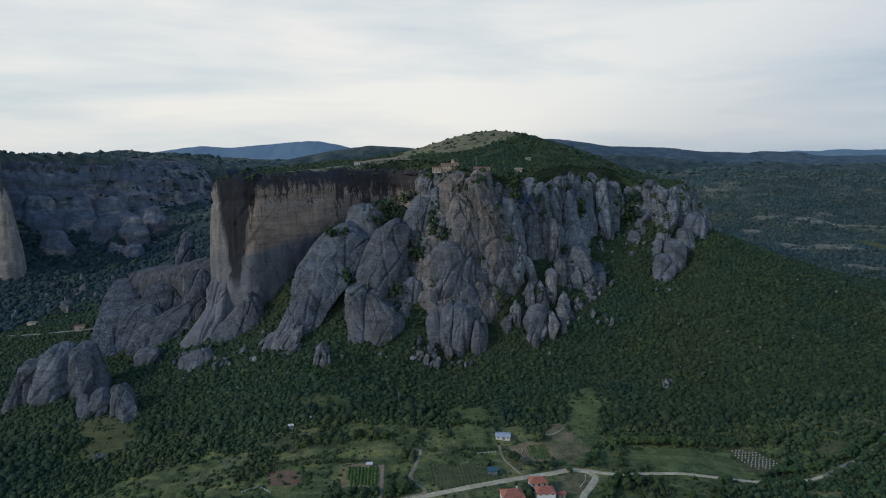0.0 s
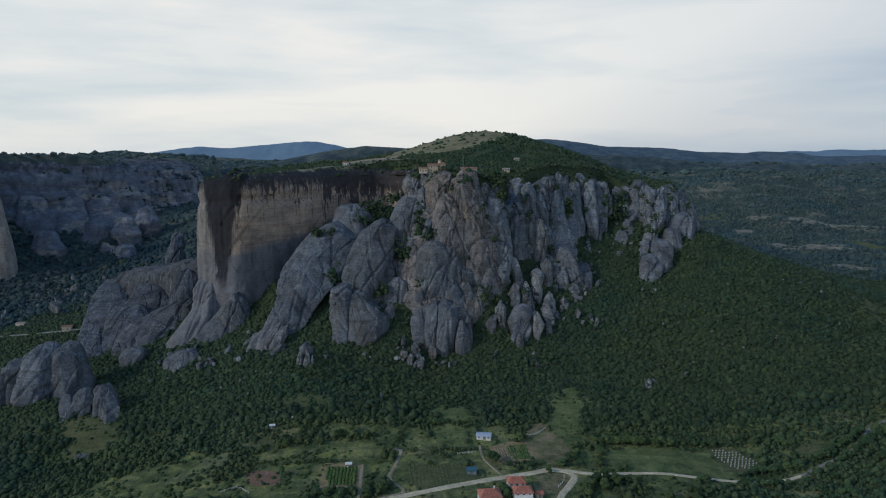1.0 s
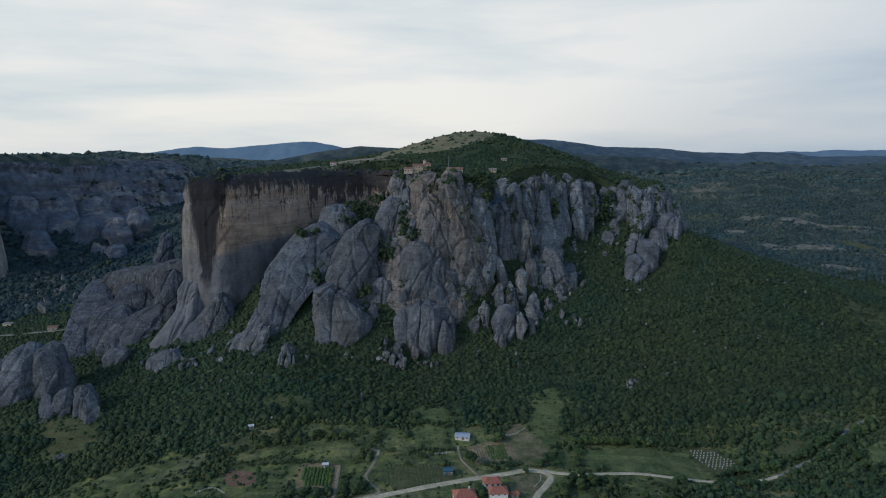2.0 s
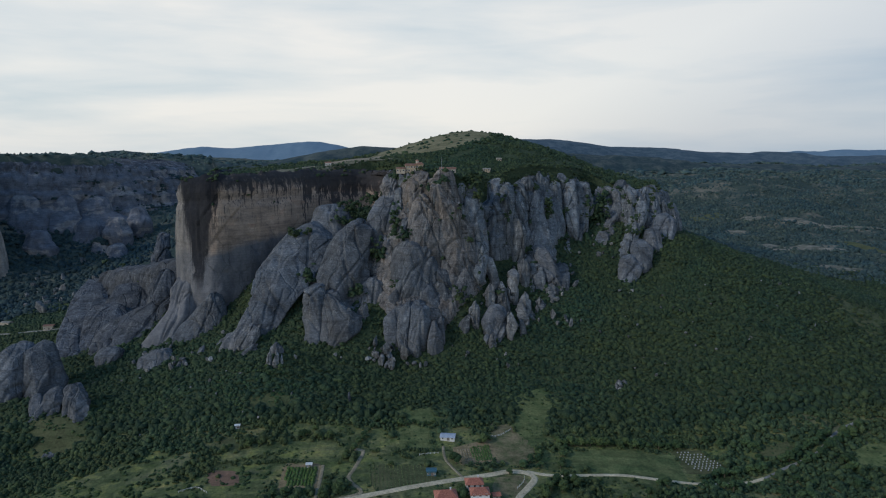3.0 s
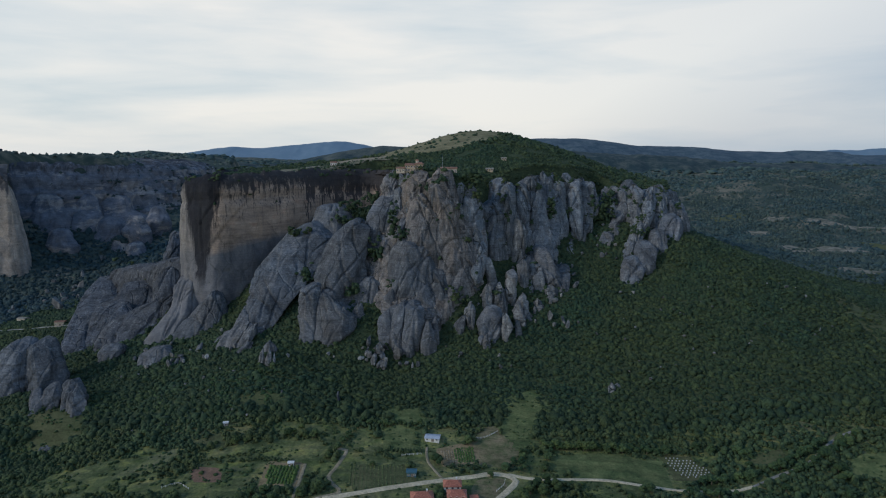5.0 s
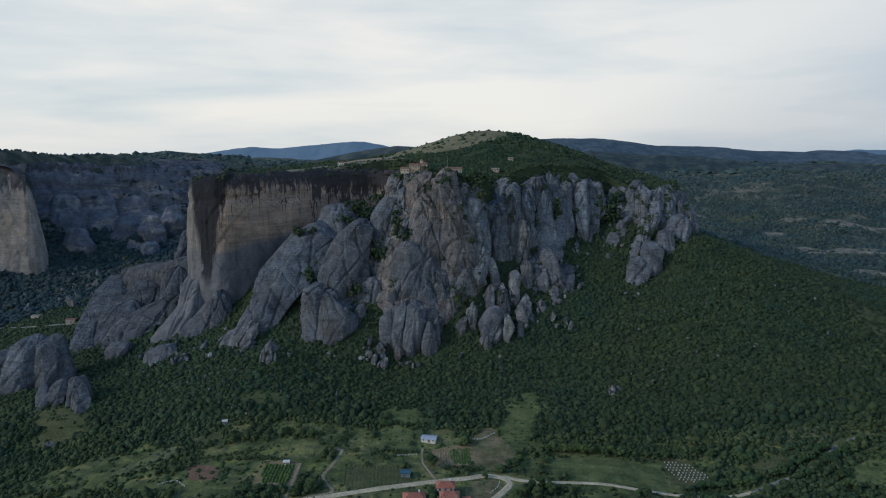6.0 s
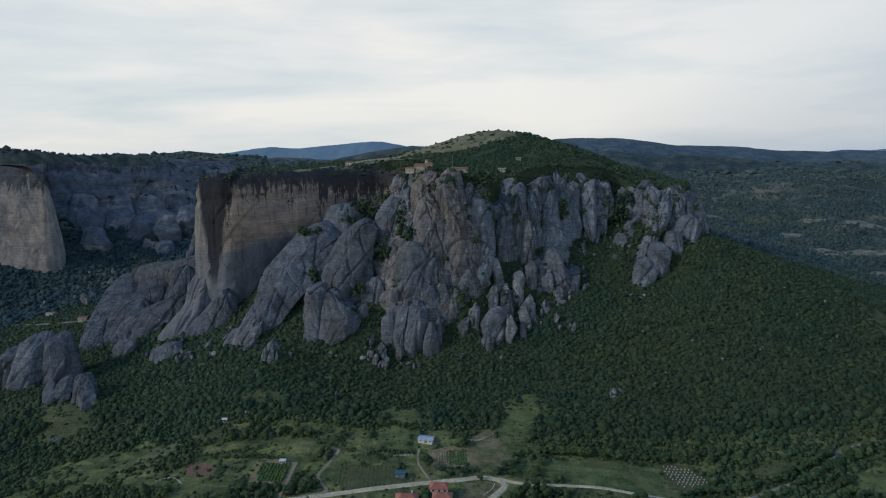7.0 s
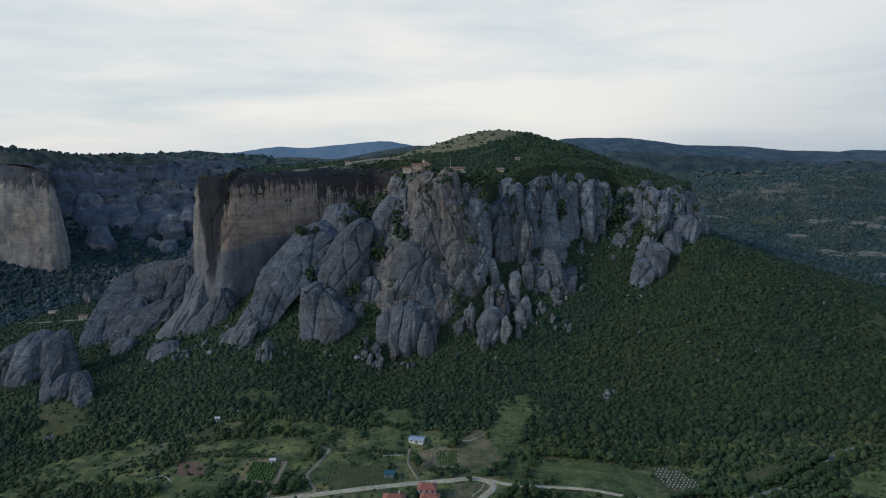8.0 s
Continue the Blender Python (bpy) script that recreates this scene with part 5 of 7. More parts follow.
rock("rock_spire", [(137.6, 234.4, 656.7, 6.7, 4.7), (128.6, 233.1, 649.5, 9.3, 6.5), (113.2, 227.9, 634.9, 11.3, 7.9), (98.4, 215.9, 616.9, 7.0, 4.9), (84.1, 205.7, 602.9, 7.0, 4.9), (76.0, 200.9, 596.9, 7.0, 4.9)], 2.6)
rock("rock_spire", [(138.5, 247.7, 663.6, 7.3, 6.6), (125.5, 246.1, 656.0, 10.0, 9.0), (106.1, 240.9, 639.2, 8.0, 7.2)], 2.6)
rock("rock_spire", [(134.8, 255.6, 666.1, 4.5, 4.1), (122.3, 255.7, 657.7, 6.3, 5.7), (105.3, 255.6, 645.0, 5.6, 5.0)], 2.6)
rock("leaning_rock", [(109.8, 249.9, 635.5, 9.3, 7.5), (103.0, 247.2, 630.3, 12.9, 10.3), (91.4, 246.9, 620.7, 10.9, 8.7)], 2.6)
rock("boulder", [(99.3, 232.2, 610.4, 6.7, 5.4), (92.1, 231.3, 606.5, 9.4, 7.5), (84.3, 231.7, 600.0, 7.6, 6.0)], 2.6)
rock("boulder", [(90.9, 215.7, 593.4, 6.8, 5.4), (84.1, 213.8, 588.5, 9.4, 7.5), (75.9, 212.3, 580.1, 7.6, 6.1)], 2.6)
rock("boulder", [(77.9, 202.9, 580.3, 7.8, 6.3), (71.1, 202.8, 574.7, 10.9, 8.7), (63.6, 198.3, 567.1, 8.8, 7.1)], 2.6)
rock("boulder", [(75.9, 213.9, 579.2, 2.4, 2.2), (68.9, 212.6, 576.0, 3.4, 3.0)], 2.6)
rock("boulder", [(86.1, 226.5, 598.6, 2.9, 2.6), (79.8, 226.1, 595.7, 4.1, 3.7)], 2.6)
rock("boulder", [(142.8, 219.6, 680.6, 5.1, 4.6), (132.7, 214.6, 674.4, 7.1, 6.4), (122.8, 207.3, 666.4, 7.1, 6.4)], 2.6)
rock("boulder", [(133.6, 195.7, 677.3, 5.9, 5.3), (123.6, 192.1, 670.4, 7.1, 6.4)], 2.6)
rock("rock_spire", [(75.7, 113.4, 556.1, 4.3, 4.1), (67.1, 113.7, 550.4, 6.0, 5.4), (56.9, 113.5, 543.8, 7.5, 6.8)], 2.6)
rock("boulder", [(60.2, 125.6, 542.1, 5.2, 4.1), (55.6, 125.8, 539.8, 7.2, 5.8), (50.2, 125.2, 535.1, 6.4, 5.1)], 2.6)
rock("boulder", [(82.3, 102.6, 551.4, 4.3, 3.4), (77.1, 102.8, 548.8, 5.9, 4.8), (69.9, 102.6, 543.9, 4.8, 3.9)], 2.6)
rock("boulder", [(50.1, 114.1, 526.7, 3.4, 2.7), (47.0, 113.8, 524.8, 4.7, 3.8), (43.4, 113.5, 521.3, 4.2, 3.3)], 2.6)
rock("leaning_rock", [(82.4, 108.0, 570.6, 7.6, 4.6), (78.3, 107.5, 566.3, 10.5, 6.3), (73.2, 109.8, 560.8, 9.6, 5.8)], 2.6)
rock("boulder", [(75.3, 91.3, 535.3, 4.2, 3.3), (70.3, 91.1, 532.6, 5.8, 4.6), (64.8, 90.9, 527.8, 4.7, 3.8)], 2.6)
rock("rock_spire", [(57.6, 100.9, 523.0, 3.3, 3.0), (51.6, 100.5, 519.2, 4.6, 4.2), (44.8, 101.1, 514.2, 4.6, 4.2)], 2.6)
rock("boulder", [(43.5, 105.0, 510.9, 3.7, 2.9), (39.6, 104.8, 509.1, 5.1, 4.1), (35.7, 104.6, 505.2, 4.0, 3.2)], 2.6)
rock("leaning_rock", [(42.3, -327.9, 644.8, 11.9, 4.8), (37.1, -316.8, 621.6, 16.5, 6.6), (25.7, -303.9, 587.4, 18.5, 7.4), (17.0, -297.2, 558.6, 16.4, 6.6), (9.0, -287.2, 533.1, 15.2, 6.1), (0.3, -283.3, 517.0, 12.6, 5.0)], 2.6)
rock("leaning_rock", [(66.6, -221.0, 570.5, 7.5, 4.5), (57.3, -220.9, 566.2, 10.4, 6.2), (42.5, -221.7, 557.5, 9.2, 5.5)], 2.6)
rock("leaning_rock", [(45.1, -267.4, 604.9, 16.4, 4.9), (35.7, -261.2, 591.9, 22.8, 6.9), (25.8, -259.8, 577.8, 26.0, 7.8), (13.0, -260.8, 550.9, 19.7, 5.9)], 2.6)
rock("leaning_rock", [(44.3, -211.5, 553.8, 12.8, 4.8), (35.9, -224.1, 547.2, 17.8, 6.2), (26.4, -237.2, 536.4, 21.1, 7.4), (17.3, -242.0, 525.1, 23.0, 8.1), (6.8, -249.6, 513.4, 15.5, 5.4)], 2.6)
rock("leaning_rock", [(33.0, -275.4, 568.2, 15.4, 6.2), (25.4, -267.8, 559.6, 21.4, 8.6), (12.7, -267.9, 537.3, 13.3, 5.3), (1.6, -266.7, 521.3, 13.3, 5.3)], 2.6)
rock("boulder", [(13.6, -237.1, 500.5, 9.0, 4.5), (10.9, -237.8, 497.2, 12.5, 6.2), (7.2, -238.7, 492.1, 8.3, 4.1)], 2.6)
rock("boulder", [(16.3, -189.2, 485.3, 10.6, 5.3), (12.3, -191.6, 481.3, 14.7, 7.3), (7.1, -193.0, 475.5, 15.0, 7.5)], 2.6)
rock("boulder", [(17.7, -165.4, 467.5, 5.0, 3.5), (10.9, -162.3, 463.8, 6.9, 4.8), (5.7, -166.7, 458.0, 4.3, 3.0)], 2.6)
rock("boulder", [(24.1, -153.9, 480.0, 2.7, 2.0), (18.5, -155.2, 476.2, 3.1, 2.2)], 2.6)
rock("boulder", [(23.8, -133.0, 470.9, 4.8, 2.9), (18.4, -135.3, 468.0, 6.7, 4.0), (13.0, -140.2, 463.1, 5.2, 3.1)], 2.6)
rock("leaning_rock", [(31.9, -131.8, 483.6, 6.0, 3.6), (27.0, -134.8, 480.0, 8.3, 5.0), (22.5, -139.2, 475.3, 5.5, 3.3)], 2.6)
rock("leaning_rock", [(31.6, -106.6, 461.1, 4.2, 2.1), (25.6, -111.7, 458.7, 5.3, 2.7), (19.1, -117.1, 455.3, 4.7, 2.3)], 2.6)
rock("boulder", [(16.7, -153.3, 464.2, 3.7, 2.2), (11.3, -158.4, 461.1, 5.2, 3.1), (5.7, -162.8, 457.2, 3.6, 2.2)], 2.6)
rock("rock_spire", [(37.0, -88.0, 432.0, 1.9, 2.0), (29.6, -88.6, 430.8, 2.6, 2.4), (19.3, -89.2, 429.3, 2.9, 2.6)], 2.6, SCREE_ROCK)
rock("rock_spire", [(36.3, -83.6, 432.5, 1.7, 2.0), (29.4, -83.8, 431.0, 2.3, 2.2), (18.5, -84.2, 429.5, 2.5, 2.4)], 2.6, SCREE_ROCK)
rock("rock_spire", [(33.0, -80.4, 433.5, 1.1, 1.6), (26.4, -80.4, 432.0, 1.6, 1.8), (18.5, -80.2, 430.5, 1.8, 2.0)], 2.6, SCREE_ROCK)
rock("boulder", [(37.3, -87.2, 443.6, 3.3, 2.6), (33.8, -86.6, 443.6, 4.5, 3.6)], 2.6)
rock("boulder", [(20.5, -107.6, 429.1, 2.6, 2.1), (17.0, -108.7, 425.9, 3.6, 2.9), (13.7, -110.3, 423.4, 3.0, 2.4)], 2.6)
rock("boulder", [(30.0, -283.0, 457.0, 8.0, 8.0), (26.0, -283.0, 452.0, 12.5, 10.0), (16.0, -283.0, 447.0, 14.5, 12.0), (6.0, -283.0, 444.0, 15.0, 12.0), (-1.0, -284.0, 440.0, 14.0, 11.0)], 3.0)
rock("boulder", [(31.0, -268.0, 458.0, 8.0, 8.0), (27.0, -266.0, 453.0, 12.5, 10.0), (17.0, -262.5, 448.0, 15.0, 12.0), (6.0, -260.5, 444.0, 16.0, 13.0), (-1.0, -260.0, 440.0, 15.0, 11.0)], 3.0)
rock("boulder", [(20.0, -302.0, 452.0, 7.0, 6.0), (13.0, -303.0, 448.0, 11.0, 8.0), (4.0, -304.0, 443.0, 13.0, 9.0), (-4.0, -305.0, 439.0, 12.0, 8.0)], 2.9)
rock("boulder", [(9.5, -235.0, 422.0, 5.0, 5.0), (6.0, -235.0, 418.0, 9.0, 7.0), (0.0, -236.0, 414.0, 10.5, 8.0), (-4.0, -237.0, 410.0, 10.0, 7.0)], 3.0)
rock("boulder", [(13.0, -223.0, 424.0, 5.0, 5.0), (9.0, -221.0, 420.0, 9.0, 7.0), (3.0, -218.5, 416.0, 10.5, 8.0), (-3.0, -217.5, 411.0, 10.5, 7.0)], 3.0)
rock("boulder", [(6.1, -246.6, 420.4, 4.8, 2.4), (3.2, -245.1, 416.4, 6.7, 3.4), (-0.8, -242.5, 411.9, 7.8, 3.9), (-4.8, -240.4, 407.9, 5.9, 2.9)], 2.9)
rock("boulder", [(-18.6, -218.8, 384.0, 5.0, 3.0), (-22.5, -217.2, 382.2, 7.0, 4.2)], 2.6)
rock("boulder", [(15.0, -29.0, 407.0, 1.1, 2.0), (13.1, -28.7, 405.0, 1.5, 2.0)], 2.6)
rock("boulder", [(16.3, 154.7, 426.0, 2.4, 2.2), (14.2, 154.4, 424.7, 3.4, 2.7), (11.5, 154.4, 423.7, 3.6, 2.9)], 2.6, SCREE_ROCK)
rock("boulder", [(15.6, 159.6, 429.0, 2.0, 1.8), (13.4, 159.4, 428.0, 3.0, 2.4)], 2.6, SCREE_ROCK)
rock("boulder", [(1.7, -82.2, 374.0, 1.3, 2.0), (-2.5, -81.2, 372.0, 1.8, 2.0)], 2.6)
rock("boulder", [(65.1, -550.3, 1035.9, 22.7, 15.9), (38.9, -560.3, 1030.1, 31.5, 22.1), (6.4, -559.1, 1017.7, 36.7, 25.7)], 2.6)
rock("boulder", [(89.9, -577.2, 1100.8, 29.7, 20.8), (70.0, -556.1, 1093.9, 41.3, 28.9), (41.7, -535.2, 1075.1, 43.1, 30.1)], 2.6)
rock("rock_spire", [(37.8, -513.3, 998.7, 9.8, 8.7), (24.0, -510.7, 995.9, 13.6, 10.9), (8.6, -508.3, 994.5, 18.1, 14.5)], 2.6)
rock("boulder", [(65.7, -497.3, 1025.1, 12.6, 10.1), (46.8, -492.5, 1019.0, 17.5, 14.0)], 2.6)
rock("boulder", [(29.2, -481.9, 984.5, 11.9, 9.5), (10.7, -476.0, 981.2, 16.5, 13.2)], 2.6)
rock("leaning_rock", [(74.9, -312.1, 774.9, 6.5, 4.9), (61.4, -310.4, 762.4, 9.0, 5.4), (39.9, -310.3, 753.2, 13.7, 8.2)], 2.6)
rock("boulder", [(97.8, -612.4, 1066.7, 23.9, 16.7), (74.6, -612.2, 1058.2, 33.2, 23.2), (51.1, -610.9, 1044.0, 34.2, 24.0)], 2.6)
rock("boulder", [(115.4, -595.4, 1122.6, 17.9, 12.6), (94.7, -588.4, 1112.4, 24.9, 17.4)], 2.6)
rock("boulder", [(78.3, -484.1, 1069.3, 11.6, 9.3), (60.8, -478.4, 1057.9, 16.2, 12.9)], 2.6)
rock("boulder", [(106.9, -653.4, 1026.1, 23.0, 16.1), (76.5, -646.0, 1017.4, 32.0, 22.4), (42.3, -643.6, 1002.2, 31.7, 22.2)], 2.6)
rock("boulder", [(45.0, -593.9, 971.1, 15.8, 11.1), (29.0, -588.9, 965.4, 22.0, 15.4)], 2.6)


# ---- woods ----
def blob(seed, subdivisions=1, rough=0.28):
    bm = bmesh.new()
    bmesh.ops.create_icosphere(bm, subdivisions=subdivisions, radius=1)
    v = np.array([q.co[:] for q in bm.verts])
    f = np.array([[q.index for q in g.verts] for g in bm.faces])
    bm.free()
    rng = np.random.default_rng(seed)
    v = v * (1 + rough * rng.standard_normal(len(v)).clip(-1.6, 1.6))[:, None]
    v[:, 2] = np.where(v[:, 2] < -0.35, -0.35 + 0.3 * (v[:, 2] + 0.35), v[:, 2])
    low = v[:, 2][f].max(1) < -0.2
    return v, f[~low]


def scatter(name, x, y, radius, tall, blobs, material, label, category, seed, sink=0.15, z=None):
    """Many crowns as one mesh of stuff."""
    rng = np.random.default_rng(seed)
    z = ground(x, y) if z is None else z
    pick = rng.integers(0, len(blobs), len(x))
    turn = rng.uniform(0, 2 * math.pi, len(x))
    verts, faces, start = [], [], 0
    for k, (bv, bf) in enumerate(blobs):
        i = np.flatnonzero(pick == k)
        if not len(i):
            continue
        c, s = np.cos(turn[i]), np.sin(turn[i])
        px = bv[None, :, 0] * c[:, None] - bv[None, :, 1] * s[:, None]
        py = bv[None, :, 0] * s[:, None] + bv[None, :, 1] * c[:, None]
        r = radius[i][:, None]
        v = np.stack([x[i][:, None] + px * r, y[i][:, None] + py * r, z[i][:, None] + (bv[None, :, 2] + 0.35 - sink) * r * tall[i][:, None]], -1)
        f = bf[None] + (np.arange(len(i)) * len(bv))[:, None, None] + start
        verts.append(v.reshape(-1, 3))
        faces.append(f.reshape(-1, 3))
        start += len(i) * len(bv)
    v, f = np.vstack(verts), np.vstack(faces)
    me = bpy.data.meshes.new(name)
    me.vertices.add(len(v))
    me.vertices.foreach_set("co", v.ravel())
    me.loops.add(f.size)
    me.loops.foreach_set("vertex_index", f.ravel())
    me.polygons.add(len(f))
    me.polygons.foreach_set("loop_start", np.arange(0, f.size, 3))
    me.polygons.foreach_set("loop_total", np.full(len(f), 3))
    me.update(calc_edges=True)
    me.materials.append(material)
    return tagged(new(name, me), label, category, kind="stuff")


def jittered(x0, x1, y0, y1, step, seed):
    rng = np.random.default_rng(seed)
    x, y = np.meshgrid(np.arange(x0, x1, step), np.arange(y0, y1, step))
    x = x.ravel() + rng.uniform(-0.75, 0.75, x.size) * step
    y = y.ravel() + rng.uniform(-0.75, 0.75, y.size) * step
    ahead = np.abs(x - 50) < 0.86 * y + 90
    return x[ahead], y[ahead], rng


def steepness(x, y):
    return np.hypot(ground(x + 2, y) - ground(x - 2, y), ground(x, y + 2) - ground(x, y - 2)) / 4


def open_land(x, y):
    """How deep inside a clearing or on a road a place lies."""
    d = np.full(len(x), -99.0)
    for outline in CLEARINGS:
        d = np.maximum(d, inside(x, y, outline))
    for c, width in ROADS:
        for k in range(0, len(c), 1):
            d = np.maximum(d, width * 0.5 + 1.6 - np.hypot(x - c[k, 0], y - c[k, 1]))
    return d


def clump(seed, lobes=3):
    """A crown of several leafy lobes of unlike size."""
    rng = np.random.default_rng(900 + seed)
    verts, faces, n = [], [], 0
    for k in range(lobes):
        v, f = blob(950 + 11 * seed + k, 1, 0.2)
        a = 2.4 * k + rng.uniform(-0.5, 0.5)
        out = rng.uniform(0.3, 0.62) if k else 0.0
        v = v * rng.uniform(0.42, 0.66) + np.array([out * math.cos(a), out * math.sin(a), rng.uniform(0.0, 0.45) if k else 0.5])
        verts.append(v)
        faces.append(f + n)
        n += len(v)
    return np.vstack(verts), np.vstack(faces)


def rooted(crown):
    """A crown without the faces that lie buried in the ground."""
    v, f = np.asarray(crown[0]), np.asarray(crown[1])
    f = f[~(v[f][:, :, 2] < -0.3).all(1)]
    used, back = np.unique(f, return_inverse=True)
    return v[used], back.reshape(f.shape)


BLOBS = [rooted(clump(k)) for k in range(14)]
MID_BLOBS = [rooted(blob(30 + k, 1, 0.42)) for k in range(8)]
SMALL_BLOBS = [rooted(blob(50 + k, 1, 0.4)) for k in range(8)]


def build_forest():
    x, y, rng = jittered(-460, 520, 296, 770, 2.25, 1)
    clear = open_land(x, y)
    # bushes wander out over the glades along the forest edge
    wild = smooth(372, 384, y) * (x > -120) * (x < 130)
    clear -= wild * (3.0 + 5.0 * np.maximum(flat_noise(x, y, 8, 79) + 0.5 * flat_noise(x, y, 3.5, 80), -0.6))
    keep = (clear < -0.5) | ((x > 335) & (rng.uniform(0, 1, len(x)) > 0.6))
    zone = smooth(395, 365, y + 0.10 * (x - 60) * (x > 60) - 0.18 * (x + 60) * (x < -60))
    thin = flat_noise(x, y, 26, 71) + 0.6 * flat_noise(x, y, 9, 72)
    keep &= (rng.uniform(0, 1, len(x)) > 0.03) & ((zone < 0.5) | (thin > np.where(x > 178, -0.4, np.where(x > -95, 0.08, -0.30))))
    top = inside(x, y, MESA)
    keep &= ~((inside(x, y, RIM_GRASS) > -2) & (flat_noise(x, y, 16, 73) + 0.5 * flat_noise(x, y, 7, 75) < 0.0))
    keep &= (inside(x, y, BALD) + 16 * flat_noise(x, y, 34, 77) + 6 * flat_noise(x, y, 9, 78) < -3) & ~((top > 3) & (y > 690) & (thin < -0.22))
    keep &= steepness(x, y) < np.where(top > -14, 9.0, 2.2)
    x, y = x[keep], y[keep]
    size = 1.22 * np.exp(rng.normal(0, 0.36, len(x))).clip(0.5, 2.0) * (1 + 0.25 * flat_noise(x, y, 18, 74)) * np.where(y < 400, 1.3, 1.0)
    small = inside(x, y, MESA) > 0
    size = np.where(small, size * 0.85, size)
    tall = rng.uniform(0.6, 1.0, len(x)) * np.where(y < 400, 1.2, 1.0)
    z = ground(x, y) + 2.4 * (np.abs(inside(x, y, MESA)) < 11)
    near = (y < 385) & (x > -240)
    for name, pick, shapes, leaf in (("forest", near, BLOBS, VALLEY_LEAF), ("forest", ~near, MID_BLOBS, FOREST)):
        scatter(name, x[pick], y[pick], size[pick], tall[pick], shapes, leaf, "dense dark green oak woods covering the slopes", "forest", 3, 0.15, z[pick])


def build_far_woods():
    for name, y0, y1, x0, x1, step, big, seed in (
            ("far_woods", 560, 1050, -800, -215, 5.2, 0.5, 4), ("far_woods", 700, 1050, 290, 900, 4.2, 0.38, 6), ("far_woods", 1050, 1500, -1100, 260, 8.6, 0.55, 5),
            ("far_woods", 1050, 1500, 260, 1350, 4.7, 0.36, 7), ("far_woods", 1500, 2200, -1700, -280, 13.0, 1.1, 8), ("far_woods", 1500, 2200, 280, 1900, 9.0, 0.66, 10),
            ("far_woods", 2200, 3600, -2400, 2800, 24.0, 1.9, 15)):
        x, y, rng = jittered(x0, x1, y0, y1, step, seed)
        top = inside(x, y, MESA)
        if name == "far_woods" and y0 > 900:
            top = np.maximum(top, np.where(np.abs(inside(x, y, TABLE_LEFT) - 4) < 12, 0.0, -99.0))
        if y0 == 560:
            top = np.where((x > -460) & (y < 720), 0.0, top)
        bare = flat_noise(x, y, 130, 81) + 0.6 * flat_noise(x, y, 40, 82) + bump(x, y, 700, 1460, 280, 90, 0.5)
        keep = ((bare < 0.34 + 0.25 * (y0 == 560) + 0.1 * (y > 2000)) | (rng.uniform(0, 1, len(x)) > 0.62)) & (steepness(x, y) < 1.4) & (top < -6) & (rng.uniform(0, 1, len(x)) > 0.08)
        keep &= (inside(x, y, TABLE_LEFT) < -14) | (rng.uniform(0, 1, len(x)) > 0.68)
        if y0 < 1000:
            keep &= (open_land(x, y) < -1) | ((y > 780) & (rng.uniform(0, 1, len(x)) > 0.82))
        elif y0 < 2000:
            for o in CLEARINGS[-23:]:
                keep &= (inside(x, y, o) < -1) | (rng.uniform(0, 1, len(x)) > 0.82)
        x, y = x[keep], y[keep]
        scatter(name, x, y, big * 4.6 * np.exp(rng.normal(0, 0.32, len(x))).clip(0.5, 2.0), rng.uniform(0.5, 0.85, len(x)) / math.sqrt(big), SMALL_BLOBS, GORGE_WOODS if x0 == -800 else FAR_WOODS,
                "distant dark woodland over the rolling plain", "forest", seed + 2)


def build_hill_scrub():
    x, y, rng = jittered(-190, 300, 560, 960, 5.0, 9)
    top = inside(x, y, MESA)
    keep = (top > 3) & (y > 740)
    bald = inside(x, y, BALD) > 0
    keep &= np.where(bald, rng.uniform(0, 1, len(x)) > 0.80, flat_noise(x, y, 20, 76) > -0.25)
    x, y = x[keep], y[keep]
    scatter("hill_scrub", x, y, rng.uniform(1.5, 2.8, len(x)), rng.uniform(0.7, 1.0, len(x)), MID_BLOBS, FOREST, "dark scrub and small oaks over the hill", "forest", 11)


def build_ledge_bushes():
    """Bushes rooted on shelves and in joints of the rocks."""
    rng = np.random.default_rng(23)
    v = np.vstack(LEDGES)
    v = v[(v[:, 2] > ground(v[:, 0], v[:, 1]) + 1.0) & (v[:, 1] < 760)]
    v = v[rng.permutation(len(v))[:1200]]
    scatter("ledge_bushes", v[:, 0], v[:, 1], rng.uniform(0.7, 2.0, len(v)), rng.uniform(0.7, 1.0, len(v)), SMALL_BLOBS, FOREST,
            "dark bushes rooted on ledges of the cliff", "bush", 29, 0.2, v[:, 2])


def build_scrub():
    """Low bushes and tussocks over the open valley floor."""
    x, y, rng = jittered(-260, 330, 288, 440, 2.3, 51)
    tight = np.array([inside(x, y, o) for o in (CLEARINGS[0], CLEARINGS[1], CLEARINGS[2], CLEARINGS[3], CLEARINGS[7], CLEARINGS[8])]).max(0)
    path = np.full(len(x), -9.0)
    for c, width in ROADS:
        for k in range(len(c)):
            path = np.maximum(path, width * 0.5 + 0.8 - np.hypot(x - c[k, 0], y - c[k, 1]))
    patch = flat_noise(x, y, 15, 93) + 0.7 * flat_noise(x, y, 5, 94)
    keep = (tight < 0) & (path < 0) & (patch > rng.uniform(-0.25, 0.65, len(x)))
    x, y = x[keep], y[keep]
    scatter("scrub", x, y, rng.uniform(0.3, 1.0, len(x)) * np.where(x < -60, 1.45, 1.0), rng.uniform(0.5, 0.9, len(x)), SMALL_BLOBS, SCRUB_LEAF, "low green scrub and tussocks over rough pasture", "bush", 53)


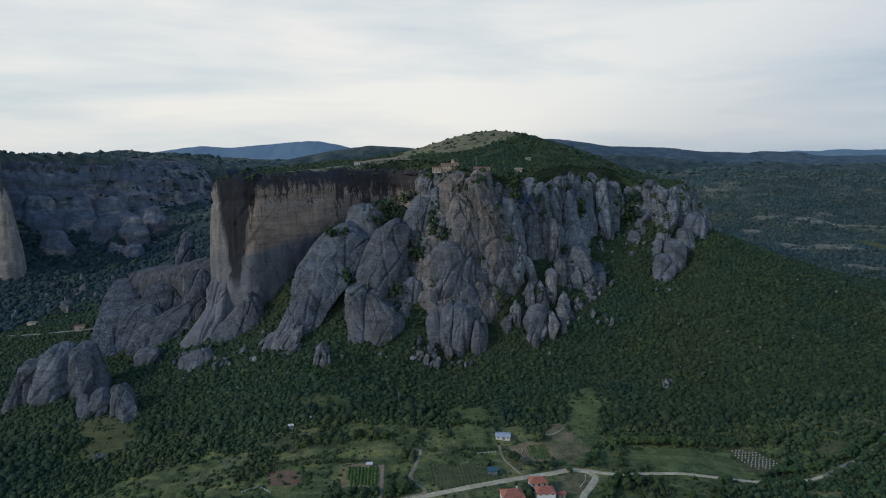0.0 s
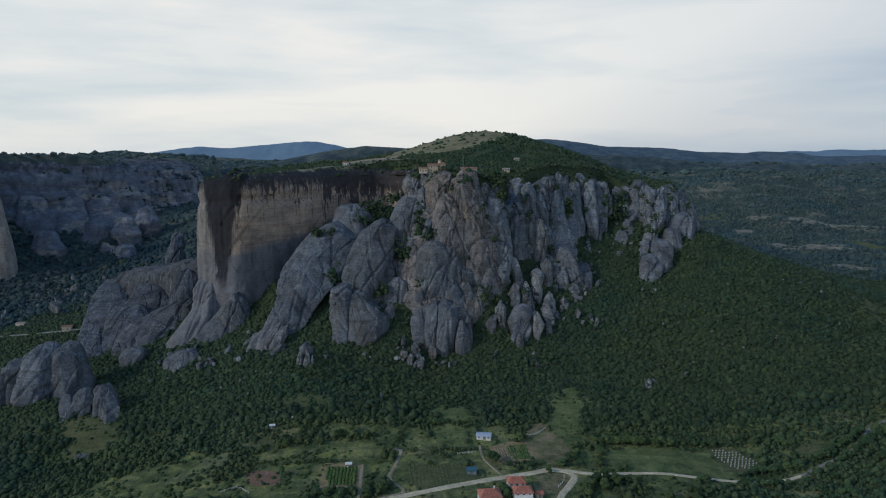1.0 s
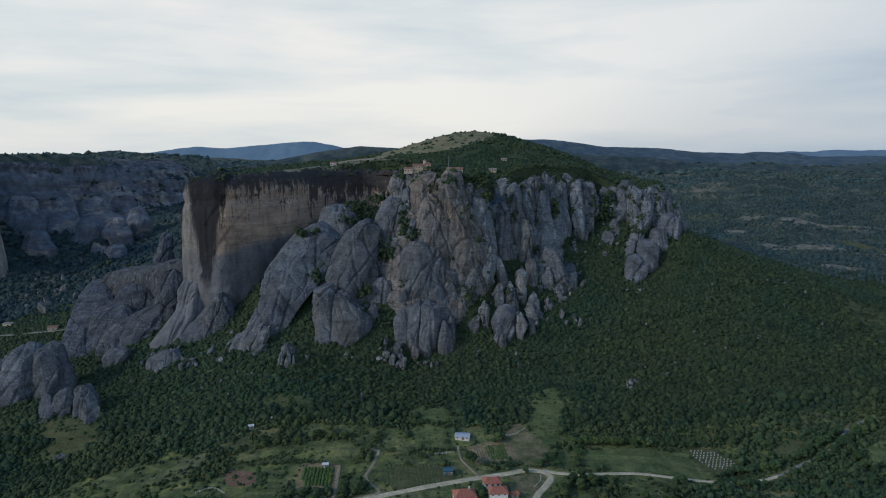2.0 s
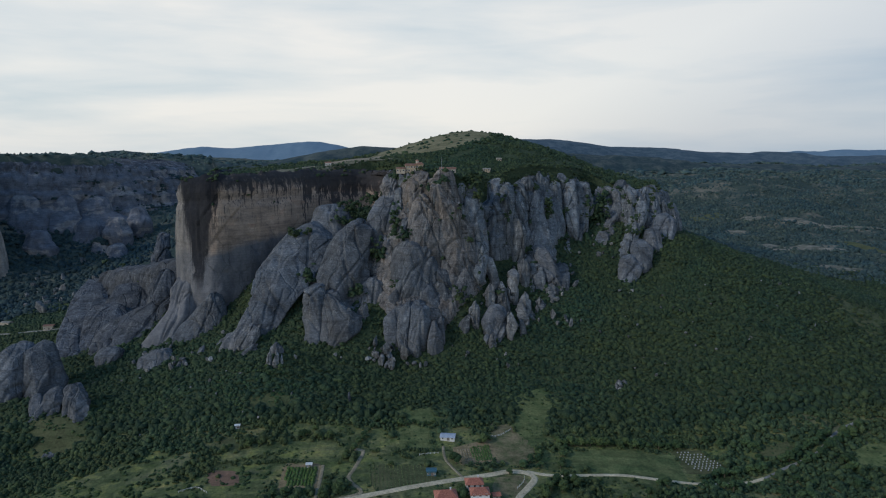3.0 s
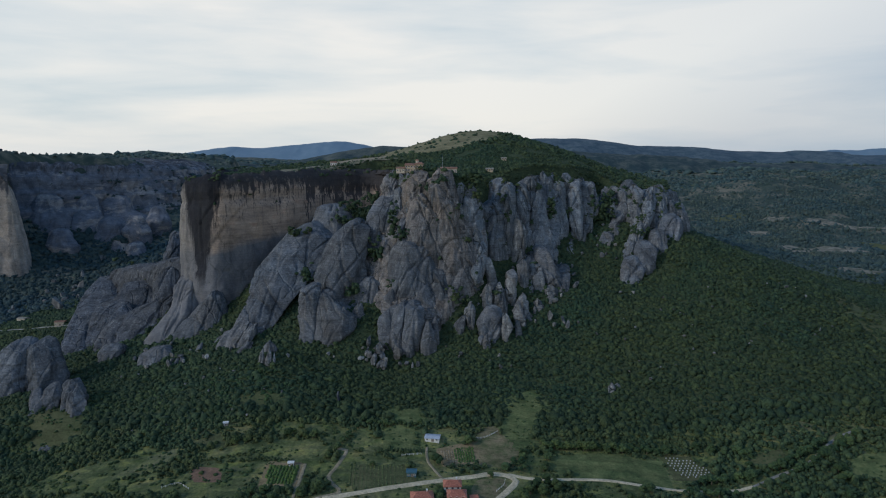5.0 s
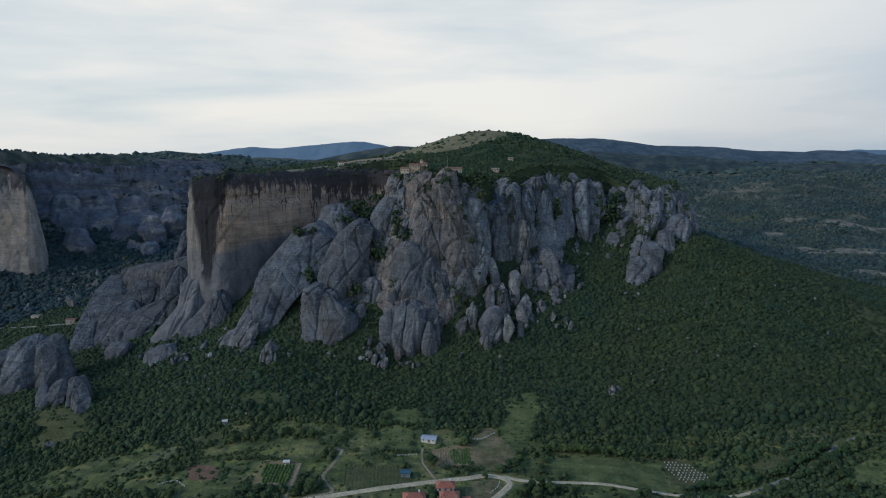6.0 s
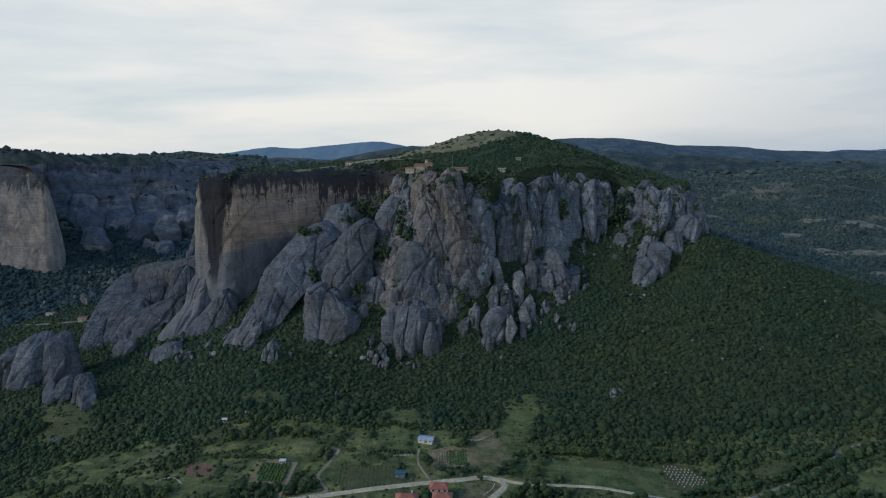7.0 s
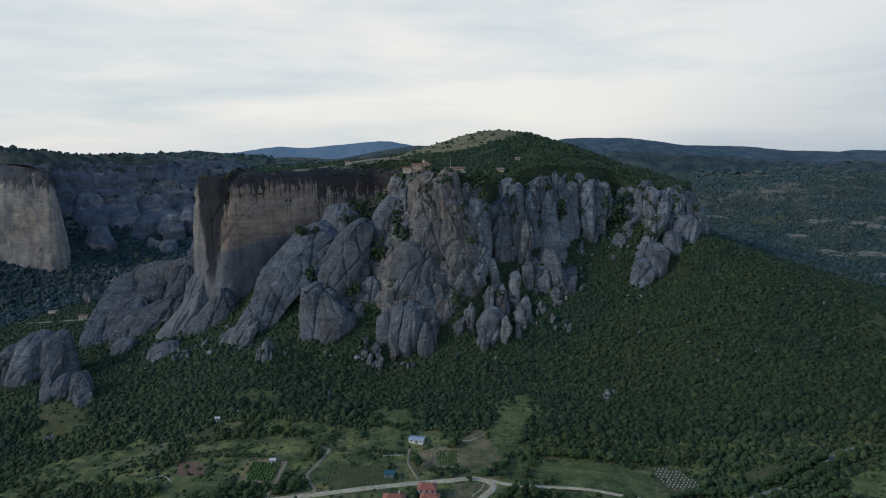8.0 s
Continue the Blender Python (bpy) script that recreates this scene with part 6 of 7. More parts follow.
GULLIES = ((57, 566, 150, 10, 8), (62, 560, 120, 5, 30), (66, 556, 92, 6, 16), (88, 575, 85, 10, 12), (-8, 540, 112, 4, 20), (-22, 530, 92, 6, 10), (0, 527, 106, 8, 5),
           (-45, 540, 76, 5, 14), (-40, 505, 62, 8, 6), (-80, 520, 70, 5, 10), (-52, 590, 122, 12, 9), (-34, 600, 130, 9, 7), (-60, 575, 112, 9, 5), (-95, 552, 104, 10, 4), (132, 612, 118, 4, 18), (150, 628, 106, 5, 14), (183, 640, 112, 12, 14),
           (192, 652, 126, 8, 8), (-4, 512, 66, 6, 5), (46, 505, 55, 8, 10))


def build_gully_bushes():
    """Thickets that fill the clefts between the rocks: middles, half width, half height."""
    rng = np.random.default_rng(37)
    pts = []
    for x, y, z, w, h in GULLIES:
        n = int(4 + w * h * 0.7)
        pts.append(np.column_stack([rng.normal(x, w * 0.55, n), rng.normal(y, 2.0, n), rng.normal(z, h * 0.5, n)]))
    v = np.vstack(pts)
    scatter("gully_bushes", v[:, 0], v[:, 1], rng.uniform(0.9, 2.1, len(v)), rng.uniform(0.8, 1.2, len(v)), SMALL_BLOBS, FOREST,
            "dark thickets filling clefts between the rocks", "bush", 39, 0.2, v[:, 2])


def build_far_ledge_bushes():
    """Scrub on the terraces of the dark cliffs beyond the gorge."""
    rng = np.random.default_rng(24)
    v = np.vstack(LEDGES)
    v = v[(v[:, 1] > 990) & (v[:, 0] > -760) & (v[:, 2] > 20) & (v[:, 2] < 165)]
    v = v[rng.permutation(len(v))[:2600]]
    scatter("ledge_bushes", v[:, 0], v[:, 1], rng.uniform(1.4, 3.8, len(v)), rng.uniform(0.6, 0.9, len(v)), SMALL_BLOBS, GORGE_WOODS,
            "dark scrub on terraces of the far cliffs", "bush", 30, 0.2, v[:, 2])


build_forest()
build_far_ledge_bushes()
build_scrub()
build_gully_bushes()
build_ledge_bushes()
build_far_woods()
build_hill_scrub()


# ---- skyline ----
def ridge(name, y, crest, foot, material, label, depth=500, seed=0):
    """A long mountain ridge: crest is a row of (x, z)."""
    cx = np.array([q[0] for q in crest], float)
    cz = np.array([q[1] for q in crest], float)
    x = np.linspace(cx[0], cx[-1], 440)
    z = np.interp(x, cx, cz)
    k = np.ones(9) / 9
    z = np.convolve(np.pad(z, 4, mode="edge"), k, "valid") + 6.0 * flat_noise(x, x * 0, 160, seed) + 2.4 * flat_noise(x, x * 0, 40, seed + 1)
    rows = []
    for t in np.linspace(0, 1, 20):
        w = 1 - t
        zz = foot + (z - foot) * (1 - w ** 1.6) + (46 if y < 4000 else 16) * np.sin(math.pi * t) * flat_noise(x, np.full_like(x, t * 300), 190, seed + 2)
        zz += (14 if y < 4000 else 6) * np.sin(math.pi * t) * flat_noise(x, np.full_like(x, t * 520), 60, seed + 3)
        rows.append(np.stack([x, np.full_like(x, y - depth * w), zz], -1))
    rows.append(np.stack([x, np.full_like(x, y + 120), np.full_like(x, foot)], -1))
    v = np.concatenate(rows)
    ob = mesh_object(name, v, grid_faces(len(rows), len(x), False), material)
    return tagged(ob, label, "mountain", kind="structure")


def ridge_material(name, a, b):
    s = Shade(name, 1.0)
    base = s.mix(s.ramp(s.noise(0.016, 9, 0.8), (0.44, 0.0), (0.62, 1.0)), a, b)
    return s.done(base)


# no air is modelled, so distance haze is put into the ridge colours
HAZE_BLUE_RIDGE = ridge_material("haze_blue_mountain", (0.155, 0.235, 0.305), (0.180, 0.260, 0.330))
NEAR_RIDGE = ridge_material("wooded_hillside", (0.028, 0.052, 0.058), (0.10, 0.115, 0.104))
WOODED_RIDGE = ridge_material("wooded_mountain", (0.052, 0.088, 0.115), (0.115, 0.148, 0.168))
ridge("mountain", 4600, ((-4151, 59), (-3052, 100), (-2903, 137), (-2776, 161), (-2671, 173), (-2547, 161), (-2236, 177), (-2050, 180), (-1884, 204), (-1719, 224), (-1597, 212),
      (-1515, 208), (-1269, 232), (-984, 259), (-863, 255), (-661, 215), (-420, 140), (-178, 60)), 20, HAZE_BLUE_RIDGE, "hazy blue mountain range on the skyline", 500, 91)
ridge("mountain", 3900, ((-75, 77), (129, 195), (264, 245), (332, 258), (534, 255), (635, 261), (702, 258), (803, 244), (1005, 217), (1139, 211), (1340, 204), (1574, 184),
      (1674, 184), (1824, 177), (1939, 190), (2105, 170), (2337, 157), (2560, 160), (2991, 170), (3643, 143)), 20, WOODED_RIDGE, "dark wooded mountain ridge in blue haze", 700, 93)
ridge("mountain", 4600, ((1895, 60), (2280, 170), (2511, 193), (2667, 189), (2821, 205), (3007, 197), (3322, 208), (3708, 192), (4478, 138)), 20, HAZE_BLUE_RIDGE,
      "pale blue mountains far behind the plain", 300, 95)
ridge("wooded_hill", 2700, ((317, 106), (433, 181), (620, 169), (829, 153), (1015, 136), (1178, 125), (1407, 129), (1592, 115), (1791, 125), (2090, 129), (2430, 111)), 60, NEAR_RIDGE,
      "long wooded hill behind the plain", 420, 97)
ridge("wooded_hill", 2300, ((-1502, 116), (-1396, 136), (-1312, 150), (-1248, 162), (-1175, 176), (-1102, 180), (-1020, 172), (-939, 152), (-755, 136), (-633, 122)), 70, NEAR_RIDGE,
      "scrubby hill beyond the gorge with pale clearings", 320, 99)
ridge("wooded_hill", 1750, ((-595, 122), (-532, 134), (-438, 149), (-344, 170), (-251, 186), (-190, 193), (-128, 191), (-67, 187), (25, 167)), 80, NEAR_RIDGE,
      "dark wooded shoulder behind the grassy hill", 260, 101)


# ---- village and monastery ----
def at_ground(x, y):
    return float(ground(np.array([float(x)]), np.array([float(y)]))[0])


def thing(name, x, y, turn, label, category, group="", sink=0.0, z=None):
    ob = new(name)
    ob.empty_display_size = 0.5
    ob.matrix_world = pose(x, y, (at_ground(x, y) if z is None else z) - sink, 0, 0, turn)
    return tagged(ob, label, category, group)


def pitched_roof(bm, w, d, z, rise, over=0.5, thick=0.22, hip=0.0):
    """A tiled roof with its ridge along x; hip: how far the ridge ends stand in."""
    a, b = w / 2 + over, d / 2 + over
    for dz in (0, thick):
        for x, y, h in ((-a, -b, 0), (a, -b, 0), (a, b, 0), (-a, b, 0), (-a + hip, 0, rise), (a - hip, 0, rise)):
            bm.verts.new((x, y, z + h + dz))
    v = list(bm.verts)
    n = len(v) - 12
    for q in ((6, 7, 11, 10), (8, 9, 10, 11), (7, 8, 11), (9, 6, 10), (0, 4, 5, 1), (2, 5, 4, 3), (1, 5, 2), (3, 4, 0), (0, 1, 7, 6), (1, 2, 8, 7), (2, 3, 9, 8), (3, 0, 6, 9)):
        bm.faces.new([v[n + k] for k in q])
    return bm


def tile_rows(bm, w, d, z, rise, over=0.5, hip=0.0):
    """Raised courses of tiles running down both slopes."""
    a, b = w / 2 + over, d / 2 + over
    slope = math.atan2(rise, b)
    for side in (-1, 1):
        k = -a + 0.3
        while k < a - 0.2:
            reach = 1.0 if hip == 0 else min(1.0, (a - abs(k)) / hip)
            length = math.hypot(rise, b) * reach
            m = pose(k, side * (b - b * reach / 2), z + 0.3 + rise * reach / 2, -side * math.degrees(slope), 0, 0)
            bmesh.ops.create_cube(bm, size=1, matrix=m @ Matrix.Diagonal((0.22, length, 0.12, 1)))
            k += 0.55
    return bm


def walls(bm, w, d, h, foot=1.2):
    return box(bm, -w / 2, -d / 2, -foot, w / 2, d / 2, h)


def gable_walls(bm, w, d, h, rise):
    for s in (-1, 1):
        x0, x1 = s * w / 2 - 0.3 * s, s * w / 2
        v = [bm.verts.new(q) for q in ((x0, -d / 2, h), (x0, d / 2, h), (x0, 0, h + rise), (x1, -d / 2, h), (x1, d / 2, h), (x1, 0, h + rise))]
        for q in ((0, 1, 2), (3, 5, 4), (0, 2, 5, 3), (1, 4, 5, 2), (0, 3, 4, 1)):
            bm.faces.new([v[k] for k in q])
    return bm


def window(parent, x, y, z, w, h, face):
    """A window set proud of a wall; face: 'y' for the south wall, 'x' for a side wall (its sign tells which)."""
    turn = 0 if face == "y" else (90 if face == "x" else -90)
    m = pose(x, y, z, 0, 0, turn)
    bm = bmesh.new()
    box(bm, -w / 2 - 0.12, -0.06, -0.12, w / 2 + 0.12, 0.08, 0)
    box(bm, -w / 2 - 0.12, -0.06, h, w / 2 + 0.12, 0.08, h + 0.12)
    box(bm, -w / 2 - 0.12, -0.06, 0, -w / 2, 0.08, h)
    box(bm, w / 2, -0.06, 0, w / 2 + 0.12, 0.08, h)
    box(bm, -0.03, -0.05, 0, 0.03, 0.05, h)
    bm.transform(m)
    frame_part = part("window", bm, WHITE, parent, "white window frame")
    bm = bmesh.new()
    box(bm, -w / 2, -0.02, 0, w / 2, 0.05, h)
    bm.transform(m)
    part("pane", bm, GLASS_DARK, frame_part, "dark window pane")


def door(parent, x, y, z, w=1.0, h=2.1):
    bm = bmesh.new()
    box(bm, x - w / 2, y - 0.06, z, x + w / 2, y + 0.06, z + h)
    part("door", bm, WOOD, parent, "brown wooden door")


def house(name, x, y, turn, w, d, h, rise, wall_mat, roof_mat, label, category="house", hip=0.0, chimney=True, floors=2, group="", z=None, openings=3):
    ob = thing(name, x, y, turn, label, category, group, 0.0, z)
    bm = walls(bmesh.new(), w, d, h)
    if hip == 0:
        gable_walls(bm, w, d, h, rise)
    part("wall", bm, wall_mat, ob)
    roof = part("roof", pitched_roof(bmesh.new(), w, d, h, rise, 0.5, 0.22, hip), roof_mat, ob)
    part("tile_course", tile_rows(bmesh.new(), w, d, h, rise, 0.5, hip), roof_mat, roof)
    if chimney:
        bm = box(bmesh.new(), w * 0.2, 0.6, h + rise * 0.4, w * 0.2 + 0.7, 1.3, h + rise + 0.9)
        box(bm, w * 0.2 - 0.1, 0.5, h + rise + 0.9, w * 0.2 + 0.8, 1.4, h + rise + 1.05)
        part("chimney", bm, wall_mat, roof)
    for f in range(floors):
        for k in range(openings):
            px = -w / 2 + w * (k + 0.5) / openings
            if f == 0 and k == openings // 2:
                door(ob, px, -d / 2, 0)
            else:
                window(ob, px, -d / 2, 0.9 + f * 2.9, 1.1, 1.25, "y")
        for py in (-d / 4, d / 4):
            window(ob, -w / 2, py, 0.9 + f * 2.9, 1.0, 1.25, "-x")
            window(ob, w / 2, py, 0.9 + f * 2.9, 1.0, 1.25, "x")
    return ob


house("farmhouse", 35.6, 306.5, 8, 11.0, 8.5, 5.0, 2.2, WHITE, ROOF_TILE, "white farmhouse with a hipped orange tile roof", hip=3.4)
house("villa", 50.6, 319.0, 4, 9.0, 6.5, 5.2, 1.9, WHITE, ROOF_TILE, "white two-storey villa with an orange tile roof", hip=2.4)
low = house("villa", 53.2, 311.0, 4, 9.5, 7.0, 4.6, 1.9, WHITE, ROOF_TILE, "white villa wing with orange roof and terrace", hip=2.6, chimney=False)
bm = box(bmesh.new(), -4.2, -6.6, -0.8, 5.2, -3.6, 2.2)
part("terrace", bm, WHITE, low, "white roof terrace")
bm = bmesh.new()
for k in range(8):
    box(bm, -4.2 + k * 1.3, -6.6, 2.2, -4.05 + k * 1.3, -6.45, 3.2)
box(bm, -4.2, -6.62, 3.15, 5.2, -6.42, 3.3)
part("railing", bm, WHITE, low, "white terrace railing")
house("garden_shed", 62.0, 312.5, 10, 3.6, 3.0, 2.3, 0.8, PLASTER, ROOF_TILE, "small shed with an orange tile roof", "shed", 0.0, False, 1, "", None, 1)


def metal_shed(x, y, turn, w, d, h, roof_mat, wall_mat, label):
    ob = thing("shed", x, y, turn, label, "shed")
    part("wall", walls(bmesh.new(), w, d, h), wall_mat, ob)
    roof = part("roof", pitched_roof(bmesh.new(), w, d, h, 0.7, 0.4, 0.1), roof_mat, ob)
    bm = bmesh.new()
    k = -w / 2
    while k < w / 2:
        for s in (-1, 1):
            m = pose(k, s * (d / 4 + 0.2), h + 0.5, -s * math.degrees(math.atan2(0.7, d / 2 + 0.4)), 0, 0)
            bmesh.ops.create_cube(bm, size=1, matrix=m @ Matrix.Diagonal((0.1, d / 2 + 0.4, 0.12, 1)))
        k += 0.8
    part("sheet_rib", bm, roof_mat, roof)
    door(ob, 0.5, -d / 2, 0, 1.6, 2.0)
    window(ob, -w / 3, -d / 2, 0.9, 0.9, 0.8, "y")
    window(ob, w / 3, -d / 2, 0.9, 0.9, 0.8, "y")
    return ob


metal_shed(36.6, 369.5, -6, 8.6, 6.0, 1.8, SHEET_METAL, WHITE, "long white shed with a bluish sheet-metal roof")
metal_shed(27.5, 333.0, 2, 5.2, 4.0, 2.7, BLUE_PAINT, BLUE_PAINT, "blue-green painted garden hut among crop rows")
metal_shed(-41.5, 338.5, 5, 3.0, 2.4, 2.0, WHITE, WHITE, "small white hut at the top of a vineyard")
metal_shed(-95.0, 379.0, 12, 2.8, 2.4, 1.6, WHITE, WHITE, "small white hut among bushes on the slope")
metal_shed(-349.0, 598.0, 12, 9.0, 6.0, 3.6, OLD_TILE, PLASTER, "distant cream house with a red roof in the gorge")
metal_shed(-440.0, 668.0, -8, 10.0, 7.0, 4.0, PALE_STONE, PLASTER, "distant cream house in the wooded gorge")


def rows_of_plants(name, outline, turn, gap, material, label, height, width, seed, bushy=0.5):
    """Crop rows cut to an outline, one joined mesh."""
    rng = np.random.default_rng(seed)
    o = np.array(outline, float)
    c = o.mean(0)
    ca, sa = math.cos(radians(turn)), math.sin(radians(turn))
    xs, ys = [], []
    for k in np.arange(-40, 40, gap):
        s = np.arange(-40, 40, 0.55)
        x, y = c[0] + k * ca - s * sa, c[1] + k * sa + s * ca
        ok = inside(x, y, tuple(outline)) > 0.6
        ok &= rng.uniform(0, 1, len(x)) > 0.12
        xs.append(x[ok] + rng.normal(0, 0.12, ok.sum()))
        ys.append(y[ok])
    x, y = np.concatenate(xs), np.concatenate(ys)
    return scatter(name, x, y, width * rng.uniform(0.7, 1.25, len(x)), height / width * rng.uniform(0.7, 1.2, len(x)), SMALL_BLOBS[:4], material, label, "crop", seed, 0.0)


rows_of_plants("vineyard", ((-54, 339), (-37, 338), (-35, 320), (-52, 321)), 4, 1.9, VINE_LEAF, "bright green vine rows in a small vineyard", 0.8, 0.85, 61)
rows_of_plants("crop_rows", ((-8, 341), (24, 343), (29, 327), (2, 317), (-8, 322)), 8, 2.2, CROP_LEAF, "green crop rows in a kitchen garden", 0.24, 0.45, 62)
rows_of_plants("crop_rows", ((48, 361), (61, 365), (65, 348), (52, 347)), 8, 1.5, VINE_LEAF, "low green crop rows on ploughed soil", 0.5, 0.6, 63)
rows_of_plants("crop_rows", ((41, 358), (49, 361), (53, 347), (46, 346)), 8, 1.5, TRACK, "dry brownish crop rows on ploughed soil", 0.35, 0.5, 64)


def beehive(x, y):
    ob = thing("beehive", x, y, 10, "white box beehive standing in short grass", "beehive", "rows of beehives")
    bm = box(bmesh.new(), -0.45, -0.4, 0.25, 0.45, 0.4, 1.0)
    bmesh.ops.bevel(bm, geom=bm.edges[:], offset=0.03, segments=1, affect="EDGES")
    part("hive_body", bm, HIVE, ob)
    part("lid", box(bmesh.new(), -0.52, -0.47, 1.0, 0.52, 0.47, 1.12), HIVE, ob)
    part("stand", box(bmesh.new(), -0.4, -0.35, -0.2, 0.4, 0.35, 0.25), WOOD, ob)
    return ob


first = beehive(180, 355)
first.scale = (0.62, 0.62, 0.62)
for row in range(9):
    for col in range(9):
        x = 172.5 + col * 2.1 + row * 0.9 + random.uniform(-0.25, 0.25)
        y = 364 - row * 2.3 + random.uniform(-0.2, 0.2)
        if inside(np.array([x]), np.array([y]), ((173, 366), (188, 363), (196, 351), (188, 342), (176, 344)))[0] > 0.3 and random.random() > 0.08:
            copy_thing(first, pose(x, y, at_ground(x, y) + 0.3, 0, 0, random.uniform(0, 20)))


def fence(points, label, gap=2.0, high=1.2):
    c = spline(points, gap)
    ob = thing("fence", c[0][0], c[0][1], 0, label, "fence")
    o = ob.matrix_world.translation.copy()
    for k, (x, y) in enumerate(c):
        z = at_ground(x, y)
        part("post", box(bmesh.new(), x - o.x - 0.09, y - o.y - 0.09, z - o.z - 0.3, x - o.x + 0.09, y - o.y + 0.09, z - o.z + high), WHITE, ob)
    for h in (0.5, 1.0):
        bm = bmesh.new()
        for a, b in zip(c[:-1], c[1:]):
            p, q = Vector((a[0], a[1], at_ground(*a) + h)) - o, Vector((b[0], b[1], at_ground(*b) + h)) - o
            m = Matrix.Translation((p + q) / 2) @ (q - p).to_track_quat("X", "Z").to_matrix().to_4x4()
            bmesh.ops.create_cube(bm, size=1, matrix=m @ Matrix.Diagonal(((q - p).length, 0.06, 0.1, 1)))
        part("rail", bm, WHITE, ob)
    return ob


fence([(20, 351), (31, 353.5)], "low white fence along a hedge")
fence([(62, 373), (68, 374), (76, 381)], "pale fence at the edge of the fallow field")
fence([(-108, 320), (-100, 323), (-92, 318)], "pale fence round a garden plot")
fence([(74, 322), (78, 328), (79, 333)], "pale garden fence beside the road")

# monastery on the rim of the cliff
MZ = 157.0
house("monastery_wing", -5.5, 575, -4, 7.5, 6, 3.2, 1.0, PLASTER, OLD_TILE, "low cream monastery wing with weathered tiles", "building", 0.0, False, 1, "monastery", MZ - 1.2, 3)
house("monastery_hall", 3.2, 577, -3, 9.5, 7, 5.6, 1.5, STONE, OLD_TILE, "ochre stone monastery hall with tiled roof", "building", 0.0, False, 2, "monastery", MZ - 1, 4)
church = house("church", 11.0, 577, -3, 6.4, 6.5, 6.6, 1.6, STONE, OLD_TILE, "ochre stone church with a small domed tower", "church", 2.0, False, 2, "monastery", MZ - 1, 2)
bm = bmesh.new()
bmesh.ops.create_cone(bm, cap_ends=True, segments=10, radius1=1.5, radius2=1.5, depth=2.6, matrix=Matrix.Translation((-2, 0, 8.6)))
part("tower", bm, PLASTER, church, "cream drum under the dome")
bm = bmesh.new()
bmesh.ops.create_uvsphere(bm, u_segments=12, v_segments=6, radius=1.6, matrix=Matrix.Translation((-2, 0, 9.9)) @ Matrix.Diagonal((1, 1, 0.65, 1)))
part("dome", bm, OLD_TILE, church, "tiled dome")
house("long_building", 36, 600, 2, 15, 6, 3.6, 1.3, PLASTER, OLD_TILE, "long low cream building on the plateau", "building", 0.0, False, 1, "monastery", 154.5, 6)
house("long_building", 22, 604, 2, 8, 5, 3.0, 1.0, PLASTER, OLD_TILE, "small cream outbuilding on the plateau", "building", 0.0, False, 1, "monastery", 154.5, 3)
house("hut", 74.5, 636, -8, 7.0, 5, 2.2, 0.9, STONE, PALE_STONE, "small cream house among trees on the plateau", "building", 0.0, False, 1, "monastery", None, 3)
house("hut", 90.0, 683, 0, 5, 3.6, 2.0, 0.7, STONE, PALE_STONE, "cream cottage above the wooded hillside", "building", 0.0, False, 1, "", None, 3)
house("hut", -92.0, 690, 6, 6, 5, 3.2, 1.0, WHITE, OLD_TILE, "small white house on the grassy rim", "building", 0.0, False, 1, "", None, 3)
pole = thing("flagpole", 30.5, 594, 0, "tall thin grey flagpole on the cliff top", "flagpole")
bm = bmesh.new()
bmesh.ops.create_cone(bm, cap_ends=True, segments=8, radius1=0.13, radius2=0.06, depth=15, matrix=Matrix.Translation((0, 0, 7.2)))
part("mast", bm, SHEET_METAL, pole)
part("footing", box(bmesh.new(), -0.6, -0.6, -0.5, 0.6, 0.6, 0.4), STONE, pole)


def terrace_wall(points, high, label):
    c = spline(points, 4.0)
    d = np.gradient(c, axis=0)
    n = np.stack([-d[:, 1], d[:, 0]], 1) / np.linalg.norm(d, axis=1)[:, None] * 0.35
    z = ground(c[:, 0], c[:, 1])
    v = np.stack([np.column_stack([c - n, z - 1]), np.column_stack([c - n, z + high]), np.column_stack([c + n, z + high]), np.column_stack([c + n, z - 1])], 1)
    ob = mesh_object("terrace_wall", v.reshape(-1, 3), grid_faces(len(c), 4, True), PALE_STONE, False)
    return tagged(ob, label, "wall", kind="structure")


terrace_wall([(-96, 706), (-75, 708), (-55, 712), (-38, 715)], 2.6, "long pale stone terrace wall on the plateau")
terrace_wall([(-122, 668), (-112, 676), (-104, 680)], 1.6, "short pale terrace wall near the rim")


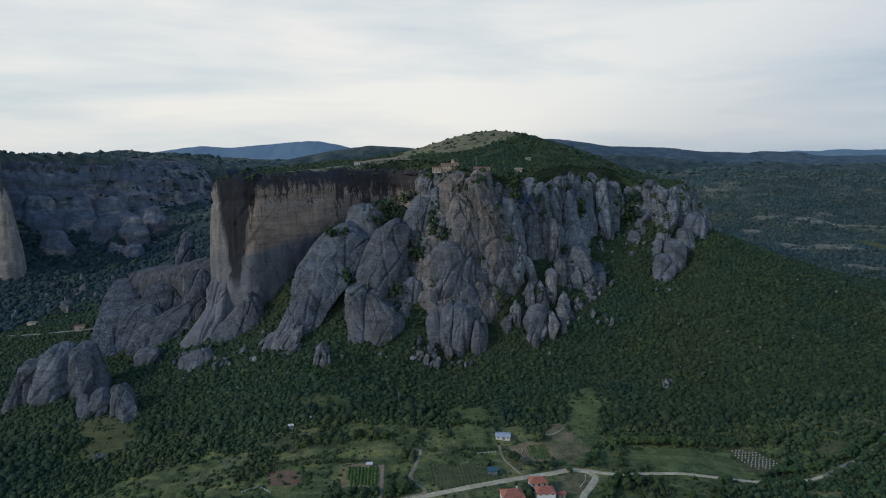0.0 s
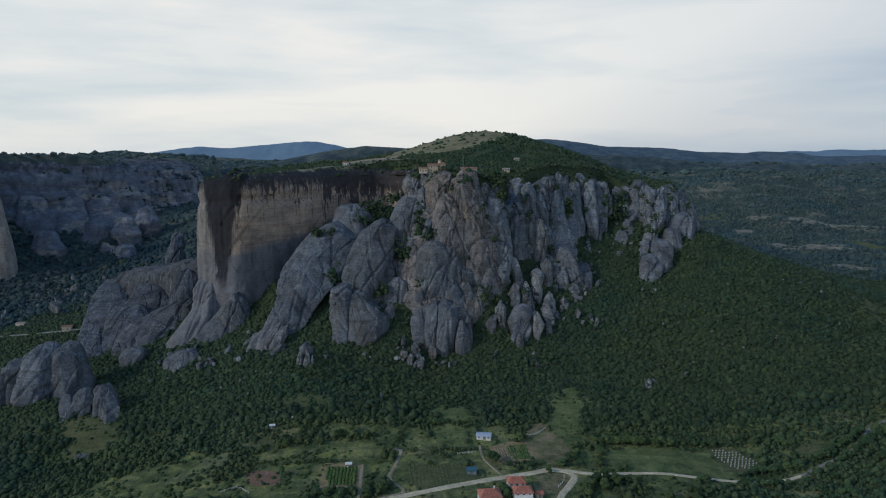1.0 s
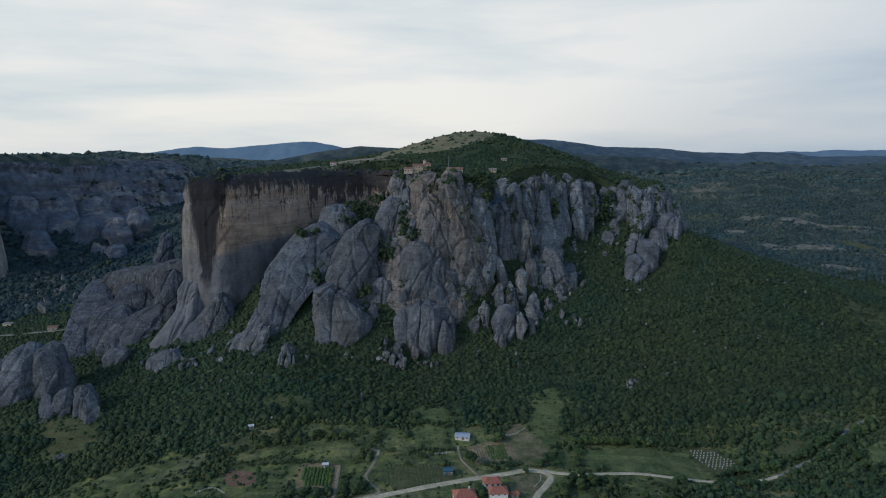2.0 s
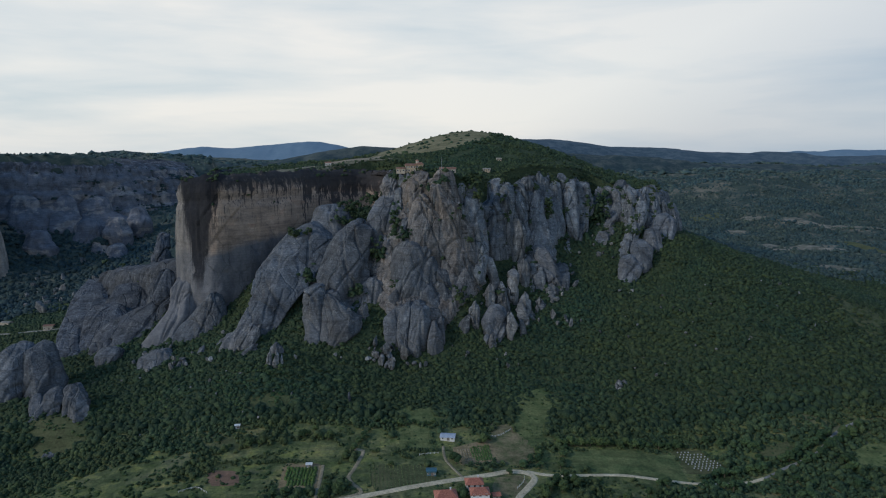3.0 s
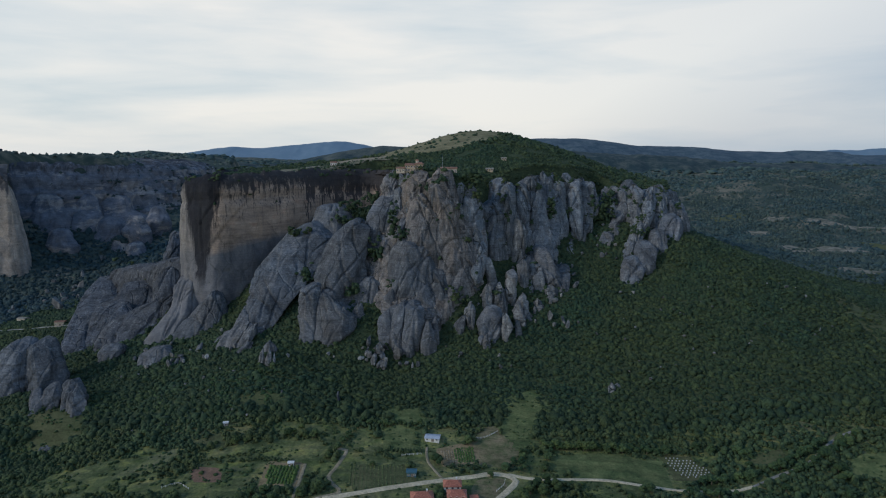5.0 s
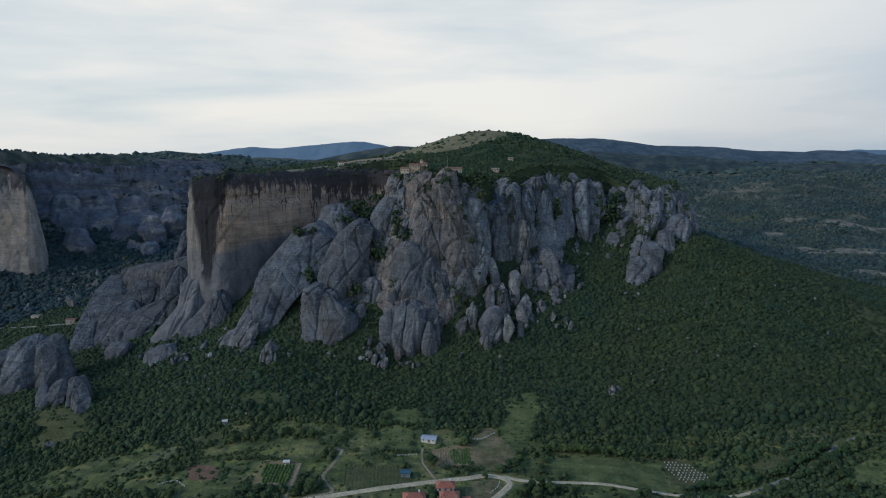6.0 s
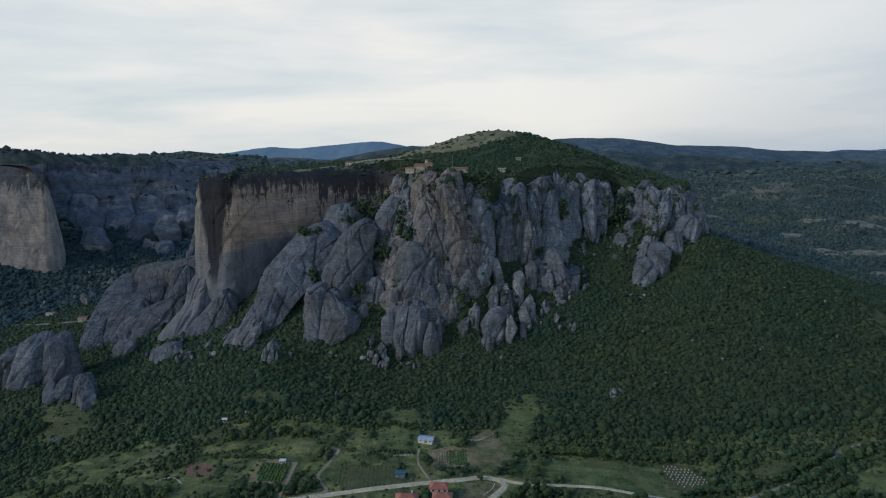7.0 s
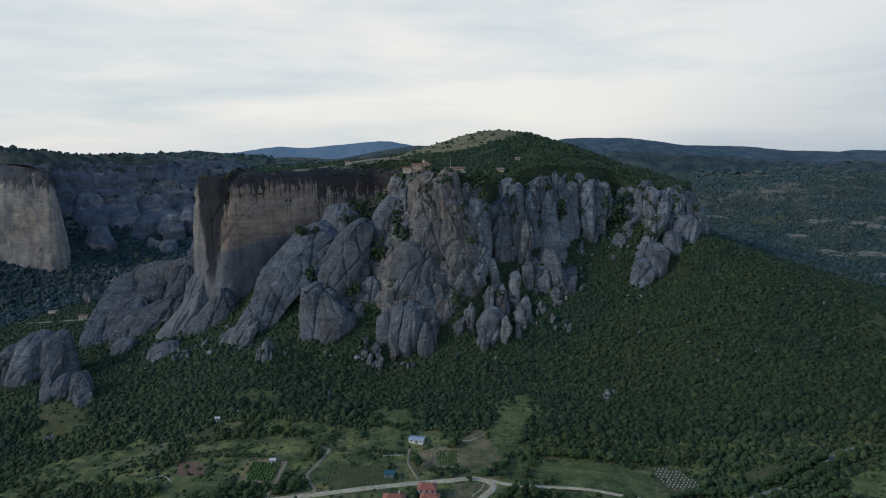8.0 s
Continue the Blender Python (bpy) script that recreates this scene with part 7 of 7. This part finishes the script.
# ---- single trees ----
def crown_mesh(seed, kind):
    rng = np.random.default_rng(seed)
    verts, faces, n = [], [], 0
    lobes = 9 if kind == "round" else 6
    for k in range(lobes):
        bv, bf = blob(300 + 13 * seed + k, 2, 0.15)
        if kind == "round":
            a, t = rng.uniform(0, 6.28), rng.uniform(0, 1)
            c = np.array([0.62 * math.cos(a) * (1 - 0.45 * t), 0.62 * math.sin(a) * (1 - 0.45 * t), 0.75 + 0.85 * t])
            r = rng.uniform(0.42, 0.62) * (1 - 0.2 * t)
        else:
            c, r = np.array([rng.normal(0, 0.06), rng.normal(0, 0.06), 0.5 + k * 0.62]), 0.42 * (1 - 0.11 * k)
        verts.append(bv * r * np.array([1, 1, 0.85 if kind == "round" else 1.3]) + c)
        faces.append(bf + n)
        n += len(bv)
    core = np.vstack(verts)
    pick = core[rng.integers(0, len(core), 170)]
    mid = core.mean(0)
    for p in pick:
        out = p - mid
        p = p + out / (np.linalg.norm(out) + 0.01) * rng.uniform(0.0, 0.14)
        u, w = rng.normal(0, 0.10, 3), rng.normal(0, 0.10, 3)
        verts.append(np.array([p, p + u, p + u * 0.5 + w]))
        faces.append(np.array([[n, n + 1, n + 2]]))
        n += 3
    me = bpy.data.meshes.new("crown")
    me.from_pydata(np.vstack(verts).tolist(), [], np.vstack(faces).tolist())
    me.materials.append(TREE_LEAF)
    return me


def trunk_mesh(seed):
    rng = np.random.default_rng(seed)
    bm = bmesh.new()
    bmesh.ops.create_cone(bm, cap_ends=True, segments=7, radius1=0.14, radius2=0.07, depth=1.4, matrix=Matrix.Translation((0, 0, 0.45)))
    for k in range(4):
        m = pose(0, 0, 0.7, 0, 0, 90 * k + rng.uniform(-30, 30)) @ pose(0.16, 0, 0.15, 0, 40, 0)
        bmesh.ops.create_cone(bm, cap_ends=True, segments=5, radius1=0.05, radius2=0.02, depth=0.7, matrix=m)
    me = bpy.data.meshes.new("trunk")
    bm.to_mesh(me)
    bm.free()
    me.materials.append(BARK)
    return me


def tree(x, y, size, crown, trunk, label, kind="tree"):
    ob = thing(kind, x, y, random.uniform(0, 360), label, "tree", "trees in the valley")
    for name, me in (("trunk", trunk), ("crown", crown)):
        p = new(name, me)
        p.parent = ob
        p.scale = (size, size, size * random.uniform(0.85, 1.2))
    return ob


HEDGES = (((6, 355), (31, 356), 2.4, 1.3, 2.2), ((-22, 346), (-8, 384), 4.0, 1.2, 2.4), ((46, 344), (84, 342.5), 2.6, 0.6, 1.1), ((-62, 344), (-40, 343), 2.6, 1.0, 1.8),
          ((26, 381), (27, 362), 3.0, 1.2, 2.2), ((88, 342), (90, 362), 3.0, 1.2, 2.4), ((101, 344), (108, 366), 3.2, 1.4, 2.6), ((-30, 322), (-22, 340), 3.0, 0.9, 1.7),
          ((-60, 316), (-56, 336), 3.2, 0.9, 1.8), ((-125, 338), (-60, 345), 3.6, 1.2, 2.2), ((-4, 380), (28, 383), 3.0, 1.2, 2.4), ((60, 391), (80, 391), 3.2, 1.2, 2.2),
          ((46, 342.5), (68, 344), 1.7, 0.9, 1.4), ((228, 345), (262, 364), 2.4, 1.7, 2.8), ((236, 340), (284, 368), 2.6, 1.8, 3.0), ((176, 328), (200, 326), 3.6, 1.6, 2.8), ((186, 339), (214, 341), 3.0, 1.8, 2.9),
          ((104, 366), (176, 369), 2.8, 1.7, 2.9), ((-150, 352), (-112, 360), 2.8, 1.1, 2.0), ((-140, 330), (-104, 340), 2.8, 1.0, 1.9), ((-100, 344), (-60, 352), 2.6, 1.0, 1.8), ((-58, 366), (-20, 372), 2.8, 1.2, 2.2))


def build_trees():
    crowns, trunks = [crown_mesh(k, "round") for k in range(6)], [trunk_mesh(k) for k in range(3)]
    x, y, rng = jittered(-130, 300, 300, 372, 4.6, 41)
    clear = open_land(x, y)
    hedge = flat_noise(x, y, 22, 91) + 0.5 * flat_noise(x, y, 8, 92)
    keep = (clear < -1.0) & (hedge > 0.12) & (np.hypot(x - 37, y - 366) > 13)
    x, y = x[keep], y[keep]
    order = np.argsort(np.hypot(x - 90, (y - 320) * 2))[:150]
    for k in order:
        tree(x[k], y[k], rng.uniform(1.5, 2.9), crowns[k % 6], trunks[k % 3], "leafy green tree in a valley hedgerow")
    hx, hy, hr = [], [], []
    for a, b, gap, s0, s1 in HEDGES:
        n = int(math.dist(a, b) / gap)
        if s1 < 2.3:
            t = rng.uniform(0, 1, 3 * n)
            hx.append(a[0] + (b[0] - a[0]) * t + rng.normal(0, 0.8, 3 * n))
            hy.append(a[1] + (b[1] - a[1]) * t + rng.normal(0, 0.8, 3 * n))
            hr.append(rng.uniform(0.6 * s0, 0.75 * s1, 3 * n))
            continue
        for k in range(n + 1):
            t = k / max(1, n)
            px, py = a[0] + (b[0] - a[0]) * t + rng.normal(0, 0.7), a[1] + (b[1] - a[1]) * t + rng.normal(0, 0.7)
            tree(px, py, rng.uniform(s0, s1), crowns[k % 6], trunks[k % 3], "bushy tree in a hedge between fields")
    hx, hy, hr = np.concatenate(hx), np.concatenate(hy), np.concatenate(hr)
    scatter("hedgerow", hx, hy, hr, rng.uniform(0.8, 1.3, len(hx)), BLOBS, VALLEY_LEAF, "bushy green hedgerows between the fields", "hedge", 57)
    slim = crown_mesh(20, "slim")
    for px, py, s in ((8.2, 572.5, 1.6), (16.2, 574, 1.7), (-10.8, 573, 1.0), (19.5, 590, 1.2)):
        ob = thing("cypress", px, py, 0, "dark slender cypress beside the monastery", "tree", "cypresses", 0, MZ - 1.5)
        for name, me in (("trunk", trunks[0]), ("crown", slim)):
            p = new(name, me)
            p.parent = ob
            p.scale = (s, s, s)
    for px, py, s in ((43.5, 309.5, 3.0), (45, 314, 2.6), (43, 318, 2.2), (71, 336, 1.8), (96, 328, 3.2), (101, 331, 3.0), (92, 322, 3.2), (98, 321, 3.0), (106, 326, 3.1), (88, 318, 2.6)):
        tree(px, py, s, crowns[int(px) % 6], trunks[0], "full green tree beside the farmhouse road")


build_trees()


# ---- loose boulders on the scree below the cliff ----
def build_rubble():
    rng = np.random.default_rng(77)
    kinds = []
    for k in range(6):
        bm = bmesh.new()
        bmesh.ops.create_icosphere(bm, subdivisions=2, radius=1)
        bv = np.array([q.co[:] for q in bm.verts])
        bf = np.array([[q.index for q in g.verts] for g in bm.faces])
        bm.free()
        bv /= np.linalg.norm(bv, axis=1)[:, None] + 1e-9
        planes = rng.normal(0, 1, (16, 3))
        planes /= np.linalg.norm(planes, axis=1)[:, None]
        cut = np.maximum(bv @ planes.T, 1e-3) / rng.uniform(0.5, 0.9, 16)
        bv = bv / np.maximum(cut.max(1), 0.5)[:, None] * np.array([rng.uniform(0.7, 1.1), rng.uniform(0.7, 1.1), rng.uniform(0.9, 1.6)])
        bv = bv * (1 + 0.16 * fractal(bv * 2.6 + 9 * k, 90 + k, 2))[:, None]
        me = bpy.data.meshes.new("boulder")
        me.from_pydata(bv.tolist(), [], bf.tolist())
        me.materials.append(SCREE_ROCK)
        kinds.append(me)
    made = 0
    for x0, x1, y0, y1, n, big in ((62, 150, 492, 585, 62, 2.7), (-560, -330, 720, 960, 36, 5.0), (-60, 90, 446, 470, 20, 1.8), (-24, 14, 447, 465, 26, 3.6), (-215, -100, 455, 500, 26, 2.0), (160, 200, 585, 640, 16, 2.4), (150, 330, 430, 540, 46, 1.25),
                                   (-160, -60, 380, 440, 14, 1.3)):
        for _ in range(n):
            x, y = rng.uniform(x0, x1), rng.uniform(y0, y1)
            s = big * rng.uniform(0.45, 1.25)
            ob = new("boulder", kinds[made % 6])
            ob.matrix_world = pose(x, y, at_ground(x, y) + 0.3 * s + (1.2 if big < 1.5 else 0.9), rng.uniform(-20, 20), rng.uniform(-20, 20), rng.uniform(0, 360)) @ Matrix.Diagonal((s * rng.uniform(0.7, 1.1), s, s * (rng.uniform(0.7, 1.4) if big > 1.5 else rng.uniform(0.6, 0.9)), 1))
            tagged(ob, "weathered grey boulder on the wooded scree", "rock", "scree boulders")
            made += 1


build_rubble()
